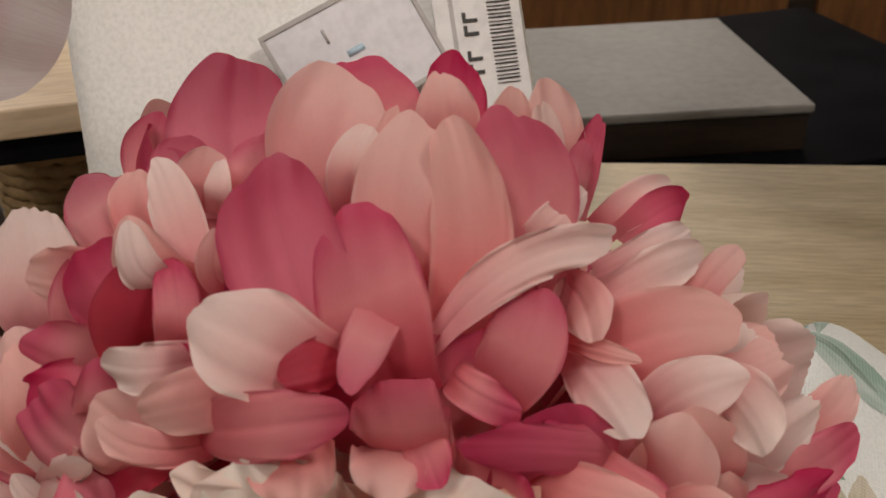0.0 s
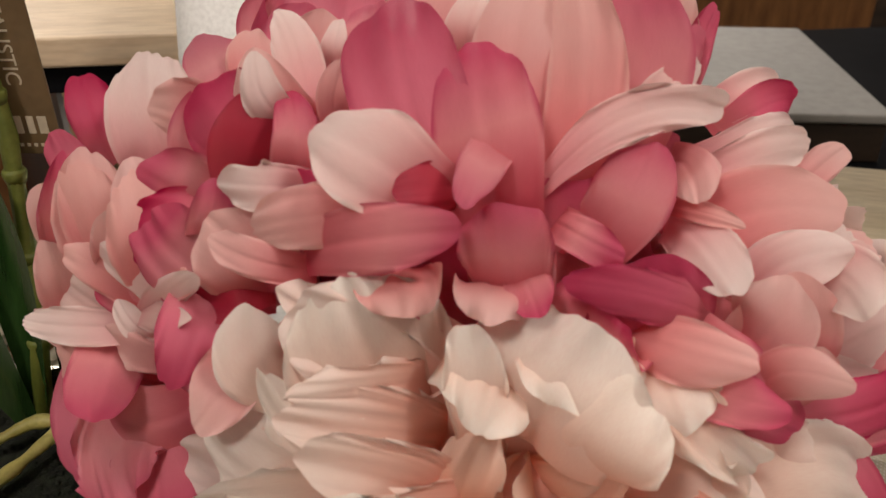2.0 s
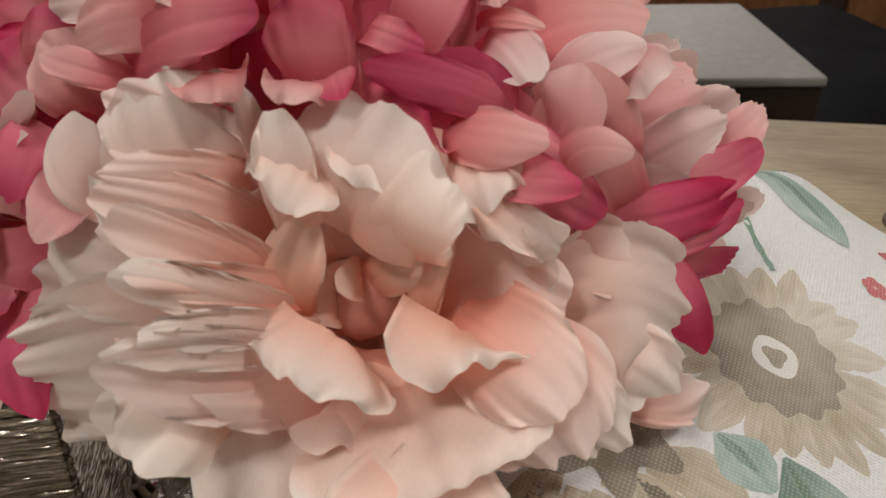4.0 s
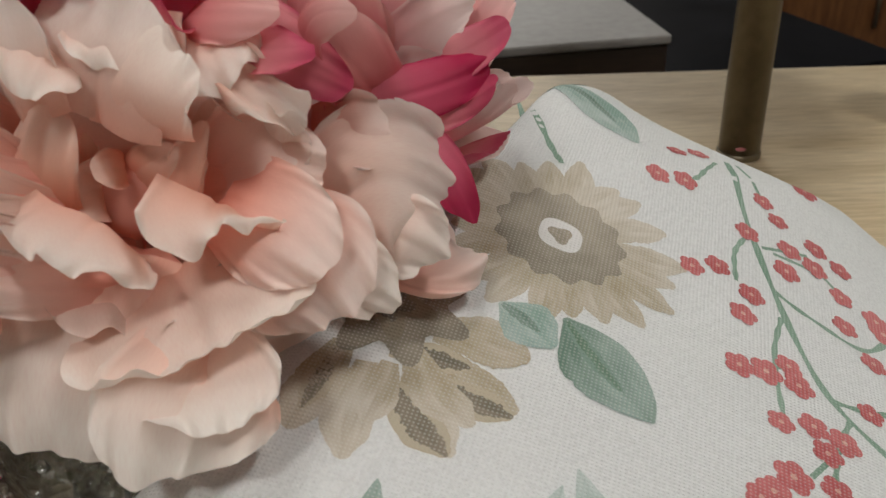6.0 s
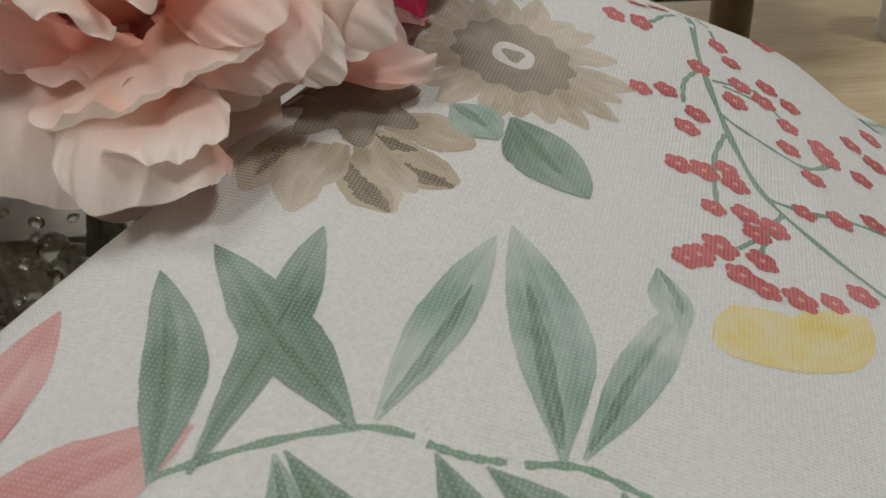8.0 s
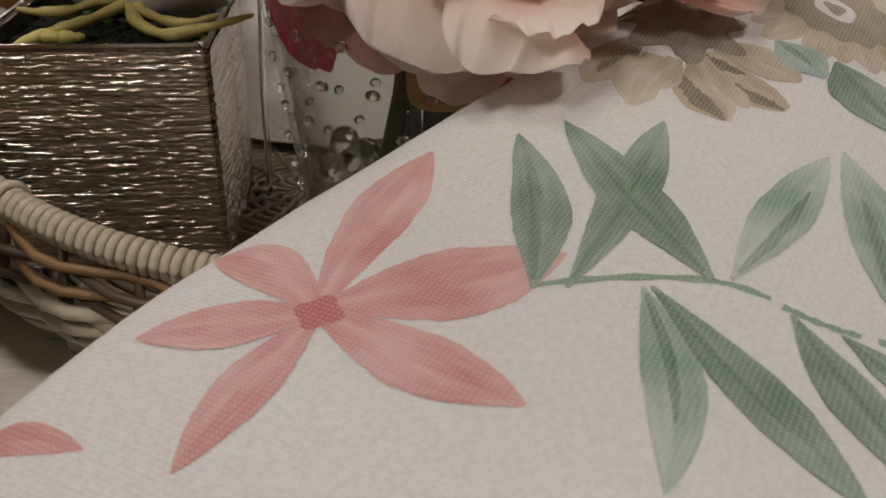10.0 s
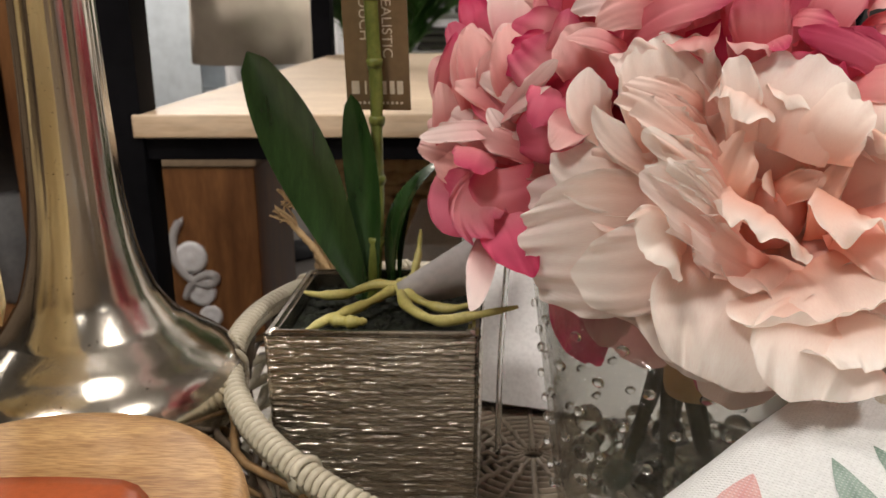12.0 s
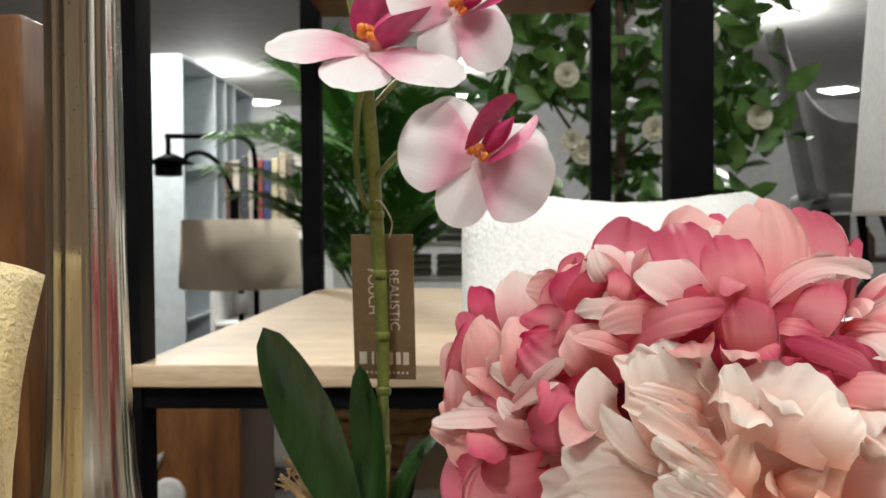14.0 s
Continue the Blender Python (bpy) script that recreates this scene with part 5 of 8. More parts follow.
silk(C, "rose", (0.0607, -0.0515, 0.1889), (0.0504, -0.0544, 0.1944), (0.0419, -0.0457, 0.2018), (0.0000, -0.9900, 0.1300), 0.0049, 169, cup=0.15)
silk(C, "salmon", (0.0648, -0.0616, 0.1801), (0.0535, -0.0631, 0.1854), (0.0442, -0.0544, 0.1871), (-0.0100, -0.9900, 0.1700), 0.0048, 170, cup=0.15)
silk(C, "pale", (0.0614, -0.0554, 0.1866), (0.0525, -0.0599, 0.1911), (0.0484, -0.0559, 0.1967), (-0.0100, -0.9900, 0.1500), 0.0035, 171, cup=0.15)
silk(C, "rose", (0.0550, -0.0613, 0.1606), (0.0423, -0.0593, 0.1678), (0.0313, -0.0504, 0.1691), (0.0300, -0.9800, 0.2200), 0.0067, 172, cup=0.20)
silk(C, "salmon", (0.0509, -0.0393, 0.1948), (0.0483, -0.0493, 0.2063), (0.0493, -0.0497, 0.2167), (0.0100, -1.0000, 0.1000), 0.0054, 173, cup=0.15)
silk(C, "salmon", (0.0385, -0.0305, 0.1784), (0.0306, -0.0354, 0.1874), (0.0248, -0.0319, 0.1914), (0.0600, -0.9900, 0.1500), 0.0064, 174, cup=0.15, jag=0.05)
silk(D, "cream", (0.0912, -0.0842, 0.1894), (0.0807, -0.0885, 0.2028), (0.0803, -0.0849, 0.2119), (0.0900, -0.7700, 0.6300), 0.0082, 79, cup=0.28)
silk(D, "cream", (0.1084, -0.0973, 0.1925), (0.1023, -0.0982, 0.2114), (0.0990, -0.0946, 0.2225), (-0.0400, -0.7700, 0.6300), 0.0168, 80, cup=0.14, ruffle=0.14)
silk(D, "cream", (0.1330, -0.1083, 0.1907), (0.1381, -0.1099, 0.2070), (0.1452, -0.1053, 0.2148), (-0.2600, -0.7000, 0.6600), 0.0196, 81, cup=0.21, ruffle=0.14)
silk(D, "cream", (0.1242, -0.1070, 0.1919), (0.1223, -0.1071, 0.2095), (0.1219, -0.1034, 0.2172), (-0.1700, -0.7300, 0.6600), 0.0060, 82, cup=0.21, ruffle=0.12)
silk(D, "cream", (0.1419, -0.1127, 0.1884), (0.1458, -0.1162, 0.2035), (0.1524, -0.1143, 0.2081), (-0.3100, -0.6600, 0.6800), 0.0152, 83, cup=0.21, ruffle=0.15)
silk(D, "blush", (0.1253, -0.0875, 0.1850), (0.1067, -0.0973, 0.2059), (0.0867, -0.0952, 0.2163), (0.1600, -0.9300, 0.3200), 0.0125, 96, cup=-0.21, ruffle=0.14, slim=0.05)
silk(D, "blush", (0.1189, -0.0936, 0.1799), (0.1039, -0.1090, 0.1982), (0.0853, -0.1114, 0.2069), (0.1800, -0.9100, 0.3800), 0.0083, 97, cup=-0.14, ruffle=0.12, slim=0.05)
silk(D, "blush", (0.1167, -0.1030, 0.1699), (0.1055, -0.1166, 0.1923), (0.0896, -0.1200, 0.2024), (0.1800, -0.8900, 0.4200), 0.0084, 98, cup=-0.14, ruffle=0.13, slim=0.05)
silk(D, "cream", (0.1235, -0.1057, 0.1677), (0.1062, -0.1230, 0.1881), (0.0897, -0.1292, 0.1993), (0.1800, -0.8700, 0.4500), 0.0054, 99, cup=0.14, ruffle=0.14, slim=0.05)
silk(D, "cream", (0.1252, -0.1089, 0.1666), (0.1094, -0.1266, 0.1827), (0.0950, -0.1406, 0.1917), (0.1600, -0.8600, 0.4800), 0.0042, 100, cup=0.14, ruffle=0.13, slim=0.05)
silk(D, "blush", (0.1251, -0.1125, 0.1561), (0.1053, -0.1318, 0.1758), (0.0887, -0.1439, 0.1889), (0.1900, -0.8300, 0.5200), 0.0084, 101, cup=0.21, ruffle=0.12, slim=0.05)
silk(D, "cream", (0.1080, -0.1113, 0.1571), (0.0961, -0.1362, 0.1690), (0.0911, -0.1437, 0.1662), (0.2400, -0.8000, 0.5600), 0.0120, 102, cup=0.21, ruffle=0.1)
silk(D, "blush", (0.1609, -0.1122, 0.1608), (0.1715, -0.1315, 0.1566), (0.1774, -0.1372, 0.1485), (-0.1800, -0.7800, 0.6000), 0.0187, 103, cup=0.21, ruffle=0.14)
silk(D, "blush", (0.1942, -0.1043, 0.1440), (0.2040, -0.1133, 0.1439), (0.2178, -0.1077, 0.1410), (-0.3000, -0.7600, 0.5700), 0.0104, 104, cup=0.21, ruffle=0.12)
silk(D, "cream", (0.1764, -0.1095, 0.1579), (0.1904, -0.1139, 0.1684), (0.2088, -0.1105, 0.1592), (-0.2600, -0.8200, 0.5000), 0.0206, 105, cup=0.28, ruffle=0.13)
silk(D, "cream", (0.1430, -0.1284, 0.1393), (0.1451, -0.1485, 0.1431), (0.1449, -0.1557, 0.1395), (-0.0400, -0.7200, 0.6900), 0.0156, 106, cup=0.21, ruffle=0.12)
silk(D, "cream", (0.1421, -0.1163, 0.1581), (0.1448, -0.1318, 0.1535), (0.1460, -0.1471, 0.1505), (-0.0400, -0.7900, 0.6200), 0.0276, 107, cup=-0.24, ruffle=0.13, lip=0.3)
silk(D, "blush", (0.1564, -0.1111, 0.1696), (0.1678, -0.1303, 0.1668), (0.1743, -0.1355, 0.1600), (-0.1600, -0.8100, 0.5600), 0.0138, 108, cup=0.21, ruffle=0.12)
silk(D, "cream", (0.1705, -0.1161, 0.1538), (0.1815, -0.1299, 0.1534), (0.1895, -0.1321, 0.1462), (-0.2300, -0.7700, 0.6000), 0.0093, 109, cup=0.21, ruffle=0.12)
silk(D, "blush", (0.1494, -0.1053, 0.1667), (0.1642, -0.1130, 0.1730), (0.1770, -0.1215, 0.1741), (-0.1400, -0.8600, 0.4900), 0.0158, 110, cup=-0.28, ruffle=0.13)
silk(D, "blush", (0.1528, -0.1021, 0.1703), (0.1662, -0.1122, 0.1822), (0.1767, -0.1121, 0.1841), (-0.1500, -0.8800, 0.4500), 0.0103, 111, cup=-0.21, ruffle=0.13)
silk(D, "blush", (0.1216, -0.0944, 0.1743), (0.1232, -0.0993, 0.1906), (0.1248, -0.1024, 0.2001), (0.0800, -0.9100, 0.4000), 0.0154, 112, cup=-0.28, ruffle=0.10, lip=0.2)
silk(D, "blush", (0.1429, -0.0982, 0.1714), (0.1468, -0.1021, 0.1872), (0.1489, -0.1044, 0.1966), (-0.0500, -0.9100, 0.4200), 0.0215, 113, cup=-0.28, ruffle=0.10, lip=0.2)
silk(D, "cream", (0.1273, -0.1013, 0.2081), (0.1243, -0.1093, 0.2044), (0.1215, -0.1143, 0.2001), (0.0800, -0.9300, 0.3500), 0.0097, 114, cup=0.21, ruffle=0.18, foot_width=0.9, slim=0)
silk(D, "cream", (0.1436, -0.1007, 0.2097), (0.1422, -0.1086, 0.2061), (0.1406, -0.1134, 0.2021), (-0.0200, -0.9400, 0.3400), 0.0130, 115, cup=0.21, ruffle=0.18, foot_width=0.9, slim=0)
silk(D, "cream", (0.1584, -0.1027, 0.2056), (0.1594, -0.1113, 0.2014), (0.1609, -0.1168, 0.1967), (-0.1200, -0.9200, 0.3700), 0.0107, 116, cup=0.21, ruffle=0.18, foot_width=0.9, slim=0)
silk(D, "cream", (0.1576, -0.1061, 0.2019), (0.1663, -0.1155, 0.1954), (0.1758, -0.1190, 0.1871), (-0.1300, -0.7400, 0.6600), 0.0058, 117, cup=0.14, ruffle=0.28, foot_width=0.8)
silk(D, "cream", (0.1552, -0.1054, 0.1733), (0.1667, -0.1109, 0.1870), (0.1702, -0.1135, 0.1941), (-0.1500, -0.8900, 0.4300), 0.0144, 118, cup=-0.24, ruffle=0.13, lip=0.4)
silk(D, "heart", (0.1344, -0.0812, 0.1572), (0.1352, -0.0863, 0.1772), (0.1382, -0.0822, 0.1875), (0.0100, -0.9000, 0.4300), 0.0107, 119, cup=-0.35)
silk(D, "heart", (0.1403, -0.0823, 0.1728), (0.1410, -0.0917, 0.1861), (0.1408, -0.0906, 0.1916), (-0.0100, -0.9200, 0.4000), 0.0037, 120, cup=0.21)
silk(D, "heart", (0.1210, -0.1033, 0.1626), (0.1207, -0.1095, 0.1837), (0.1264, -0.1050, 0.1946), (0.0900, -0.8900, 0.4500), 0.0076, 121, cup=0.35, ruffle=0.14)
silk(D, "heart", (0.1280, -0.0919, 0.1672), (0.1282, -0.0994, 0.1844), (0.1290, -0.0970, 0.1925), (0.0500, -0.9000, 0.4200), 0.0036, 122, cup=0.21)
silk(D, "heart", (0.1374, -0.0968, 0.1718), (0.1429, -0.1097, 0.1806), (0.1485, -0.1110, 0.1827), (-0.0300, -0.8900, 0.4600), 0.0050, 123, cup=0.28)
silk(D, "heart", (0.1369, -0.0955, 0.1736), (0.1331, -0.1094, 0.1797), (0.1302, -0.1114, 0.1798), (0.0300, -0.8900, 0.4600), 0.0049, 124, cup=0.28)
silk(D, "heart", (0.1394, -0.0858, 0.1729), (0.1426, -0.0991, 0.1808), (0.1444, -0.0990, 0.1847), (-0.0200, -0.9000, 0.4400), 0.0043, 125, cup=0.21)
silk(D, "heart", (0.1489, -0.1058, 0.1619), (0.1500, -0.1107, 0.1798), (0.1546, -0.1079, 0.1876), (-0.0600, -0.8800, 0.4700), 0.0041, 126, cup=0.28, ruffle=0.14)
silk(D, "heart", (0.1530, -0.0891, 0.1752), (0.1486, -0.1004, 0.1848), (0.1454, -0.1012, 0.1869), (-0.0500, -0.9000, 0.4200), 0.0033, 127, cup=0.21)
silk(D, "heart", (0.1321, -0.0918, 0.1628), (0.1300, -0.1030, 0.1731), (0.1212, -0.1059, 0.1719), (0.0400, -0.8800, 0.4800), 0.0076, 128, cup=-0.21)
silk(D, "cream", (0.1538, -0.1233, 0.1738), (0.1523, -0.1299, 0.1737), (0.1526, -0.1352, 0.1721), (-0.0800, -0.8400, 0.5400), 0.0153, 129, cup=0.21, ruffle=0.17, foot_width=0.9)
silk(D, "cream", (0.1288, -0.1203, 0.1731), (0.1251, -0.1275, 0.1721), (0.1221, -0.1325, 0.1696), (0.0700, -0.8400, 0.5400), 0.0163, 130, cup=0.28, ruffle=0.12, foot_width=0.8)
silk(D, "blush", (0.1249, -0.1026, 0.1731), (0.1100, -0.1190, 0.1878), (0.0929, -0.1294, 0.1978), (0.1600, -0.8800, 0.4400), 0.0045, 131, cup=0.14, ruffle=0.16, slim=0.05)
silk(D, "cream", (0.1238, -0.1106, 0.1634), (0.1073, -0.1299, 0.1813), (0.0912, -0.1425, 0.1926), (0.1800, -0.8500, 0.5000), 0.0046, 132, cup=0.21, ruffle=0.16, slim=0.05)
silk(D, "blush", (0.1201, -0.0883, 0.1940), (0.1041, -0.1053, 0.2051), (0.0886, -0.1100, 0.2094), (0.1800, -0.9200, 0.3400), 0.0053, 133, cup=0.14, ruffle=0.14, slim=0.05)
silk(D, "blush", (0.1324, -0.1150, 0.1529), (0.1163, -0.1245, 0.1630), (0.1021, -0.1353, 0.1737), (0.1200, -0.8200, 0.5600), 0.0072, 134, cup=0.21, ruffle=0.14)
silk(D, "blush", (0.1812, -0.0955, 0.1748), (0.1885, -0.1064, 0.1789), (0.1977, -0.1058, 0.1751), (-0.2500, -0.8600, 0.4500), 0.0094, 135, cup=0.21, ruffle=0.12)
silk(D, "cream", (0.1890, -0.1079, 0.1544), (0.1956, -0.1195, 0.1546), (0.2036, -0.1196, 0.1482), (-0.2800, -0.7800, 0.5600), 0.0111, 136, cup=0.21, ruffle=0.13)
silk(D, "pale", (0.0907, -0.0816, 0.1682), (0.0751, -0.0874, 0.1695), (0.0633, -0.0785, 0.1687), (-0.0800, -0.9700, 0.2300), 0.0104, 151, cup=0.21)
silk(D, "cream", (0.1127, -0.0928, 0.1612), (0.0852, -0.0998, 0.1594), (0.0620, -0.0909, 0.1546), (-0.1200, -0.9500, 0.2700), 0.0243, 152, cup=0.21, ruffle=0.12)
silk(D, "cream", (0.1087, -0.0891, 0.1808), (0.0866, -0.0964, 0.1810), (0.0727, -0.0847, 0.1856), (-0.1300, -0.9700, 0.2000), 0.0140, 153, cup=0.21, ruffle=0.12)
silk(D, "cream", (0.1342, -0.1073, 0.1561), (0.1213, -0.1311, 0.1427), (0.1148, -0.1389, 0.1270), (-0.2700, -0.9000, 0.3600), 0.0276, 154, cup=0.28, ruffle=0.1)
silk(D, "cream", (0.1505, -0.1295, 0.1432), (0.1375, -0.1507, 0.1397), (0.1334, -0.1562, 0.1310), (-0.3400, -0.8600, 0.3800), 0.0197, 155, cup=0.21, ruffle=0.1)
silk(D, "cream", (0.1128, -0.0923, 0.1811), (0.0938, -0.1003, 0.1882), (0.0827, -0.0913, 0.1998), (-0.1600, -0.9700, 0.1800), 0.0061, 165, cup=0.14, ruffle=0.16)
silk(D, "blush", (0.1250, -0.0923, 0.1798), (0.1078, -0.0960, 0.2036), (0.0894, -0.0864, 0.2167), (-0.2000, -0.9700, 0.1200), 0.0088, 166, cup=-0.21, ruffle=0.14)
silk(D, "blush", (0.1070, -0.0917, 0.1666), (0.0901, -0.0985, 0.1750), (0.0783, -0.0905, 0.1788), (-0.1400, -0.9700, 0.2200), 0.0129, 167, cup=-0.14, ruffle=0.13)
silk(D, "cream", (0.1163, -0.0985, 0.1559), (0.0931, -0.1086, 0.1519), (0.0758, -0.1060, 0.1509), (-0.1500, -0.9400, 0.3100), 0.0148, 168, cup=0.21, ruffle=0.13)

# lowest petals, pushed down into the vase
silk(A, "rose", (0.0786, -0.0690, 0.1488), (0.0799, -0.0719, 0.1273), (0.0868, -0.0689, 0.1043), (-0.0500, -0.9500, 0.3000), 0.0102, 900, cup=0.45, ruffle=0.06, slim=0.0)
silk(A, "salmon", (0.0889, -0.0744, 0.1500), (0.0907, -0.0774, 0.1310), (0.0907, -0.0747, 0.1145), (-0.0800, -0.9500, 0.2900), 0.0096, 901, cup=0.45, ruffle=0.06, slim=0.0)
silk(A, "salmon", (0.1054, -0.0651, 0.1477), (0.1044, -0.0682, 0.1240), (0.1032, -0.0654, 0.1001), (-0.1200, -0.9500, 0.3000), 0.0150, 902, cup=0.45, ruffle=0.06, slim=0.0)
silk(A, "hot", (0.1328, -0.0737, 0.1194), (0.1372, -0.0787, 0.1042), (0.1405, -0.0775, 0.0937), (-0.2300, -0.9000, 0.3600), 0.0142, 903, cup=0.45, ruffle=0.06, slim=0.0)
silk(A, "rose", (0.1151, -0.0602, 0.1466), (0.1183, -0.0642, 0.1205), (0.1189, -0.0619, 0.1021), (-0.1600, -0.9400, 0.3100), 0.0116, 904, cup=0.45, ruffle=0.06, slim=0.0)

# glass vase
gv = thing("glass_vase", "clear hobnail glass vase holding glass beads and stems", "vase", pose(0.122, -0.045, 0.011))
part("vessel", lathe([(0.038, 0.0), (0.042, 0.004), (0.046, 0.03), (0.057, 0.122), (0.0545, 0.122), (0.0435, 0.03), (0.036, 0.010)], 64), M["thin_glass"], gv)


# ---- the throw's print ----
def dye(name, deep, pale, soft="across", reach=0.85, under=(0.68, 0.69, 0.68)):
    """Watercolour print on cotton: pigment pools in streaks and thins out at the rim, the weave shows through."""
    m, nt, b = nodes_of(name)
    big = noise_of(nt, 35.0, 3.0)
    uvn = noise_of(nt, 1.3, 4.0, stretch=(2.2, 0.9, 1.0), coord="UV")
    fac = mixc(nt, big, uvn, 0.45)
    weave = weave_bump(m)
    col = ramp(nt, fac, deep, pale, 0.38, 0.60)
    uv = nt.nodes.new("ShaderNodeUVMap")
    sep = nt.nodes.new("ShaderNodeSeparateXYZ")
    nt.links.new(uv.outputs[0], sep.inputs[0])
    rim = sep.outputs[1]
    if soft == "across":
        two = node(nt, "ShaderNodeMath")
        two.operation = "MULTIPLY_ADD"
        nt.links.new(sep.outputs[0], two.inputs[0])
        two.inputs[1].default_value, two.inputs[2].default_value = 2.0, -1.0
        side = node(nt, "ShaderNodeMath")
        side.operation = "ABSOLUTE"
        nt.links.new(two.outputs[0], side.inputs[0])
        rim = side.outputs[0]
    wet = node(nt, "ShaderNodeMath")
    wet.operation = "MULTIPLY_ADD"
    nt.links.new(noise_of(nt, 520.0, 3.0), wet.inputs[0])
    wet.inputs[1].default_value = 0.9
    nt.links.new(rim, wet.inputs[2])
    thin = ramp(nt, wet.outputs[0], (0, 0, 0), (1, 1, 1), reach + 0.38, reach + 0.66)
    col = mixc(nt, col, (0.69, 0.695, 0.68), ramp(nt, weave, (0.05, 0.05, 0.05), (0.36, 0.36, 0.36), 0.2, 0.9))
    col = mixc(nt, col, under, thin)
    nt.links.new(col, b.inputs["Base Color"])
    b.inputs["Roughness"].default_value = 0.92
    return m


DYE = {
    "green": dye("print_green", (0.085, 0.17, 0.12), (0.31, 0.40, 0.36), "across", 0.72),
    "teal": dye("print_teal", (0.19, 0.31, 0.26), (0.50, 0.57, 0.55), "across", 0.70),
    "pink": dye("print_pink", (0.49, 0.165, 0.16), (0.66, 0.44, 0.42), "across", 0.70),
    "pink_heart": dye("print_dark_pink", (0.42, 0.10, 0.10), (0.50, 0.16, 0.15), "round", 0.95),
    "red": dye("print_red", (0.38, 0.045, 0.05), (0.53, 0.14, 0.14), "round", 0.72),
    "red_eye": dye("print_blossom_eye", (0.56, 0.27, 0.22), (0.64, 0.38, 0.31), "round"),
    "olive": dye("print_olive", (0.15, 0.13, 0.09), (0.34, 0.30, 0.23), "round", 0.62, (0.46, 0.41, 0.31)),
    "olive_deep": dye("print_deep_olive", (0.095, 0.085, 0.06), (0.22, 0.19, 0.145), "round", 0.60, (0.26, 0.23, 0.17)),
    "green_deep": dye("print_deep_green", (0.07, 0.15, 0.085), (0.16, 0.26, 0.19), "across", 0.60, (0.20, 0.29, 0.24)),
    "olive_stroke": dye("print_olive_stroke", (0.11, 0.095, 0.06), (0.27, 0.23, 0.165), "across", 0.60, (0.46, 0.41, 0.31)),
    "beige": dye("print_beige", (0.34, 0.285, 0.18), (0.58, 0.54, 0.46), "across", 0.74),
    "white": dye("print_white", (0.62, 0.62, 0.60), (0.69, 0.69, 0.68), "round", 0.76, (0.44, 0.40, 0.33)),
    "yellow": dye("print_yellow", (0.68, 0.52, 0.04), (0.71, 0.66, 0.42), "across", 0.74),
    "stem": dye("print_stem", (0.12, 0.24, 0.16), (0.24, 0.36, 0.28), "across", 0.7),
}
LIFT = [0.00012]


def printed_leaf(name, mat, base, tip, half, bend=0.0, peak=0.5, ragged=0.05, foot=0.08, blunt=0.0):
    """A painted leaf or petal: widest at peak, its end pointed or blunt, its midline bowed to one side."""
    base, tip = Vector(base), Vector(tip)
    d = tip - base
    side = Vector((-d.y, d.x)).normalized()
    rnd = random.Random(int(base.x * 1e5) + int(tip.y * 1e5))
    p1, lean = rnd.uniform(0, 6), rnd.uniform(-0.12, 0.12)
    lift = LIFT[0] + (0.00016 if mat in ("teal", "green") else 0.0)
    LIFT[0] = 0.00012 + (LIFT[0] - 0.00012 + 0.00001) % 0.0001

    def f(u, v):
        if v < peak:
            w = foot + (1 - foot) * math.sin(math.pi / 2 * v / peak) ** 1.15
        else:
            k = (v - peak) / (1 - peak)
            w = max(blunt * math.sqrt(max(0.0, 1 - k ** 6)), math.cos(math.pi / 2 * k) ** 0.8)
        edge = 1 + ragged * 1.6 * noise.noise((v * 5.0, p1 + 4 * math.copysign(1, u), 0.0)) + ragged * noise.noise((v * 19.0, p1 - 4 * math.copysign(1, u), 2.0))
        w = max(0.03, w * edge)
        p = base + d * v + side * (half * (u + lean * math.sin(math.pi * v)) * w + bend * d.length * math.sin(math.pi * v))
        return (p.x, p.y, throw_z(p.x, p.y) + lift)
    leaf = part(name, sheet(f, 8, 56), DYE[mat], throw)
    if mat in ("teal", "green") and half > 0.004:
        # a darker brush stroke along the midrib
        off = rnd.uniform(-0.3, 0.3)

        def g(u, v):
            t = 0.04 + 0.66 * v
            wide = 0.22 * math.sin(math.pi * (0.06 + 0.9 * v)) ** 0.7 * (1 + 0.35 * noise.noise((v * 7, p1, u)))
            p = base + d * t + side * (half * (off * math.sin(math.pi * t) + u * wide) + bend * d.length * math.sin(math.pi * t))
            return (p.x, p.y, throw_z(p.x, p.y) + 0.00042)
        part("brush_stroke", sheet(g, 3, 22), DYE["green_deep" if mat == "green" else "green"], throw)
    return leaf


def printed_stem(pts, width):
    pts = [Vector(p) for p in pts]
    n = len(pts) - 1

    def at(v):
        k = min(n - 1, int(v * n))
        s = v * n - k
        a, b = pts[k], pts[k + 1]
        q = pts[max(0, k - 1)]
        r = pts[min(n, k + 2)]
        m0, m1 = (b - q) / 2, (r - a) / 2
        return a * (2 * s ** 3 - 3 * s * s + 1) + m0 * (s ** 3 - 2 * s * s + s) + b * (3 * s * s - 2 * s ** 3) + m1 * (s ** 3 - s * s)

    def f(u, v):
        p = at(v)
        d = at(min(1.0, v + 0.01)) - at(max(0.0, v - 0.01))
        p = p + Vector((-d.y, d.x)).normalized() * u * width * (1 + 0.25 * math.sin(31 * v))
        return (p.x, p.y, throw_z(p.x, p.y) + 0.0001)
    return part("printed_stem", sheet(f, 1, 10 * n), DYE["stem"], throw)


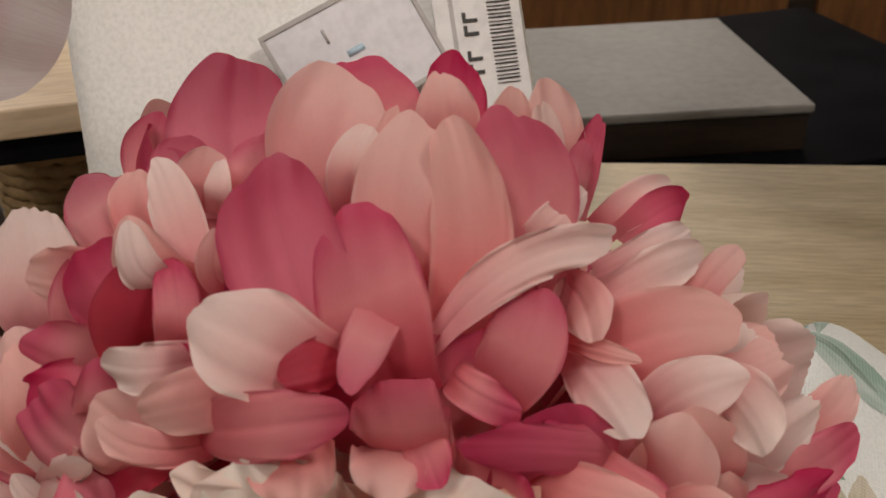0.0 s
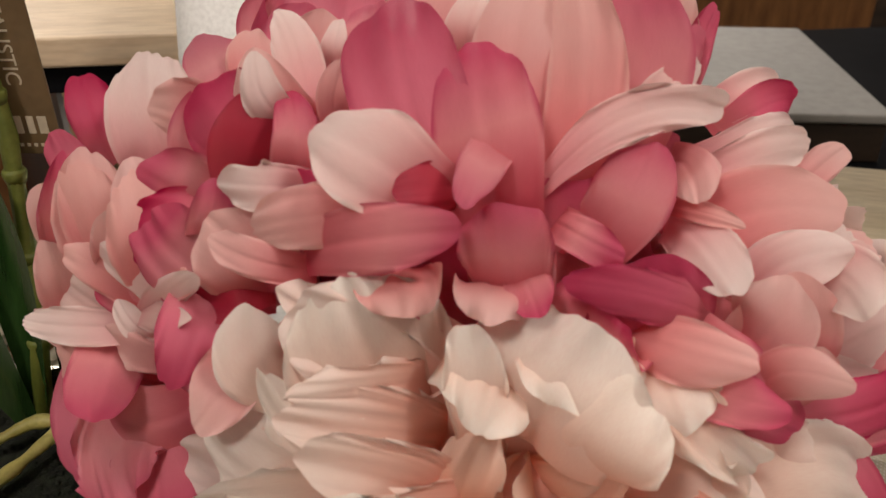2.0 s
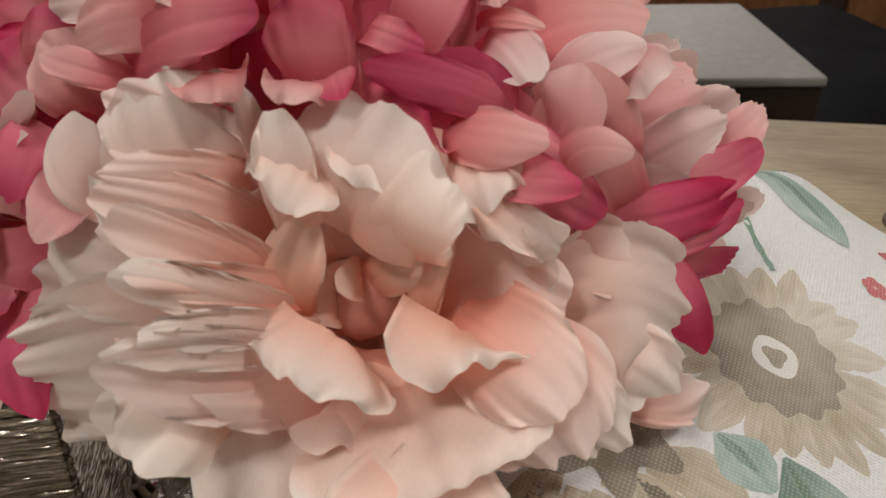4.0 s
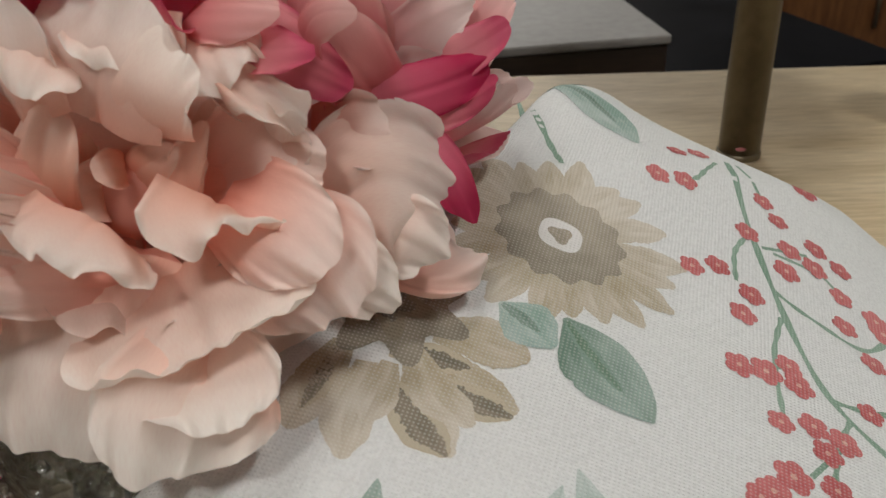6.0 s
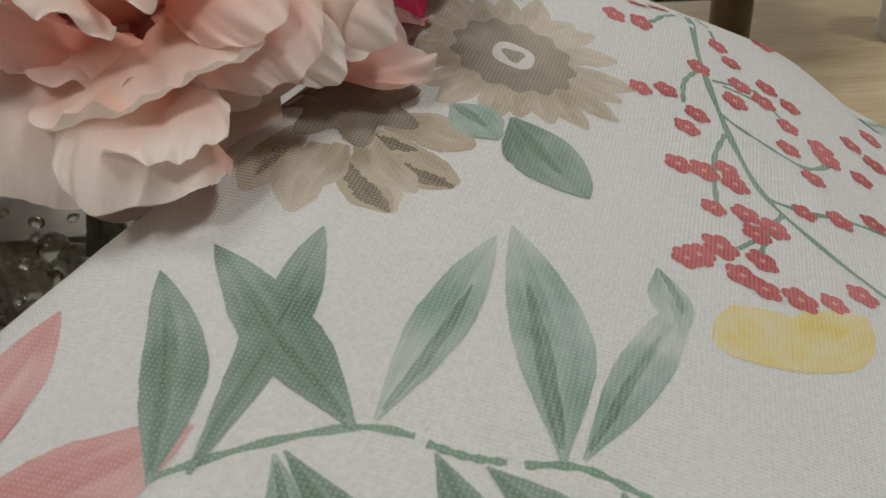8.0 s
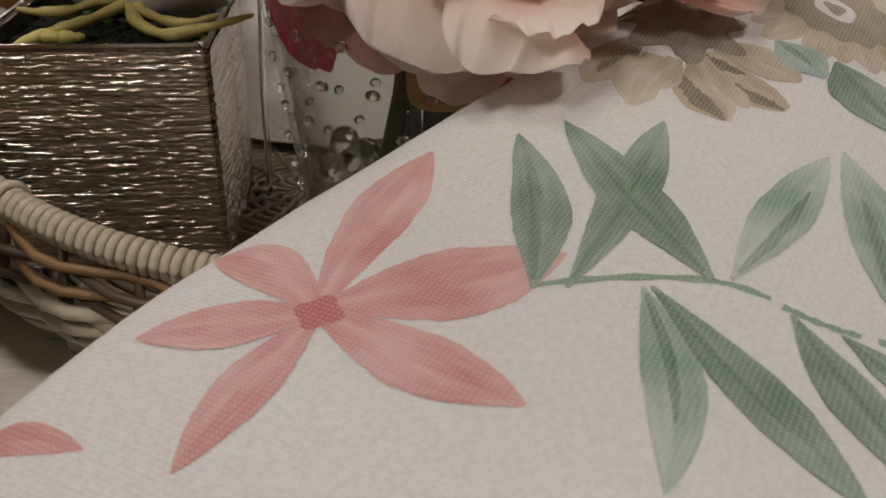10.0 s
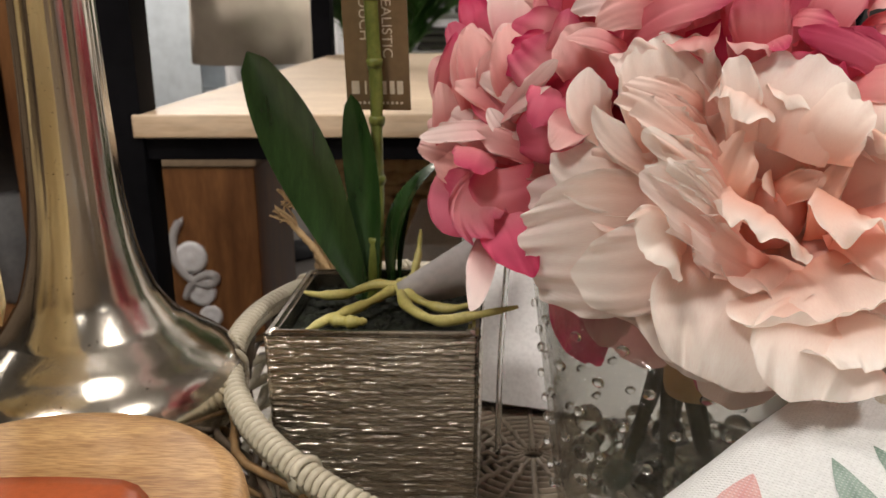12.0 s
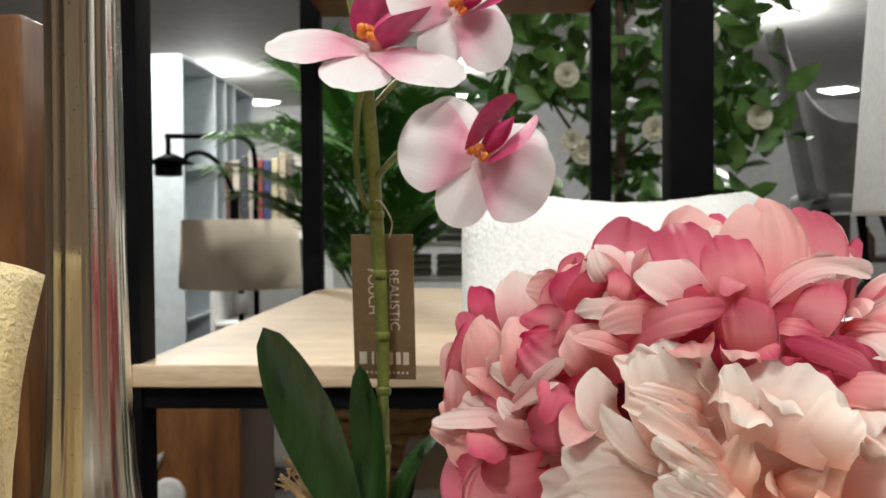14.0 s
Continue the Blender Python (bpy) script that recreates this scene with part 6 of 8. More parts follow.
def disc(name, mat, c, r, lift, wob=0.12, n=5, squash=1.0, seg=64, inner=0.0):
    def f(u, v):
        a = math.pi * (u + 1)
        k = inner + (1 - inner) * v
        lobe = 2 * abs(math.cos(n * a / 2 + c[0] * 450)) ** 0.55 - 1.3 if n == 5 else math.cos(n * a + c[0] * 900)
        rr = r * k * (1 + wob * lobe * v)
        x, y = c[0] + rr * math.cos(a), c[1] + rr * math.sin(a) * squash
        return (x, y, throw_z(x, y) + lift)
    return part(name, sheet(f, seg, 3), DYE[mat], throw)


def blossom(x, y):
    r = 0.0044 * (0.9 + 0.25 * noise.noise((x * 90, y * 90, 2)))
    disc("printed_blossom", "red", (x, y), r, 0.00025, 0.17, 5, 1.0)
    disc("blossom_eye", "red_eye", (x, y), r * 0.2, 0.00035, 0.1, 3, 1.0, 10)


def daisy(c, r, n):
    rnd = random.Random(5)
    for i in range(n):
        a = 2 * math.pi * i / n + rnd.uniform(-0.06, 0.06)
        rr = r * rnd.uniform(0.92, 1.16)
        printed_leaf("printed_petal", "beige", (c[0] + 0.3 * r * math.cos(a), c[1] + 0.3 * r * math.sin(a)), (c[0] + rr * math.cos(a), c[1] + rr * math.sin(a)), r * 0.15, rnd.uniform(-0.06, 0.06), 0.62, foot=0.55, blunt=0.45, ragged=0.08)
    disc("printed_disc", "olive", c, r * 0.56, 0.00027, 0.07, 13)
    disc("printed_ring", "white", c, r * 0.20, 0.00034, 0.05, 4)
    disc("printed_eye", "olive", c, r * 0.10, 0.0004, 0.2, 3)


daisy((0.2506, -0.0909), 0.0335, 20)
disc("printed_disc", "olive", (0.1946, -0.1085), 0.0175, 0.00027, 0.22, 7)
disc("printed_disc", "olive_deep", (0.1930, -0.1075), 0.0105, 0.00031, 0.3, 6)
printed_leaf("printed_leaf", "teal", (0.2864, -0.0015), (0.3174, 0.0382), 0.0037)
printed_leaf("printed_leaf", "teal", (0.2900, 0.0070), (0.3048, -0.0410), 0.0110, 0.1)
printed_leaf("printed_leaf", "teal", (0.2975, 0.0012), (0.3306, 0.0390), 0.0031)
printed_leaf("printed_leaf", "teal", (0.3927, -0.0883), (0.4181, -0.0866), 0.0053)
printed_leaf("printed_petal", "pink", (0.0926, -0.2202), (0.1173, -0.1671), 0.0075, 0.03, peak=0.6, foot=0.2)
printed_leaf("printed_petal", "pink", (0.0933, -0.2202), (0.1416, -0.2091), 0.0105, -0.02, peak=0.5, foot=0.14)
printed_leaf("printed_petal", "pink", (0.0929, -0.2222), (0.1268, -0.2498), 0.0074, -0.01, peak=0.55, foot=0.25, blunt=0.35)
printed_leaf("printed_petal", "pink", (0.0922, -0.2218), (0.0720, -0.2574), 0.0057, -0.01, peak=0.5, foot=0.25)
printed_leaf("printed_petal", "pink", (0.0919, -0.2213), (0.0586, -0.2214), 0.0070, 0.00, peak=0.5, foot=0.3)
printed_leaf("printed_petal", "pink", (0.0919, -0.2201), (0.0698, -0.1957), 0.0065, -0.08, peak=0.6, foot=0.3, blunt=0.3)
printed_leaf("printed_petal", "pink", (0.0289, -0.2464), (0.0567, -0.2494), 0.0039, 0.14, peak=0.5, blunt=0.3)
printed_leaf("printed_leaf", "green", (0.1330, -0.2196), (0.1385, -0.1625), 0.0064, -0.06, peak=0.45)
printed_leaf("printed_leaf", "green", (0.1396, -0.2196), (0.1760, -0.1581), 0.0061, -0.02, peak=0.6, blunt=0.3)
printed_leaf("printed_leaf", "green", (0.1688, -0.2176), (0.1510, -0.1574), 0.0078, -0.01, peak=0.45, foot=0.1)
printed_leaf("printed_leaf", "teal", (0.1731, -0.2169), (0.2149, -0.1691), 0.0061, -0.00, peak=0.5, blunt=0.15)
printed_leaf("printed_leaf", "teal", (0.1543, -0.2199), (0.1445, -0.2686), 0.0054, 0.08, peak=0.45, ragged=0.05)
printed_leaf("printed_leaf", "green", (0.1562, -0.2198), (0.1744, -0.2718), 0.0059, 0.01, peak=0.55, foot=0.06)
printed_leaf("printed_leaf", "green", (0.1815, -0.2267), (0.1877, -0.2723), 0.0060, -0.01, peak=0.5, foot=0.06)
printed_leaf("printed_leaf", "green", (0.1895, -0.2315), (0.2066, -0.2576), 0.0055, -0.04, peak=0.55, foot=0.06)
printed_leaf("printed_leaf", "green", (0.2110, -0.2416), (0.2031, -0.2674), 0.0045, 0.01, peak=0.5)
printed_leaf("printed_leaf", "teal", (0.2033, -0.2333), (0.2205, -0.1656), 0.0087, -0.05, peak=0.5)
printed_leaf("printed_leaf", "teal", (0.2072, -0.2338), (0.2542, -0.1921), 0.0055, -0.00, peak=0.5)
printed_leaf("printed_leaf", "green", (0.2379, -0.1213), (0.2459, -0.1558), 0.0111, -0.01, peak=0.45)
printed_leaf("printed_leaf", "teal", (0.2223, -0.1133), (0.2310, -0.1304), 0.0084, -0.02, peak=0.5, blunt=0.4)
printed_leaf("printed_leaf", "teal", (0.2515, -0.1820), (0.2452, -0.2043), 0.0052, 0.03, peak=0.5)
printed_stem([(0.3409, -0.0449), (0.3262, -0.0769), (0.3192, -0.0964), (0.3142, -0.1119), (0.3090, -0.1287), (0.3056, -0.1446), (0.3061, -0.1571), (0.3108, -0.1709), (0.3187, -0.1886)], 0.0011)
printed_stem([(0.3337, -0.0481), (0.3184, -0.0619), (0.3102, -0.0658)], 0.0008)
printed_stem([(0.3199, -0.0884), (0.3099, -0.0959), (0.3021, -0.1082)], 0.0008)
printed_stem([(0.3144, -0.1107), (0.3211, -0.1209), (0.3332, -0.1316), (0.3492, -0.1266)], 0.0009)
printed_stem([(0.3095, -0.1219), (0.2964, -0.1361), (0.2851, -0.1556)], 0.0008)
printed_stem([(0.3052, -0.1511), (0.3164, -0.1546), (0.3306, -0.1557), (0.3478, -0.1595)], 0.0009)
printed_stem([(0.3057, -0.1582), (0.2943, -0.1672), (0.2848, -0.1771)], 0.0008)
printed_stem([(0.2926, -0.1682), (0.2799, -0.1741)], 0.0007)
printed_stem([(0.2897, -0.1405), (0.2985, -0.1400)], 0.0007)
printed_stem([(0.3405, -0.0945), (0.3225, -0.0931)], 0.0007)
printed_stem([(0.3429, -0.1106), (0.3405, -0.1010)], 0.0007)
printed_stem([(0.3256, -0.0953), (0.3363, -0.1002)], 0.0007)
printed_stem([(0.3441, -0.0466), (0.3388, -0.0707)], 0.0007)
printed_stem([(0.2858, 0.0331), (0.2694, -0.0360), (0.2650, -0.0605)], 0.0011)
printed_stem([(0.1300, -0.2187), (0.1420, -0.2173), (0.1563, -0.2169), (0.1707, -0.2179), (0.1791, -0.2221)], 0.0009)
printed_stem([(0.1807, -0.2241), (0.1865, -0.2283), (0.1933, -0.2313)], 0.0009)
printed_stem([(0.1961, -0.2325), (0.2054, -0.2349), (0.2119, -0.2401), (0.2161, -0.2448)], 0.0009)
blossom(0.3209, -0.0418)
blossom(0.3309, -0.0405)
blossom(0.2995, -0.0639)
blossom(0.3092, -0.0659)
blossom(0.4980, 0.1482)
blossom(0.3656, -0.0603)
blossom(0.3388, -0.0707)
blossom(0.3389, -0.0796)
blossom(0.3209, -0.0869)
blossom(0.2891, -0.1032)
blossom(0.2989, -0.1026)
blossom(0.3338, -0.0931)
blossom(0.3470, -0.0907)
blossom(0.3258, -0.1025)
blossom(0.3396, -0.0997)
blossom(0.3521, -0.0983)
blossom(0.3422, -0.1108)
blossom(0.3041, -0.1137)
blossom(0.2958, -0.1213)
blossom(0.3337, -0.1229)
blossom(0.3499, -0.1194)
blossom(0.3702, -0.1110)
blossom(0.3873, -0.1018)
blossom(0.3488, -0.1243)
blossom(0.3748, -0.1190)
blossom(0.3332, -0.1370)
blossom(0.3581, -0.1312)
blossom(0.2823, -0.1393)
blossom(0.2895, -0.1417)
blossom(0.2985, -0.1400)
blossom(0.2972, -0.1466)
blossom(0.2825, -0.1580)
blossom(0.2919, -0.1598)
blossom(0.2979, -0.1651)
blossom(0.2900, -0.1679)
blossom(0.3160, -0.1551)
blossom(0.3284, -0.1563)
blossom(0.3435, -0.1542)
blossom(0.2745, -0.1739)
blossom(0.2663, -0.1770)
blossom(0.2619, -0.1782)
blossom(0.2847, -0.1783)
blossom(0.2744, -0.1844)
blossom(0.2781, -0.1890)
blossom(0.2868, -0.1919)
blossom(0.2970, -0.1925)
blossom(0.3097, -0.1885)
printed_leaf("printed_petal", "beige", (0.1784, -0.1178), (0.1596, -0.1395), 0.0066, 0.00, peak=0.62, foot=0.45, blunt=0.45, ragged=0.07)
printed_leaf("printed_petal", "beige", (0.1824, -0.1253), (0.1694, -0.1510), 0.0064, -0.03, peak=0.62, foot=0.45, blunt=0.45, ragged=0.07)
printed_leaf("printed_petal", "beige", (0.1878, -0.1269), (0.1767, -0.1428), 0.0049, 0.00, peak=0.62, foot=0.45, blunt=0.45, ragged=0.07)
printed_leaf("printed_petal", "beige", (0.1943, -0.1245), (0.2008, -0.1499), 0.0061, -0.07, peak=0.62, foot=0.45, blunt=0.45, ragged=0.07)
printed_leaf("printed_petal", "beige", (0.2017, -0.1201), (0.2229, -0.1328), 0.0083, 0.07, peak=0.62, foot=0.45, blunt=0.45, ragged=0.07)
printed_leaf("printed_petal", "beige", (0.1932, -0.1285), (0.1931, -0.1567), 0.0064, -0.05, peak=0.62, foot=0.45, blunt=0.45, ragged=0.07)
printed_leaf("printed_petal", "beige", (0.2012, -0.1263), (0.2125, -0.1485), 0.0070, -0.08, peak=0.62, foot=0.45, blunt=0.45, ragged=0.07)
printed_leaf("printed_petal", "olive_stroke", (0.1845, -0.1312), (0.1925, -0.1563), 0.0057, -0.01, peak=0.62, foot=0.45, blunt=0.45, ragged=0.07)
printed_leaf("printed_petal", "olive_stroke", (0.1965, -0.1345), (0.2113, -0.1493), 0.0051, -0.01, peak=0.62, foot=0.45, blunt=0.45, ragged=0.07)
printed_leaf("printed_petal", "olive_stroke", (0.1888, -0.1233), (0.2067, -0.1327), 0.0044, 0.03, peak=0.62, foot=0.45, blunt=0.45, ragged=0.07)
printed_leaf("printed_petal", "olive_stroke", (0.1765, -0.1195), (0.1637, -0.1349), 0.0037, 0.02, peak=0.62, foot=0.45, blunt=0.45, ragged=0.07)
printed_leaf("printed_petal", "yellow", (0.2685, -0.2153), (0.2642, -0.1947), 0.0155, 0)
printed_leaf("printed_petal", "yellow", (0.2692, -0.2154), (0.3040, -0.1967), 0.0088, 0)
disc("printed_disc", "pink_heart", (0.0927, -0.2217), 0.0045, 0.0003, 0.15, 4)


# ---- orchid details ----
def bent(points, n=24):
    """A smooth line through points."""
    pts = [Vector(p) for p in points]
    out = []
    m = len(pts) - 1
    for i in range(n + 1):
        v = i / n * m
        k = min(m - 1, int(v))
        s = v - k
        a, b = pts[k], pts[k + 1]
        m0, m1 = (b - pts[max(0, k - 1)]) / 2, (pts[min(m, k + 2)] - a) / 2
        out.append(a * (2 * s ** 3 - 3 * s * s + 1) + m0 * (s ** 3 - 2 * s * s + s) + b * (3 * s * s - 2 * s ** 3) + m1 * (s ** 3 - s * s))
    return out


def orchid_petal_mat(name, heart):
    m, nt, b = nodes_of(name)
    uv = nt.nodes.new("ShaderNodeUVMap")
    sep = nt.nodes.new("ShaderNodeSeparateXYZ")
    nt.links.new(uv.outputs[0], sep.inputs[0])
    r = nt.nodes.new("ShaderNodeValToRGB")
    e = r.color_ramp.elements
    e[0].position, e[0].color = 0.0, (0.80, 0.62, 0.62, 1)
    e[1].position, e[1].color = 0.80, (0.84, 0.81, 0.81, 1)
    k = e.new(0.34)
    k.color = (*heart, 1)
    blot = noise_of(nt, 60.0, 3.0)
    add = nt.nodes.new("ShaderNodeMath")
    add.operation = "MULTIPLY_ADD"
    nt.links.new(blot, add.inputs[0])
    add.inputs[1].default_value = 0.16
    nt.links.new(sep.outputs[1], add.inputs[2])
    nt.links.new(add.outputs[0], r.inputs[0])
    vein = noise_of(nt, 3.0, 4.0, stretch=(22.0, 1.0, 1.0), coord="UV")
    col = mixc(nt, r.outputs[0], ramp(nt, vein, (0.93, 0.86, 0.88), (1, 1, 1), 0.35, 0.6), 0.6, "MULTIPLY")
    nt.links.new(col, b.inputs["Base Color"])
    b.inputs["Roughness"].default_value = 0.5
    tr = nt.nodes.new("ShaderNodeBsdfTranslucent")
    nt.links.new(col, tr.inputs[0])
    ms = nt.nodes.new("ShaderNodeMixShader")
    ms.inputs[0].default_value = 0.2
    nt.links.new(b.outputs[0], ms.inputs[1])
    nt.links.new(tr.outputs[0], ms.inputs[2])
    nt.links.new(ms.outputs[0], nt.nodes["Material Output"].inputs[0])
    bump(nt, b, vein, 0.15, 0.0005)
    return m


M["orchid"] = orchid_petal_mat("orchid_petal", (0.80, 0.36, 0.48))
M["orchid_plain"] = orchid_petal_mat("orchid_sepal", (0.83, 0.70, 0.72))
M["orchid_lip"] = surf("orchid_lip", (0.40, 0.015, 0.10), (0.58, 0.05, 0.19), 200, 0.4, bumps=(0.3, 0.0006))
M["orchid_heart"] = surf("orchid_heart", (0.75, 0.16, 0.02), (0.85, 0.34, 0.05), 300, 0.5, bumps=(0.4, 0.0006))
M["orchid_throat"] = surf("orchid_throat", (0.80, 0.30, 0.26), (0.85, 0.45, 0.40), 200, 0.5)


def orchid_flower(c, face, turn, size):
    """An open flower at c, turned to face: two broad petals, three sepals, a dark lip and an orange heart."""
    face = Vector(face).normalized()
    e1 = Vector((0, 0, 1)).cross(face).normalized()
    e2 = face.cross(e1)
    c = Vector(c)
    fl = part("flower", tube([c - face * 0.003, c - face * 0.010], 0.002, 8), M["stem"], pot, "white orchid flower with pink heart")

    def leaf_at(name, ang, length, width, mat, bend, back):
        a = radians(ang + turn)
        d = (math.cos(a) * e1 + math.sin(a) * e2)
        s = face.cross(d)

        def f(u, v):
            x, y = petal_shape(u, v, 0.34, 0.48)
            return c + d * (y * length) + s * (x * width) + face * (bend * math.sin(math.pi * y * 0.8) * length - back * x * x * width - 0.12 * length * y * y + 0.02 * width * math.sin(7 * u + ang))
        part(name, sheet(f, 16, 14), M[mat], fl)
    for ang in (90, 215, 325):
        leaf_at("sepal", ang, 0.033 * size, 0.0125 * size, "orchid_plain", 0.05, 0.2)
    for ang in (8, 172):
        leaf_at("petal", ang, 0.036 * size, 0.0215 * size, "orchid", 0.12, 0.15)
    a = radians(270 + turn - 24)
    down = math.cos(a) * e1 + math.sin(a) * e2
    side = face.cross(down)
    for sg in (-1, 1):
        def f(u, v, sg=sg):
            x, y = petal_shape(u, v, 0.5, 0.4)
            ang = 0.9 * x
            return c + face * (0.003 + 0.015 * size * y) + side * (sg * (0.0095 * size * math.cos(ang) * (0.45 + 0.8 * y))) + down * (0.009 * size + 0.0165 * size * x + 0.005 * y)
        part("lip_lobe", sheet(f, 10, 10), M["orchid_lip"], fl)
    part("lip", sheet(lambda u, v: c + down * (0.003 + 0.017 * size * v) + side * (0.0045 * size * u * math.sin(math.pi * (0.15 + 0.8 * v))) + face * (0.008 * size + 0.008 * size * v - 0.004 * u * u), 8, 12), M["orchid_lip"], fl)
    bm = bmesh.new()
    for i in range(9):
        rr = random.Random(i)
        q = bmesh.ops.create_icosphere(bm, subdivisions=1, radius=0.0019 * size)
        off = face * (0.006 * size + rr.uniform(0, 0.004)) + side * rr.uniform(-0.0035, 0.0035) + down * rr.uniform(-0.003, 0.003)
        for v in q["verts"]:
            v.co += c + off
    part("heart", bm, M["orchid_heart"], fl)
    bm = bmesh.new()
    q = bmesh.ops.create_uvsphere(bm, u_segments=12, v_segments=8, radius=0.0035 * size)
    for v in q["verts"]:
        v.co += c + face * 0.003 + down * 0.006 * size
    part("throat", bm, M["orchid_throat"], fl)
    return fl


orchid_flower((0.0405, 0.001, 0.2925), (0.10, -0.95, 0.18), 158, 1.0)
orchid_flower((-0.010, 0.015, 0.342), (0.16, -0.45, 0.86), 156, 1.3)
orchid_flower((0.029, 0.035, 0.364), (0.4, -0.75, 0.3), 150, 0.95)
part("stalk", tube(bent([(-0.011, 0.054, 0.268), (-0.017, 0.05, 0.275), (-0.020, 0.045, 0.29), (-0.018, 0.036, 0.318), (-0.012, 0.026, 0.337)]), 0.0016, 8), M["stem"], pot)
part("stalk", tube(bent([(-0.012, 0.05, 0.285), (0.005, 0.035, 0.30), (0.025, 0.02, 0.308), (0.038, 0.01, 0.300)]), 0.0016, 8), M["stem"], pot)
part("stalk", tube(bent([(-0.014, 0.047, 0.32), (0.008, 0.055, 0.345), (0.027, 0.046, 0.364)]), 0.0014, 8), M["stem"], pot)
for z in (0.122, 0.150, 0.178, 0.206, 0.238, 0.268):
    k = min(range(len(STEM) - 1), key=lambda i: abs((STEM[i][2] + STEM[i + 1][2]) / 2 - z))
    a, b = Vector(STEM[k]), Vector(STEM[k + 1])
    p = a + (b - a) * ((z - a.z) / (b.z - a.z))
    part("node", lathe([(0.0034, -0.003), (0.0040, -0.001), (0.0042, 0.001), (0.0035, 0.002)], 16, at=p), M["stem"], pot)


def root(points, r):
    n = 28
    rnd = random.Random(int(points[0][0] * 1e4) + 9)
    ph = rnd.uniform(0, 6)
    return part("air_root", tube(bent(points, n), r, 10, taper=lambda v: (0.95 + 0.16 * math.sin(17 * v + ph) + 0.08 * math.sin(39 * v)) * (1.0 if v < 0.72 else 0.25 + 0.75 * (1 - (v - 0.72) / 0.28))), M["root"], pot)


root([(0.006, 0.006, 0.109), (-0.006, 0.008, 0.108), (-0.018, 0.004, 0.105), (-0.030, 0.002, 0.105), (-0.037, 0.000, 0.107)], 0.0023)
root([(0.004, 0.006, 0.107), (-0.008, -0.008, 0.104), (-0.020, -0.022, 0.103), (-0.030, -0.034, 0.101)], 0.0024)
root([(-0.020, -0.024, 0.103), (-0.012, -0.027, 0.103), (-0.004, -0.026, 0.103)], 0.0028)
root([(0.006, 0.006, 0.109), (0.016, -0.006, 0.106), (0.030, -0.012, 0.104), (0.044, -0.010, 0.107)], 0.0022)
root([(0.006, 0.006, 0.109), (0.012, -0.012, 0.105), (0.026, -0.024, 0.103), (0.042, -0.028, 0.107), (0.060, -0.032, 0.1125)], 0.0025)
root([(0.006, 0.008, 0.11), (0.010, 0.022, 0.107), (0.013, 0.03, 0.116), (0.014, 0.034, 0.128)], 0.0019)
part("leaf", orchid_leaf((0.004, 0.026, 0.096), (0.012, 0.05, 0.152), (0.5, -0.8, 0.1), 0.004, 0.003), M["leaf"], pot)
# moss crumbs
bm = bmesh.new()
rnd = random.Random(4)
for i in range(420):
    q = bmesh.ops.create_icosphere(bm, subdivisions=1, radius=rnd.uniform(0.0008, 0.0019))
    c = Vector((rnd.uniform(-0.037, 0.037), rnd.uniform(-0.037, 0.037), 0.0968))
    for v in q["verts"]:
        v.co = c + Vector((v.co.x, v.co.y, v.co.z * 0.8))
tagged(part("moss", bm, M["soil"], pot), kind="stuff")

# printed tag on the stem
TG = thing("product_tag", "bronze card tag with pale print hung on the stem", "tag", Matrix.Translation((-0.009, 0.062, 0.22)) @ pose(0, 0, 0, 4, 0, -8))
part("card", box_bm(-0.0165, 0.0165, -0.0004, 0.0004, -0.038, 0.038, 0.0003), M["tag"], TG)


def lettering(body, size, x, z, turn, parent, mat, name="lettering"):
    cu = bpy.data.curves.new(name, "FONT")
    cu.body, cu.size, cu.extrude = body, size, 0.00008
    cu.align_x, cu.align_y = "CENTER", "CENTER"
    tmp = bpy.data.objects.new(name, cu)
    scene.collection.objects.link(tmp)
    dg = bpy.context.evaluated_depsgraph_get()
    me = bpy.data.meshes.new_from_object(tmp.evaluated_get(dg))
    bpy.data.objects.remove(tmp)
    me.materials.clear()
    me.materials.append(mat)
    ob = new(name, me)
    ob.parent = parent
    ob.matrix_local = pose(x, -0.0006, z, 90, turn, 0)
    return ob


lettering("REALISTIC", 0.0072, 0.0058, 0.004, 90, TG, M["tag_ink"])
lettering("TOUCH", 0.0072, -0.0055, 0.009, 90, TG, M["tag_ink"])
for i, (x, w) in enumerate(((-0.0115, 0.0040), (-0.0062, 0.0010), (-0.003, 0.0026), (0.0030, 0.0030), (0.0074, 0.0024), (0.0115, 0.0030))):
    part("print_mark", box_bm(x - w / 2, x + w / 2, -0.0006, -0.0003, -0.030, -0.0235), M["tag_ink"], TG, smooth=False)
for i in range(11):
    x = -0.012 + i * 0.0024
    part("print_mark", box_bm(x - 0.0006, x + 0.0006, -0.0006, -0.0003, -0.0350, -0.0338), M["tag_ink"], TG, smooth=False)
part("string", tube(bent([(0.004, 0.0, 0.036), (0.006, -0.002, 0.045), (0.002, -0.012, 0.056), (-0.004, -0.004, 0.05), (0.001, 0.0, 0.036)]), 0.0004, 6), M["tag_ink"], TG)

# grey card stuck in the soil
card = part("price_card", sheet(lambda u, v: (0.007 + 0.038 * v - 0.001 * u, -0.001 + 0.003 * v, 0.1 + 0.006 * (1 + u) * (1 - v) / 1.0 + v * (0.122 - 0.1 + 0.0145 * u)), 2, 8), M["paper_grey"])
card.modifiers.new("thick", "SOLIDIFY").thickness = 0.0004
tagged(card, "grey paper card leaning out of the pot", "card")
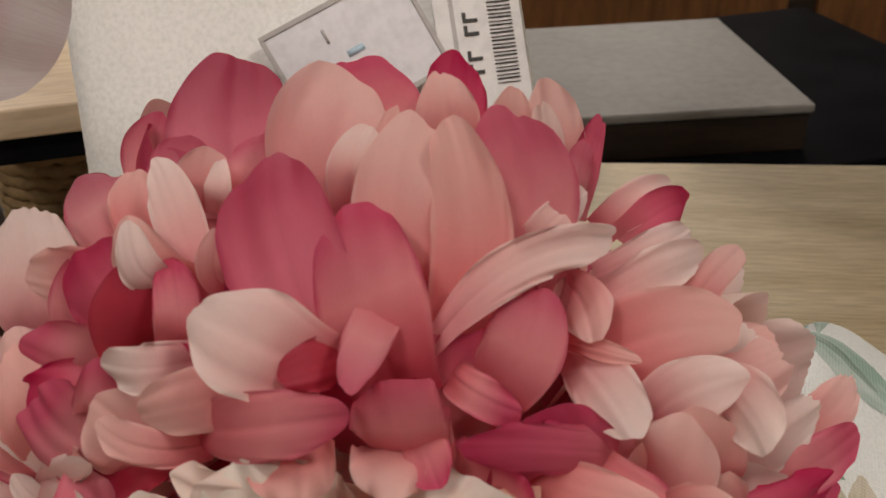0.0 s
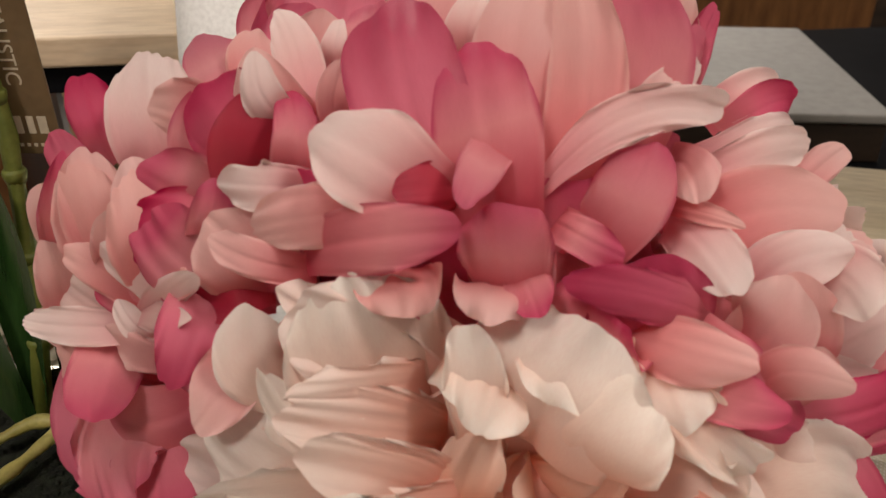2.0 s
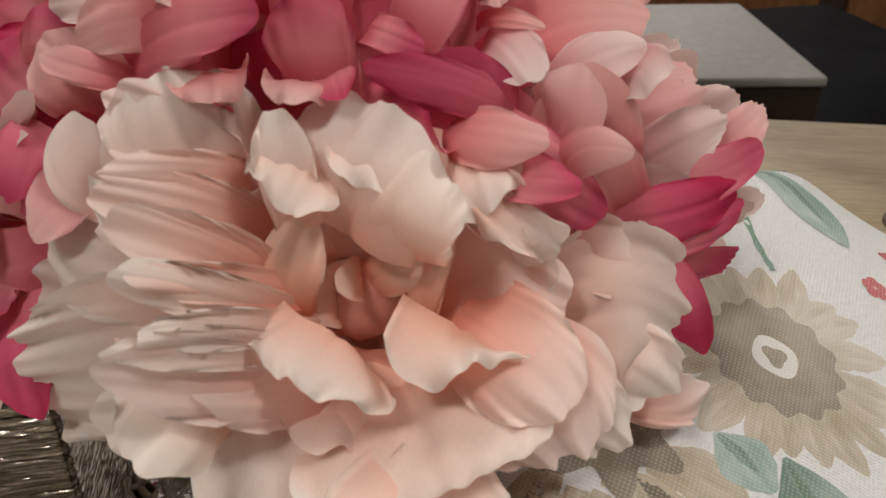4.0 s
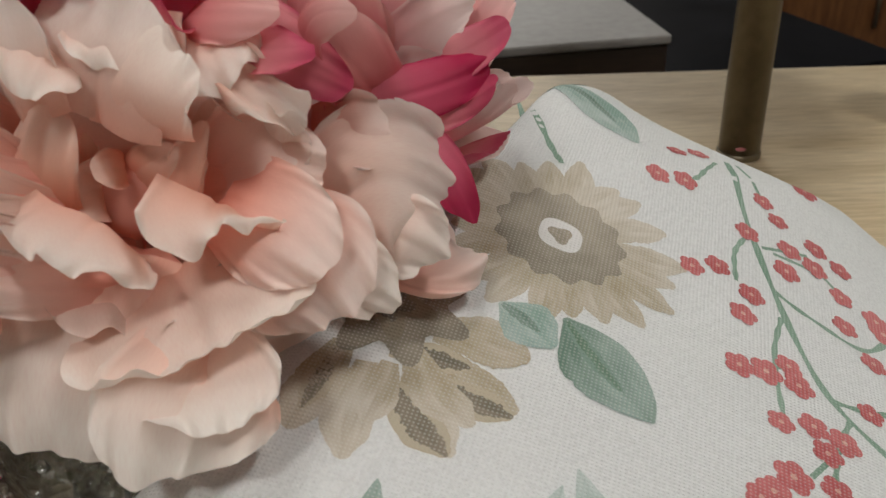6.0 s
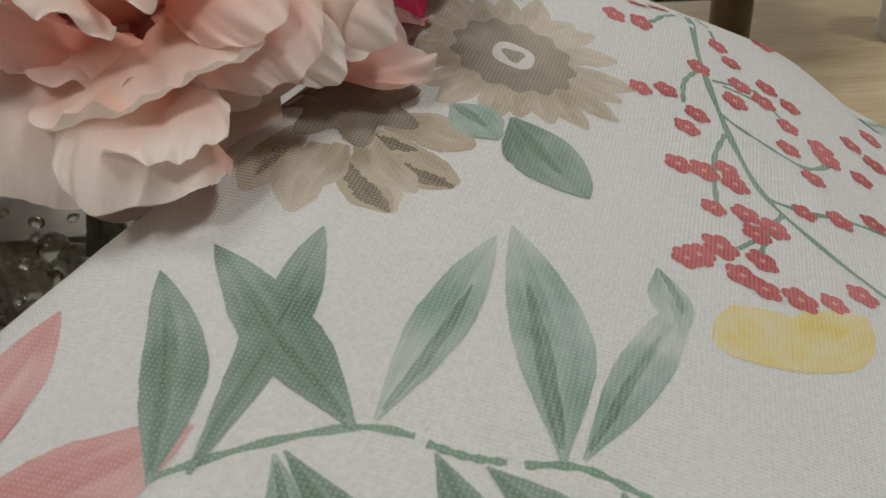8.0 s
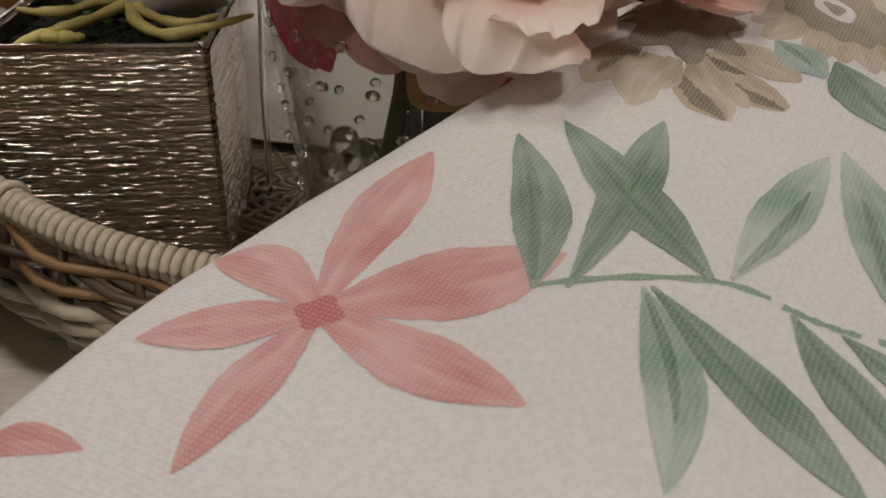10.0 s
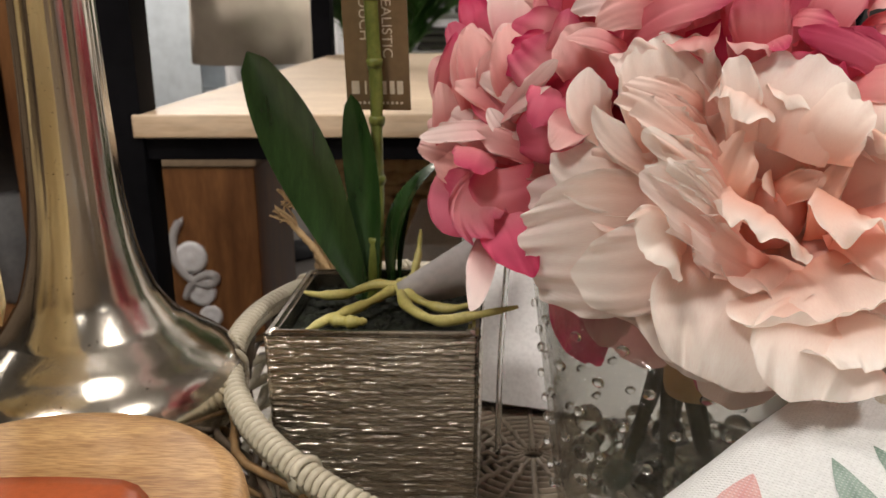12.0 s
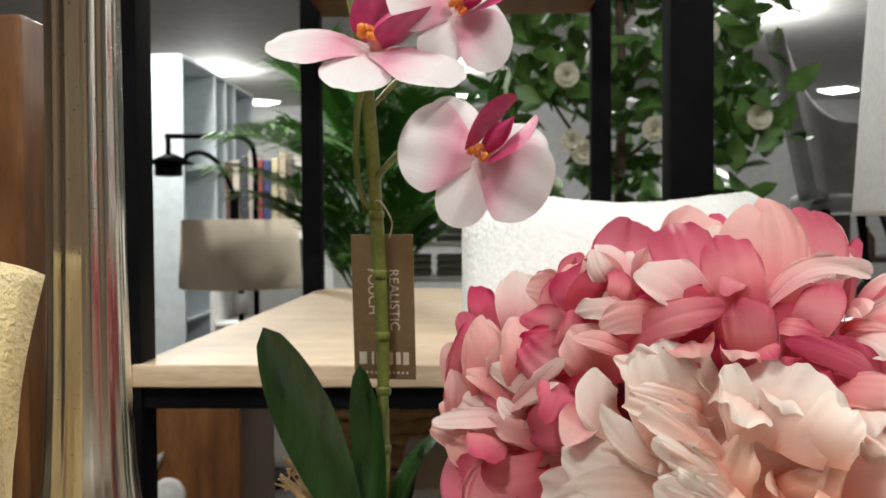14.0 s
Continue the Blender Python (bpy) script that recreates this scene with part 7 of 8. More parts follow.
# clear plastic stick beside the pot
stick = part("plastic_stick", tube(bent([(0.052, 0.03, 0.010), (0.053, 0.03, 0.06), (0.056, 0.03, 0.11), (0.060, 0.02, 0.14)]), 0.0016, 8), M["glass"])
tagged(stick, "clear plastic support stick in the basket", "stick")
# jute ends behind the pot
rope = thing("jute_rope", "two frayed jute rope ends behind the pot", "rope")
for dx in (0.0, 0.004):
    pts = bent([(-0.034 + dx, 0.050, 0.10), (-0.042 + dx, 0.052, 0.112 + dx), (-0.056 + dx, 0.055, 0.127 + 2 * dx)])
    part("strand", tube(pts, 0.0021, 8, taper=lambda v: 1 + 0.25 * math.sin(60 * v) * 0.5 - 0.3 * v * v), M["rope"], rope)
    fray = random.Random(31 + int(dx * 1000))
    for k in range(14):
        end = Vector(pts[-1]) + Vector((fray.uniform(-0.009, -0.001), fray.uniform(-0.004, 0.004), fray.uniform(-0.001, 0.010)))
        part("fibre", tube(bent([pts[-6], Vector(pts[-1]) + Vector((fray.uniform(-0.0025, 0.0025), fray.uniform(-0.002, 0.002), fray.uniform(-0.0015, 0.0025))), end]), 0.0005, 5), M["rope"], rope)
part("strand", tube(bent([(-0.034, 0.050, 0.10), (-0.028, 0.052, 0.05), (-0.028, 0.055, 0.012)]), 0.0026, 8), M["rope"], rope)


# ---- things in the basket and on the table ----
# glass beads and wrapped stems in the vase
beads = thing("glass_beads", "clear glass beads filling the bottom of the vase", "beads", kind="stuff")
bm = bmesh.new()
rnd = random.Random(21)
for i in range(110):
    a, r, z = rnd.uniform(0, 6.28), 0.037 * math.sqrt(rnd.random()), rnd.uniform(0.028, 0.060)
    q = bmesh.ops.create_icosphere(bm, subdivisions=2, radius=rnd.uniform(0.005, 0.0075))
    for v in q["verts"]:
        v.co += Vector((0.122 + r * math.cos(a), -0.045 + r * math.sin(a), z))
ob = part("bead", bm, M["glass"], beads)
ob.visible_shadow = False
for o in gv.children:
    o.visible_shadow = False
M["stem_wrap"] = surf("tan_stem_tape", (0.42, 0.22, 0.055), (0.56, 0.33, 0.10), 60, 0.6)
M["stem_green"] = surf("green_wire_stem", (0.012, 0.016, 0.008), (0.030, 0.036, 0.016), 60, 0.5)
stems = thing("stem_bundle", "bundle of dark green wire stems bound with tan tape", "bundle")
rnd = random.Random(22)
for i in range(6):
    a = i * 1.05
    part("stem", tube(bent([(0.122 + 0.006 * math.cos(a), -0.05 + 0.006 * math.sin(a), 0.135), (0.122 + 0.008 * math.cos(a), -0.048 + 0.008 * math.sin(a), 0.09), (0.122 + 0.024 * math.cos(a + 0.4), -0.046 + 0.024 * math.sin(a + 0.4), 0.034)]), 0.0030, 8), M["stem_green"], stems)
part("binding_tape", lathe([(0.0115, 0.0), (0.0125, 0.004), (0.0125, 0.022), (0.0115, 0.026)], 20, at=(0.128, -0.058, 0.088)), M["stem_wrap"], stems, "tan binding tape")
# raised dots of the vase
rnd = random.Random(23)
bm = bmesh.new()
for k in range(7):
    z = 0.018 + k * 0.015
    r = 0.0435 + 0.0125 * z / 0.122 + 0.0012
    for i in range(18):
        a = 2 * math.pi * (i + 0.5 * (k % 2)) / 18
        q = bmesh.ops.create_icosphere(bm, subdivisions=2, radius=0.0026)
        m = Matrix.Translation((r * math.cos(a), r * math.sin(a), z)) @ pose(0, 0, 0, 0, 0, math.degrees(a)) @ Matrix.Diagonal((0.6, 1, 0.75, 1))
        for v in q["verts"]:
            v.co = m @ v.co
ob = part("raised_pattern", bm, M["glass"], gv)
ob["kind"] = "stuff"
ob.visible_shadow = False

# swing label on the towel
lab = thing("towel_label", "white paper label with barcode on the towel", "label", pose(0.1683, 0.1840, 0.2110, -31, 0, 0) @ Matrix.Scale(1.42, 4))
M["lilac"] = surf("pale_lilac_card", (0.74, 0.73, 0.79), (0.78, 0.77, 0.82), 30, 0.6)
M["label_blue"] = surf("pale_blue_print", (0.45, 0.60, 0.74), (0.50, 0.65, 0.78), 30, 0.6)
part("card", box_bm(0.022, 0.052, -0.0022, -0.001, -0.03, 0.020, 0.0004), M["paper"], lab)
part("panel", box_bm(-0.032, 0.018, -0.0022, -0.001, -0.022, 0.014, 0.0005), M["lilac"], lab)
for o in (lab.children[-1],):
    o.matrix_local = pose(0, 0, 0, 0, -22, 0)
for x0, x1, z0, z1 in ((-0.033, 0.019, 0.0135, 0.0152), (-0.033, 0.019, -0.0232, -0.0215), (-0.0332, -0.0316, -0.0215, 0.0135), (0.0174, 0.019, -0.0215, 0.0135)):
    part("border", box_bm(x0, x1, -0.0027, -0.0021, z0, z1, 0.0001), M["paper_grey"], lab, "grey printed border").matrix_local = pose(0, 0, 0, 0, -22, 0)
part("print_mark", box_bm(-0.010, -0.004, -0.0026, -0.0021, -0.004, -0.0018), M["label_blue"], lab, "pale blue print").matrix_local = pose(0, 0, 0, 0, -22, 0)
part("print_mark", box_bm(-0.014, -0.0132, -0.0026, -0.0021, 0.003, 0.008), M["paper_grey"], lab).matrix_local = pose(0, 0, 0, 0, -22, 0)
for i in range(30):
    w = (0.0003, 0.0005, 0.0003, 0.0007)[(i * i) % 4]
    part("barcode_bar", box_bm(0.0405, 0.0485, -0.0026, -0.0021, -0.022 + i * 0.0013, -0.022 + i * 0.0013 + w), M["ink"], lab, smooth=False)
for z in (-0.018, -0.0135, -0.005, -0.0005, 0.008, 0.0125):
    part("print_mark", box_bm(0.0315, 0.0365, -0.0026, -0.0021, z, z + 0.0012), M["ink"], lab, smooth=False)
    part("print_mark", box_bm(0.0315, 0.0327, -0.0026, -0.0021, z + 0.0012, z + 0.0034), M["ink"], lab, smooth=False)
part("print_line", box_bm(0.0275, 0.0288, -0.0026, -0.0021, -0.018, 0.012), M["paper_grey"], lab, smooth=False)

# table lamp at the side
lamp = thing("table_lamp", "table lamp with brass pole and white drum shade", "lamp", pose(0.525, 0.185, -0.004))
part("base", lathe([(0.0148, 0.0), (0.0155, 0.001), (0.0155, 0.004), (0.0145, 0.005)], 40), M["brass"], lamp)
part("pole", lathe([(0.0145, 0.004), (0.0145, 0.115), (0.0175, 0.116), (0.0175, 0.124), (0.012, 0.126), (0.012, 0.42)], 32), M["brass"], lamp)
part("shade", lathe([(0.222, 0.272), (0.223, 0.275), (0.205, 0.56), (0.202, 0.56), (0.220, 0.275)], 64), M["white_shade"], lamp)
can = part("candle", lathe([(0.035, 0.0), (0.036, 0.002), (0.032, 0.075), (0.03, 0.077)], 40, at=(0.705, 0.185, -0.004)), M["paper"])
tagged(can, "white tapered candle standing on the table", "candle")

# grey keepsake box on a low dark stand
bx = thing("flat_box", "flat dark box with a grey lid", "box", pose(0.562, 0.722, -0.085, 0, 0, -10))
part("body", box_bm(-0.155, 0.155, -0.155, 0.155, 0.0, 0.045, 0.003), M["dark"], bx)
part("lid", box_bm(-0.158, 0.158, -0.158, 0.158, 0.045, 0.056, 0.003), M["grey_top"], bx)
st = thing("low_stand", "low black stand behind the table", "stand")
part("top", box_bm(0.36, 1.0, 0.50, 1.02, -0.105, -0.085, 0.003), M["black"], st)
for sx in (0.38, 0.98):
    for sy in (0.52, 1.0):
        part("leg", box_bm(sx - 0.015, sx + 0.015, sy - 0.015, sy + 0.015, FLOOR, -0.105, 0.002), M["black"], st)

# ---- left of the table ----
yt = thing("hanging_towel", "pale yellow terry towel hanging over a rod", "towel")


def yellow(u, v):
    a = v * 1.0
    x = -0.1575 + 0.048 * u * (1 - 0.35 * max(0.0, a - 0.45)) - 0.012 * a
    y = -0.085 + 0.012 * math.sin(3 * u + 4 * a) - 0.008 * (1 - a)
    return (x, y, 0.252 - 0.12 * a - 0.006 * u * u + (0.004 * math.sin(9 * u)) * a)


ob = part("cloth", sheet(yellow, 24, 24), M["yellow_terry"], yt)
ob.modifiers.new("thick", "SOLIDIFY").thickness = 0.012
part("rod", tube([(-0.30, -0.083, 0.246), (-0.19, -0.083, 0.246)], 0.004, 10), M["black"], yt)
part("stand_post", tube([(-0.29, -0.083, 0.0), (-0.29, -0.083, 0.252)], 0.006, 12), M["black"], yt)
part("stand_foot", lathe([(0.045, 0.0), (0.045, 0.005), (0.01, 0.009)], 32, at=(-0.29, -0.083, 0.0)), M["black"], yt)

bc = thing("brown_cabinet", "open brown wooden cabinet with glass jars", "cabinet")
part("side_panel", box_bm(-0.725, -0.675, 0.95, 1.35, FLOOR, 0.60, 0.004), M["brown"], bc)
part("side_panel", box_bm(-1.45, -1.40, 0.95, 1.35, FLOOR, 0.60, 0.004), M["brown"], bc)
part("top_rail", box_bm(-1.40, -0.725, 0.95, 1.35, 0.55, 0.60, 0.004), M["brown"], bc)
part("shelf_board", box_bm(-1.40, -0.725, 0.95, 1.35, 0.20, 0.225, 0.003), M["brown"], bc)
part("shelf_board", box_bm(-1.40, -0.725, 0.95, 1.35, -0.30, -0.275, 0.003), M["brown"], bc)
part("back_panel", box_bm(-1.40, -0.725, 1.32, 1.35, FLOOR, 0.20, 0.0), M["dark"], bc)
gj = thing("glass_jar", "dark glass jar on the cabinet shelf", "jar", pose(-0.80, 1.08, 0.226))
part("body", lathe([(0.05, 0.0), (0.055, 0.005), (0.055, 0.15), (0.04, 0.17), (0.04, 0.19)], 32), M["felt"], gj)
copy_thing(gj, pose(-0.95, 1.10, 0.226))
copy_thing(gj, pose(-0.80, 1.08, -0.274))

pc = thing("carved_chest", "brown wooden chest with a white paisley ornament", "chest", pose(-0.45, 1.12, FLOOR))
part("body", box_bm(-0.095, 0.10, -0.12, 0.12, 0.0, 0.76, 0.004), M["brown"], pc)
M["chest_lid"] = surf("worn_chest_lid", (0.22, 0.15, 0.09), (0.36, 0.27, 0.18), 12, 0.6)
part("lid", box_bm(-0.10, 0.105, -0.125, 0.125, 0.76, 0.79, 0.004), M["chest_lid"], pc)
part("ornament", tube([Vector((-0.045, -0.123, 0.675)) + Vector((0.030 * math.cos(t), 0, 0.030 * math.sin(t))) * (0.3 + 0.12 * t) + Vector((0.05 * (t / 9.0), 0, -0.16 * (t / 9.0))) for t in np.linspace(0.4, 9.0, 60)], 0.0075, 8), M["paper_grey"], pc, "greyish white carved paisley ornament")
for k, (ox, oz, r) in enumerate(((-0.018, 0.605, 0.028), (-0.005, 0.545, 0.026), (0.008, 0.50, 0.020))):
    part("rosette", lathe([(r, 0.0), (r, 0.004), (r * 0.7, 0.007), (r * 0.5, 0.004), (r * 0.25, 0.008)], 24), M["paper"], pc)
    pc.children[-1].matrix_local = pose(ox, -0.120, oz, 90, 0, 0)

sg = thing("seagrass_basket", "woven seagrass basket under the shelf board", "basket", pose(-0.10, 0.86, -0.40))
for k in range(26):
    z = 0.012 + k * 0.0165
    part("coil", tube([(0.115 * math.cos(a), 0.095 * math.sin(a), z + 0.003 * math.sin(22 * a + k * math.pi)) for a in np.linspace(0, 2 * math.pi, 60, endpoint=False)], 0.0095, 6, closed=True), M["rope"], sg)
part("bottom", lathe([(0.10, 0.0), (0.10, 0.01)], 32), M["rope"], sg)
gb = thing("boxed_goods", "white and grey boxed goods on the lower shelf", "box", pose(0.05, 0.62, -0.40))
part("carton", box_bm(-0.10, 0.09, -0.12, 0.10, 0.0, 0.39, 0.003), M["paper"], gb)
part("sleeve", box_bm(-0.102, 0.092, -0.122, -0.119, 0.05, 0.16, 0.0), M["paper_grey"], gb)
rb = part("red_box", box_bm(-0.235, -0.135, 0.92, 1.02, -0.40, -0.16, 0.003), surf("red_card", (0.42, 0.03, 0.02), (0.55, 0.06, 0.04), 20, 0.5))
tagged(rb, "small red carton on the lower shelf", "box")

# ---- the store beyond ----
def floor_lamp_a():
    a = thing("floor_lamp", "black floor lamp with a bent arm and small head", "lamp")
    part("pole", tube(bent([(-0.865, 3.1, FLOOR), (-0.865, 3.1, 0.2), (-0.865, 3.1, 0.54), (-0.90, 3.1, 0.62), (-0.97, 3.1, 0.635), (-1.10, 3.1, 0.637), (-1.233, 3.1, 0.638)], 60), 0.011, 10), M["black"], a)
    part("drop", tube([(-1.222, 3.1, 0.64), (-1.222, 3.1, 0.55)], 0.011, 10), M["black"], a)
    part("head", lathe([(0.05, 0.0), (0.055, 0.002), (0.055, 0.05), (0.03, 0.055)], 24, at=(-1.222, 3.1, 0.475)), M["black"], a)
    part("brim", lathe([(0.10, 0.0), (0.02, 0.04), (0.015, 0.04), (0.09, 0.0)], 32, at=(-1.215, 3.1, 0.525)), M["black"], a)
    part("foot", lathe([(0.16, 0.0), (0.16, 0.015), (0.02, 0.02)], 32, at=(-0.865, 3.1, FLOOR)), M["black"], a)
    b = thing("floor_lamp", "floor lamp with a taupe linen drum shade", "lamp")
    part("arc", tube(bent([(-1.19, 3.14, 0.52), (-1.15, 3.14, 0.565), (-1.09, 3.14, 0.57), (-1.03, 3.14, 0.53), (-0.985, 3.14, 0.45), (-0.965, 3.14, 0.395)], 40), 0.010, 10), M["black"], b)
    part("socket", tube([(-0.962, 3.14, 0.41), (-0.962, 3.14, 0.28)], 0.02, 10), M["black"], b)
    part("shade", lathe([(0.255, 0.0), (0.257, 0.003), (0.245, 0.285), (0.242, 0.285), (0.252, 0.004)], 64, at=(-0.97, 3.25, 0.01)), M["linen"], b)
    part("pole", tube([(-0.97, 3.25, FLOOR), (-0.97, 3.25, 0.30)], 0.012, 10), M["black"], b)
    part("price_label", box_bm(-0.93, -0.87, 2.99, 2.992, -0.08, 0.0), M["paper"], b)
    return a


floor_lamp_a()

M["pale_blue"] = surf("pale_blue_panel", (0.60, 0.66, 0.70), (0.66, 0.72, 0.76), 2, 0.6)
bk = thing("bookcase", "tall white bookcase with open compartments", "bookcase", pose(-1.81, 5.51, FLOOR, 0, 0, 90))
for x in (-0.95, -0.32, -0.09, 0.13, 0.62):
    part("upright", box_bm(x - 0.012, x + 0.012, -0.15, 0.25, 0.0, 2.05, 0.002), M["pale_blue"], bk)
for z in (0.1, 0.5, 0.98, 1.42, 2.04):
    part("shelf_board", box_bm(-0.94, 0.61, -0.149, 0.249, z - 0.01, z + 0.01, 0.002), M["pale_blue"], bk)
part("back_panel", box_bm(-0.94, 0.61, 0.24, 0.26, 0.0, 2.04), M["pale_blue"], bk)
lu = thing("low_cabinet", "low white cabinet carrying a row of books", "cabinet", pose(-1.14, 4.55, FLOOR))
for x in (-0.30, 0.30):
    part("side_panel", box_bm(x - 0.012, x + 0.012, -0.2, 0.2, 0.0, 0.975, 0.002), M["wall"], lu)
part("top_board", box_bm(-0.32, 0.32, -0.21, 0.21, 0.975, 0.990, 0.002), M["wall"], lu)
part("back_panel", box_bm(-0.288, 0.288, 0.18, 0.195, 0.0, 0.975), M["wall"], lu)
for z in (0.05, 0.5):
    part("shelf_board", box_bm(-0.288, 0.288, -0.19, 0.18, z - 0.01, z + 0.01, 0.002), M["wall"], lu)
cols = [(0.10, 0.06, 0.045), (0.45, 0.40, 0.34), (0.05, 0.05, 0.06), (0.36, 0.33, 0.30), (0.22, 0.05, 0.05), (0.05, 0.06, 0.16), (0.5, 0.44, 0.30), (0.42, 0.36, 0.26), (0.12, 0.10, 0.09), (0.5, 0.47, 0.42)]
rnd = random.Random(31)
for i, c in enumerate(cols):
    m = surf("book_cover", c, tuple(min(1, k * 1.25) for k in c), 12, 0.5)
    x = -1.36 + i * 0.044
    h = rnd.uniform(0.42, 0.50)
    bo = thing("book", "tall hardback book standing in the bookcase", "book", pose(x, 4.42, FLOOR + 0.991), group="books in the bookcase")
    part("cover", box_bm(-0.019, 0.019, 0.0, 0.22, 0.0, h, 0.003), m, bo)
    part("pages", box_bm(-0.015, 0.015, 0.006, 0.217, h - 0.001, h + 0.001), M["paper"], bo)


def frond(base, direction, length, seed):
    rnd = random.Random(seed)
    base, d = Vector(base), Vector(direction).normalized()
    flat = Vector((d.x, d.y, 0))
    pts = [base + d * (length * t) + Vector((0, 0, -0.38 * length * t * t)) + flat * (0.10 * length * t * t) for t in np.linspace(0, 1, 18)]
    bm = tube(pts, 0.006, 5, taper=lambda v: 1 - 0.8 * v)
    for i in range(3, 17):
        for k in (0.0, 0.5):
            p = pts[i].lerp(pts[min(17, i + 1)], k)
            t = (pts[min(17, i + 1)] - pts[i - 1]).normalized()
            s = t.cross(Vector((0, 0, 1))).normalized()
            for sg in (-1, 1):
                ln = length * 0.34 * (1 - 0.55 * abs(i / 17 - 0.45)) * rnd.uniform(0.85, 1.1)
                e = (t * 0.75 + s * sg * 0.75 + Vector((0, 0, rnd.uniform(-0.25, 0.15)))).normalized()
                w = e.cross(Vector((0, 0, 1))).normalized() * 0.010
                a = p + e * ln * 0.4 + Vector((0, 0, 0.01))
                b = p + e * ln + Vector((0, 0, -0.12 * ln))
                vs = [bm.verts.new(q) for q in (p, a + w, b, a - w)]
                bm.faces.new(vs)
    return bm


pm = thing("palm_plant", "green artificial palm with feathery fronds", "plant")
rnd = random.Random(41)
for i in range(58):
    a = i * 2.4 + rnd.uniform(-0.3, 0.3)
    up = rnd.uniform(0.8, 2.8)
    part("frond", frond((-0.33 + 0.04 * math.cos(a), 2.65 + 0.04 * math.sin(a), rnd.uniform(-0.05, 0.55)), (math.cos(a), math.sin(a), up), rnd.uniform(0.48, 0.74), i), M["palm"], pm)
for i in range(5):
    a = i * 1.3
    part("cane", tube(bent([(-0.33 + 0.05 * math.cos(a), 2.65 + 0.05 * math.sin(a), -0.55), (-0.33 + 0.06 * math.cos(a), 2.65 + 0.06 * math.sin(a), 0.0), (-0.33 + 0.04 * math.cos(a), 2.65 + 0.04 * math.sin(a), 0.36)]), 0.012, 8), M["stem"], pm)
part("planter", lathe([(0.13, 0.0), (0.17, 0.22), (0.16, 0.24), (0.14, 0.20)], 32, at=(-0.33, 2.65, FLOOR)), M["black"], pm)


def leaf_cloud(n, box, size, seed, keep):
    rnd = random.Random(seed)
    bm = bmesh.new()
    (x0, x1), (y0, y1), (z0, z1) = box
    made = 0
    while made < n:
        p = Vector((rnd.uniform(x0, x1), rnd.uniform(y0, y1), rnd.uniform(z0, z1)))
        if noise.noise(p * 5.0) < keep:
            continue
        made += 1
        d = Vector((rnd.gauss(0, 1), rnd.gauss(0, 1), rnd.gauss(-0.3, 0.7))).normalized()
        s = d.orthogonal().normalized()
        s = Matrix.Rotation(rnd.uniform(0, 6.28), 3, d) @ s
        nrm = d.cross(s)
        L = size * rnd.uniform(0.7, 1.25)
        w = L * 0.27
        pts = [p, p + d * L * 0.3 + s * w + nrm * w * 0.25, p + d * L * 0.68 + s * w * 0.8 + nrm * w * 0.2, p + d * L - nrm * w * 0.3, p + d * L * 0.68 - s * w * 0.8 + nrm * w * 0.2, p + d * L * 0.3 - s * w + nrm * w * 0.25]
        vs = [bm.verts.new(q) for q in pts]
        mid = bm.verts.new(p + d * L * 0.5)
        for i in range(6):
            bm.faces.new((vs[i], vs[(i + 1) % 6], mid))
    return bm


rt = thing("rose_tree", "artificial rose tree with glossy leaves and white blooms", "plant")
part("crown", leaf_cloud(1150, ((0.10, 0.92), (2.0, 2.5), (0.20, 1.25)), 0.10, 51, -0.12), M["ficus"], rt)
part("trunk", tube(bent([(0.48, 2.25, FLOOR + 0.2), (0.47, 2.25, 0.2), (0.48, 2.26, 0.7), (0.46, 2.25, 1.2)]), 0.020, 10, taper=lambda v: 1 - 0.4 * v), M["bark"], rt)
for k, (dx, dz, z) in enumerate(((-0.25, 0.3, 0.4), (0.28, 0.3, 0.45), (-0.2, 0.3, 0.7), (0.22, 0.35, 0.65), (0.12, 0.3, 0.85))):
    part("limb", tube(bent([(0.475, 2.25, z), (0.475 + dx * 0.5, 2.25, z + dz * 0.4), (0.475 + dx, 2.22, z + dz)]), 0.008, 8, taper=lambda v: 1 - 0.6 * v), M["bark"], rt)
part("pot", lathe([(0.12, 0.0), (0.16, 0.22), (0.15, 0.23), (0.13, 0.2)], 32, at=(0.48, 2.25, FLOOR)), M["dark"], rt)
M["ivory"] = surf("ivory_rose", (0.74, 0.72, 0.58), (0.82, 0.80, 0.70), 30, 0.7)
for k, (x, z) in enumerate(((0.285, 0.67), (0.30, 0.49), (0.33, 0.46), (0.16, 0.50), (0.66, 0.78), (0.80, 0.55), (0.52, 0.52))):
    bm = bmesh.new()
    for ring, (n, r, t) in enumerate(((5, 0.018, 20), (7, 0.028, 45), (8, 0.036, 75))):
        for i in range(n):
            a = 2 * math.pi * i / n + ring
            dd = Vector((math.cos(a) * math.sin(radians(t)), -math.cos(radians(t)), math.sin(a) * math.sin(radians(t))))
            sd = Vector((0, 1, 0)).cross(dd).normalized()
            cc = Vector((x, 1.98, z))
            sheet(lambda u, v, dd=dd, sd=sd, r=r, cc=cc: cc + dd * (r * petal_shape(u, v)[1]) + sd * (r * 0.55 * petal_shape(u, v)[0]) + Vector((0, -0.2 * r * u * u, 0)), 4, 4, bm=bm)
    part("bloom", bm, M["ivory"], rt)

ch = thing("wing_chair", "grey felt wing chair on dark splayed legs", "chair")


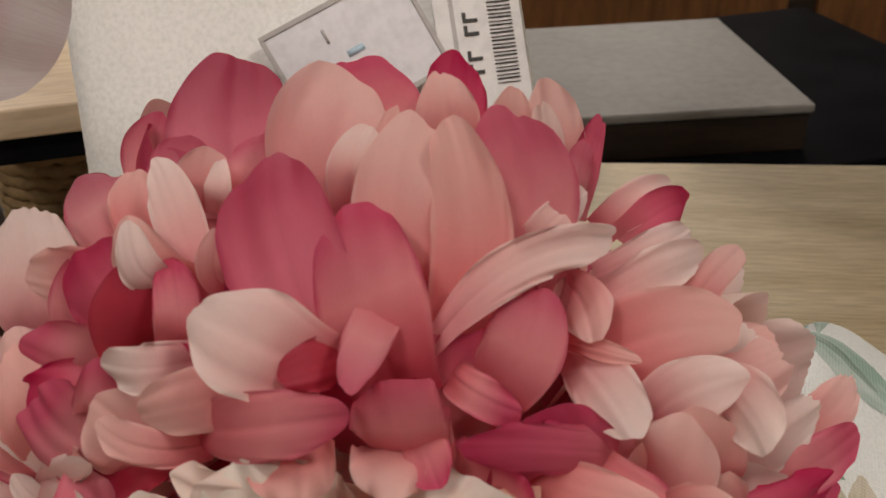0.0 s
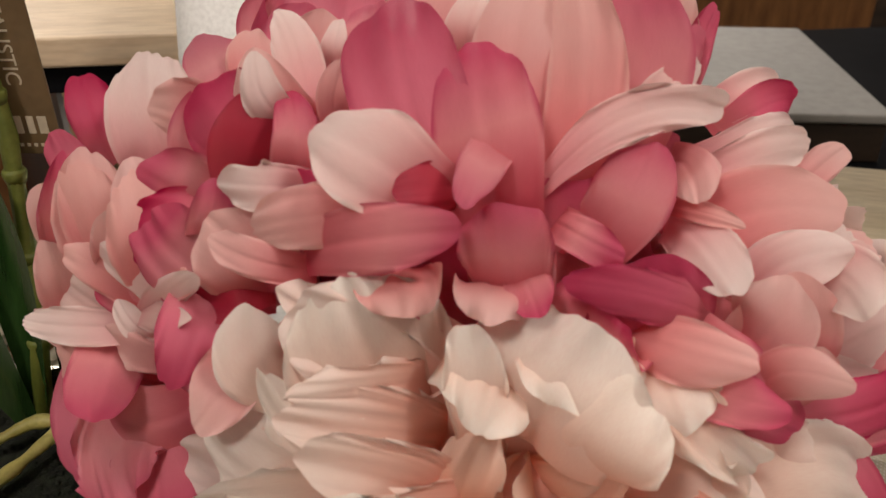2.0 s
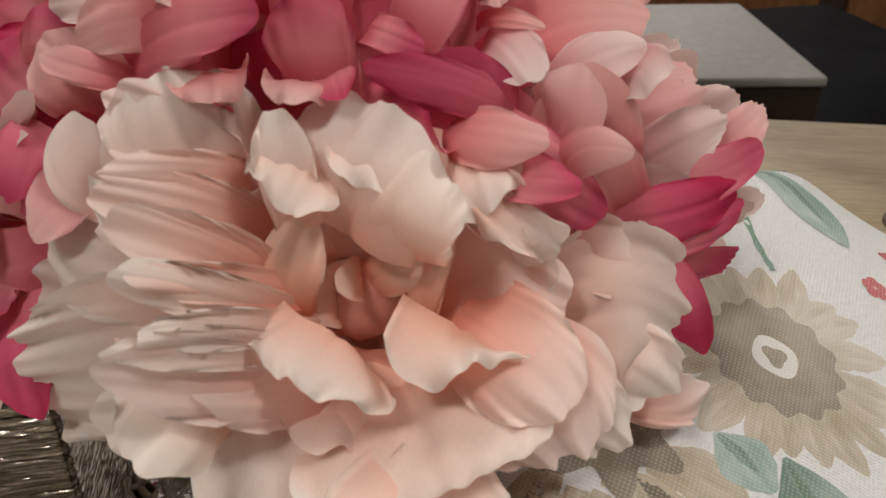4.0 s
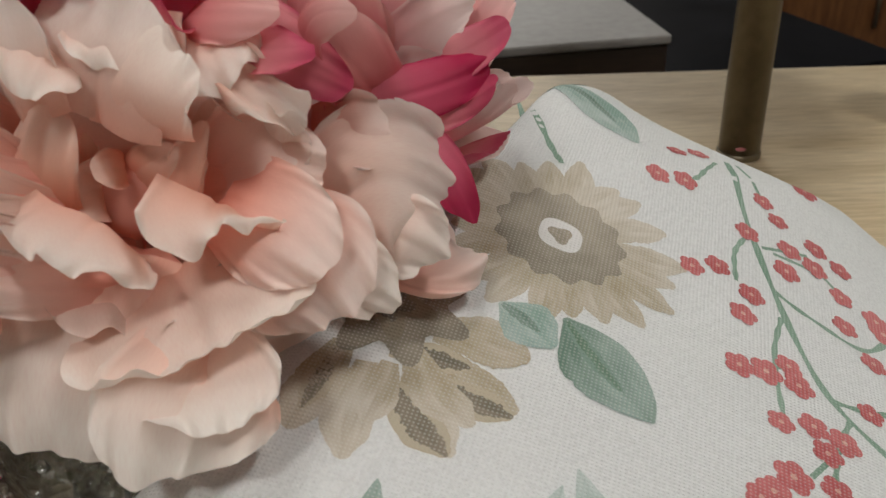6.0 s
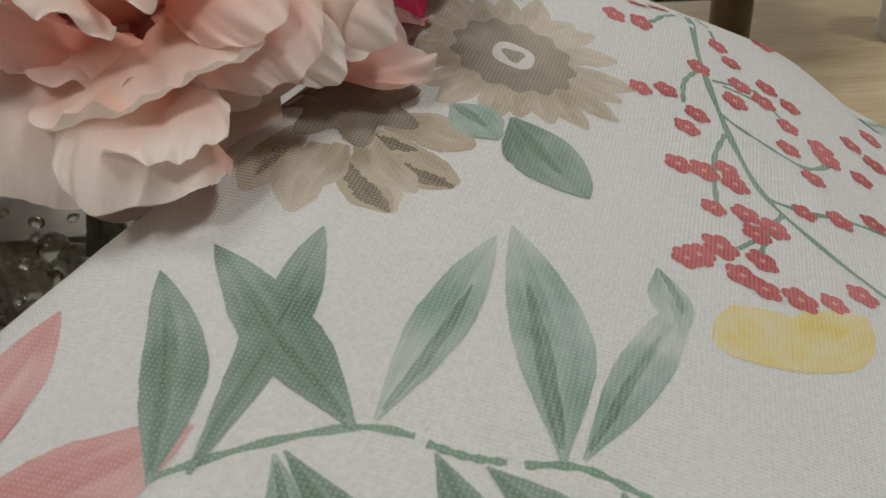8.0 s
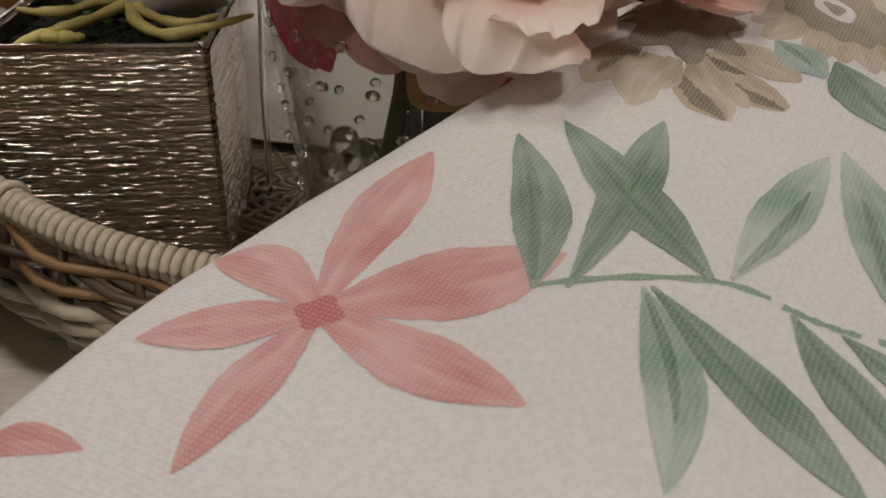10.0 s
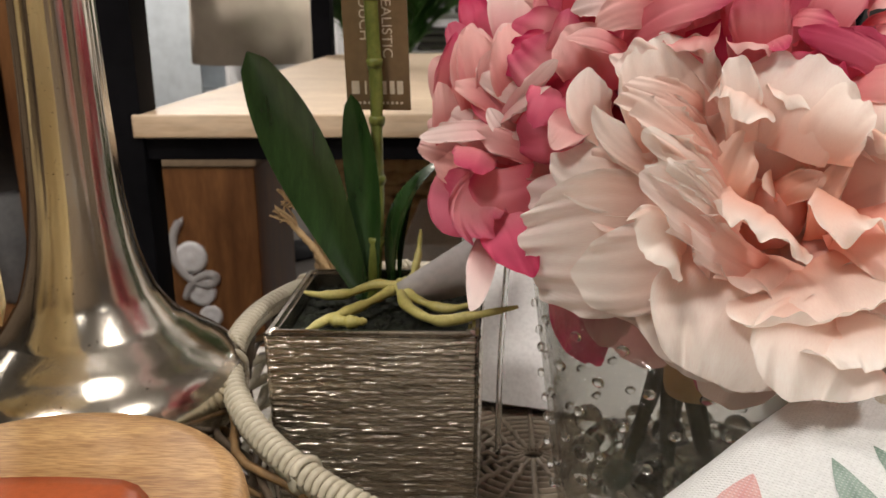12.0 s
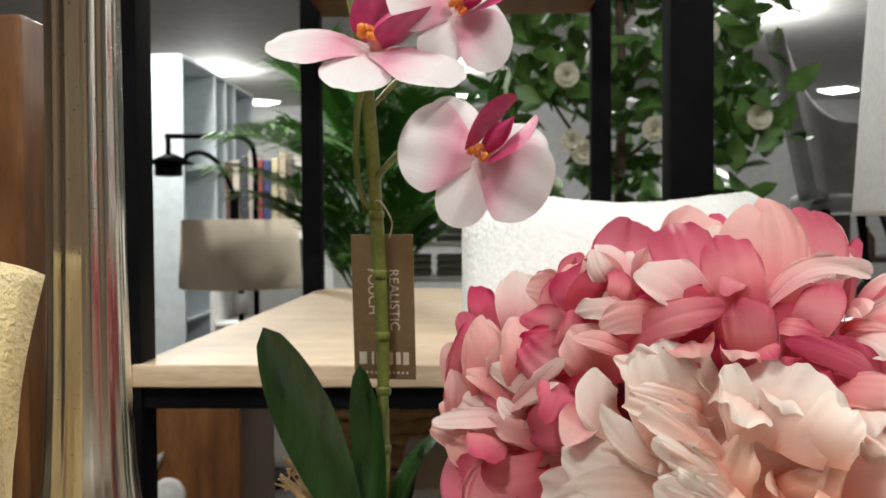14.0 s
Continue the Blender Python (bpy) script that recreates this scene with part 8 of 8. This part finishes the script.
def wing(u, v):
    """The shell: a tall back that sweeps down into an arm, curling towards the sitter."""
    s = (u + 1) / 2
    top = 0.94 - 0.30 * (1 - (1 - min(1.0, s * 1.25)) ** 2.2)
    x = 1.10 + 0.12 * (1 - v) + 0.48 * s * (1 - 0.1 * (1 - v))
    y = 3.0 - 0.34 * (1 - s) ** 2 - 0.10 * s * s
    return (x, y, 0.35 + (top - 0.35) * v)


ob = part("backrest", sheet(wing, 24, 16), M["felt"], ch)
ob.modifiers.new("thick", "SOLIDIFY").thickness = 0.06
part("seat", box_bm(1.24, 1.66, 2.78, 3.0, 0.30, 0.37, 0.03), M["felt"], ch)
for a, b in (((1.30, 2.78), (1.20, 2.70)), ((1.50, 2.78), (1.60, 2.70)), ((1.30, 2.96), (1.22, 3.04)), ((1.50, 2.96), (1.58, 3.04))):
    part("leg", tube([(*a, 0.31), (*b, -0.12)], 0.018, 8, taper=lambda v: 1 - 0.4 * v), M["black"], ch)
pl = part("display_plinth", box_bm(1.05, 1.9, 2.5, 3.3, FLOOR, -0.12, 0.004), M["wall"])
tagged(pl, "white display plinth under the chair", "plinth")

rs = thing("dark_rack", "dark wall rack with boxed goods", "rack")
part("top_board", box_bm(1.25, 2.4, 3.45, 3.8, 0.30, 0.33, 0.003), M["wall"], rs)
for z in (0.10, -0.12, -0.40):
    part("shelf_board", box_bm(1.25, 2.4, 3.45, 3.8, z - 0.012, z + 0.012, 0.002), M["dark"], rs)
for x in (1.24, 1.66, 2.06, 2.41):
    part("upright", box_bm(x - 0.012, x + 0.012, 3.45, 3.8, FLOOR, 0.30, 0.002), M["dark"], rs)
rnd = random.Random(61)
M["goods"] = surf("dark_goods", (0.05, 0.03, 0.025), (0.16, 0.07, 0.05), 6, 0.5)
for z in (0.112, -0.108):
    for i in range(7):
        x = 1.32 + i * 0.15
        if abs(x - 1.66) < 0.06 or abs(x - 2.06) < 0.06:
            continue
        g = thing("bottle", "dark bottle standing on the rack", "bottle", pose(x, 3.52, z), group="bottles on the rack")
        part("body", lathe([(0.035, 0.0), (0.037, 0.004), (0.036, 0.085), (0.014, 0.115), (0.014, 0.135)], 16), M["goods"], g)

ls = thing("linen_rack", "white rack with stacks of folded grey linen", "rack", pose(-0.13, 3.55, FLOOR))
for z in (0.30, 0.55, 0.80, 0.96, 1.12):
    part("shelf_board", box_bm(-0.22, 0.30, -0.02, 0.32, z - 0.012, z + 0.012, 0.002), M["wall"], ls)
for x in (-0.23, 0.31):
    part("upright", box_bm(x - 0.012, x + 0.012, -0.02, 0.32, 0.0, 1.2, 0.002), M["wall"], ls)
M["linen_grey"] = surf("folded_grey_linen", (0.16, 0.16, 0.16), (0.34, 0.33, 0.32), 6, 0.9, stretch=(1, 1, 12))
for z in (0.812, 0.972):
    for x in (-0.12, 0.05, 0.20):
        f = thing("folded_linen", "folded grey linen stacked on the rack", "linen", pose(x - 0.13, 3.56, FLOOR + z), group="linen on the rack")
        for k in range(3):
            part("fold", box_bm(-0.07, 0.07, 0.0, 0.22, k * 0.034, k * 0.034 + 0.03, 0.012), M["linen_grey"], f)

# made-up dark mass for the dim background right of the flowers
sb = thing("sideboard", "dark sideboard added to fill the dim background behind the stand", "sideboard")
part("body", box_bm(0.55, 2.6, 1.35, 1.75, FLOOR + 0.08, 0.02, 0.006), M["dark"], sb)
for x in (0.6, 1.25, 1.9, 2.55):
    part("leg", box_bm(x - 0.025, x + 0.025, 1.38, 1.43, FLOOR, FLOOR + 0.08, 0.002), M["dark"], sb)
for x in (0.9, 1.55, 2.25):
    part("door", box_bm(x - 0.29, x + 0.29, 1.335, 1.349, FLOOR + 0.12, -0.02, 0.004), M["brown"], sb)
    o = part("handle", tube([(x + 0.2, 1.325, -0.25), (x + 0.2, 1.325, -0.35)], 0.006, 8), M["brass"], sb)

# ceiling lamps; from the seventh on unseen, added for light and metal reflections
for i, (x, y) in enumerate(((-3.28, 10.6), (-0.31, 10.75), (-0.23, 13.1), (2.82, 8.05), (5.5, 12.9), (-3.42, 13.4), (-0.9, -1.3), (1.2, -0.9), (-0.15, 0.05), (-1.6, 3.6), (1.6, 3.6), (-2.4, -2.6), (0.3, -2.8), (2.6, -2.4), (-3.4, 0.6), (3.2, 0.8))):
    c = thing("ceiling_lamp", "square white ceiling lamp, switched on", "lamp", pose(x, y, CEIL), group="ceiling lamps")
    part("housing", lathe([(0.33, -0.02), (0.33, 0.0)], 4), M["wall"], c)
    part("diffuser", lathe([(0.02, -0.065), (0.20, -0.058), (0.29, -0.042), (0.315, -0.021)], 4), M["lamp"], c)
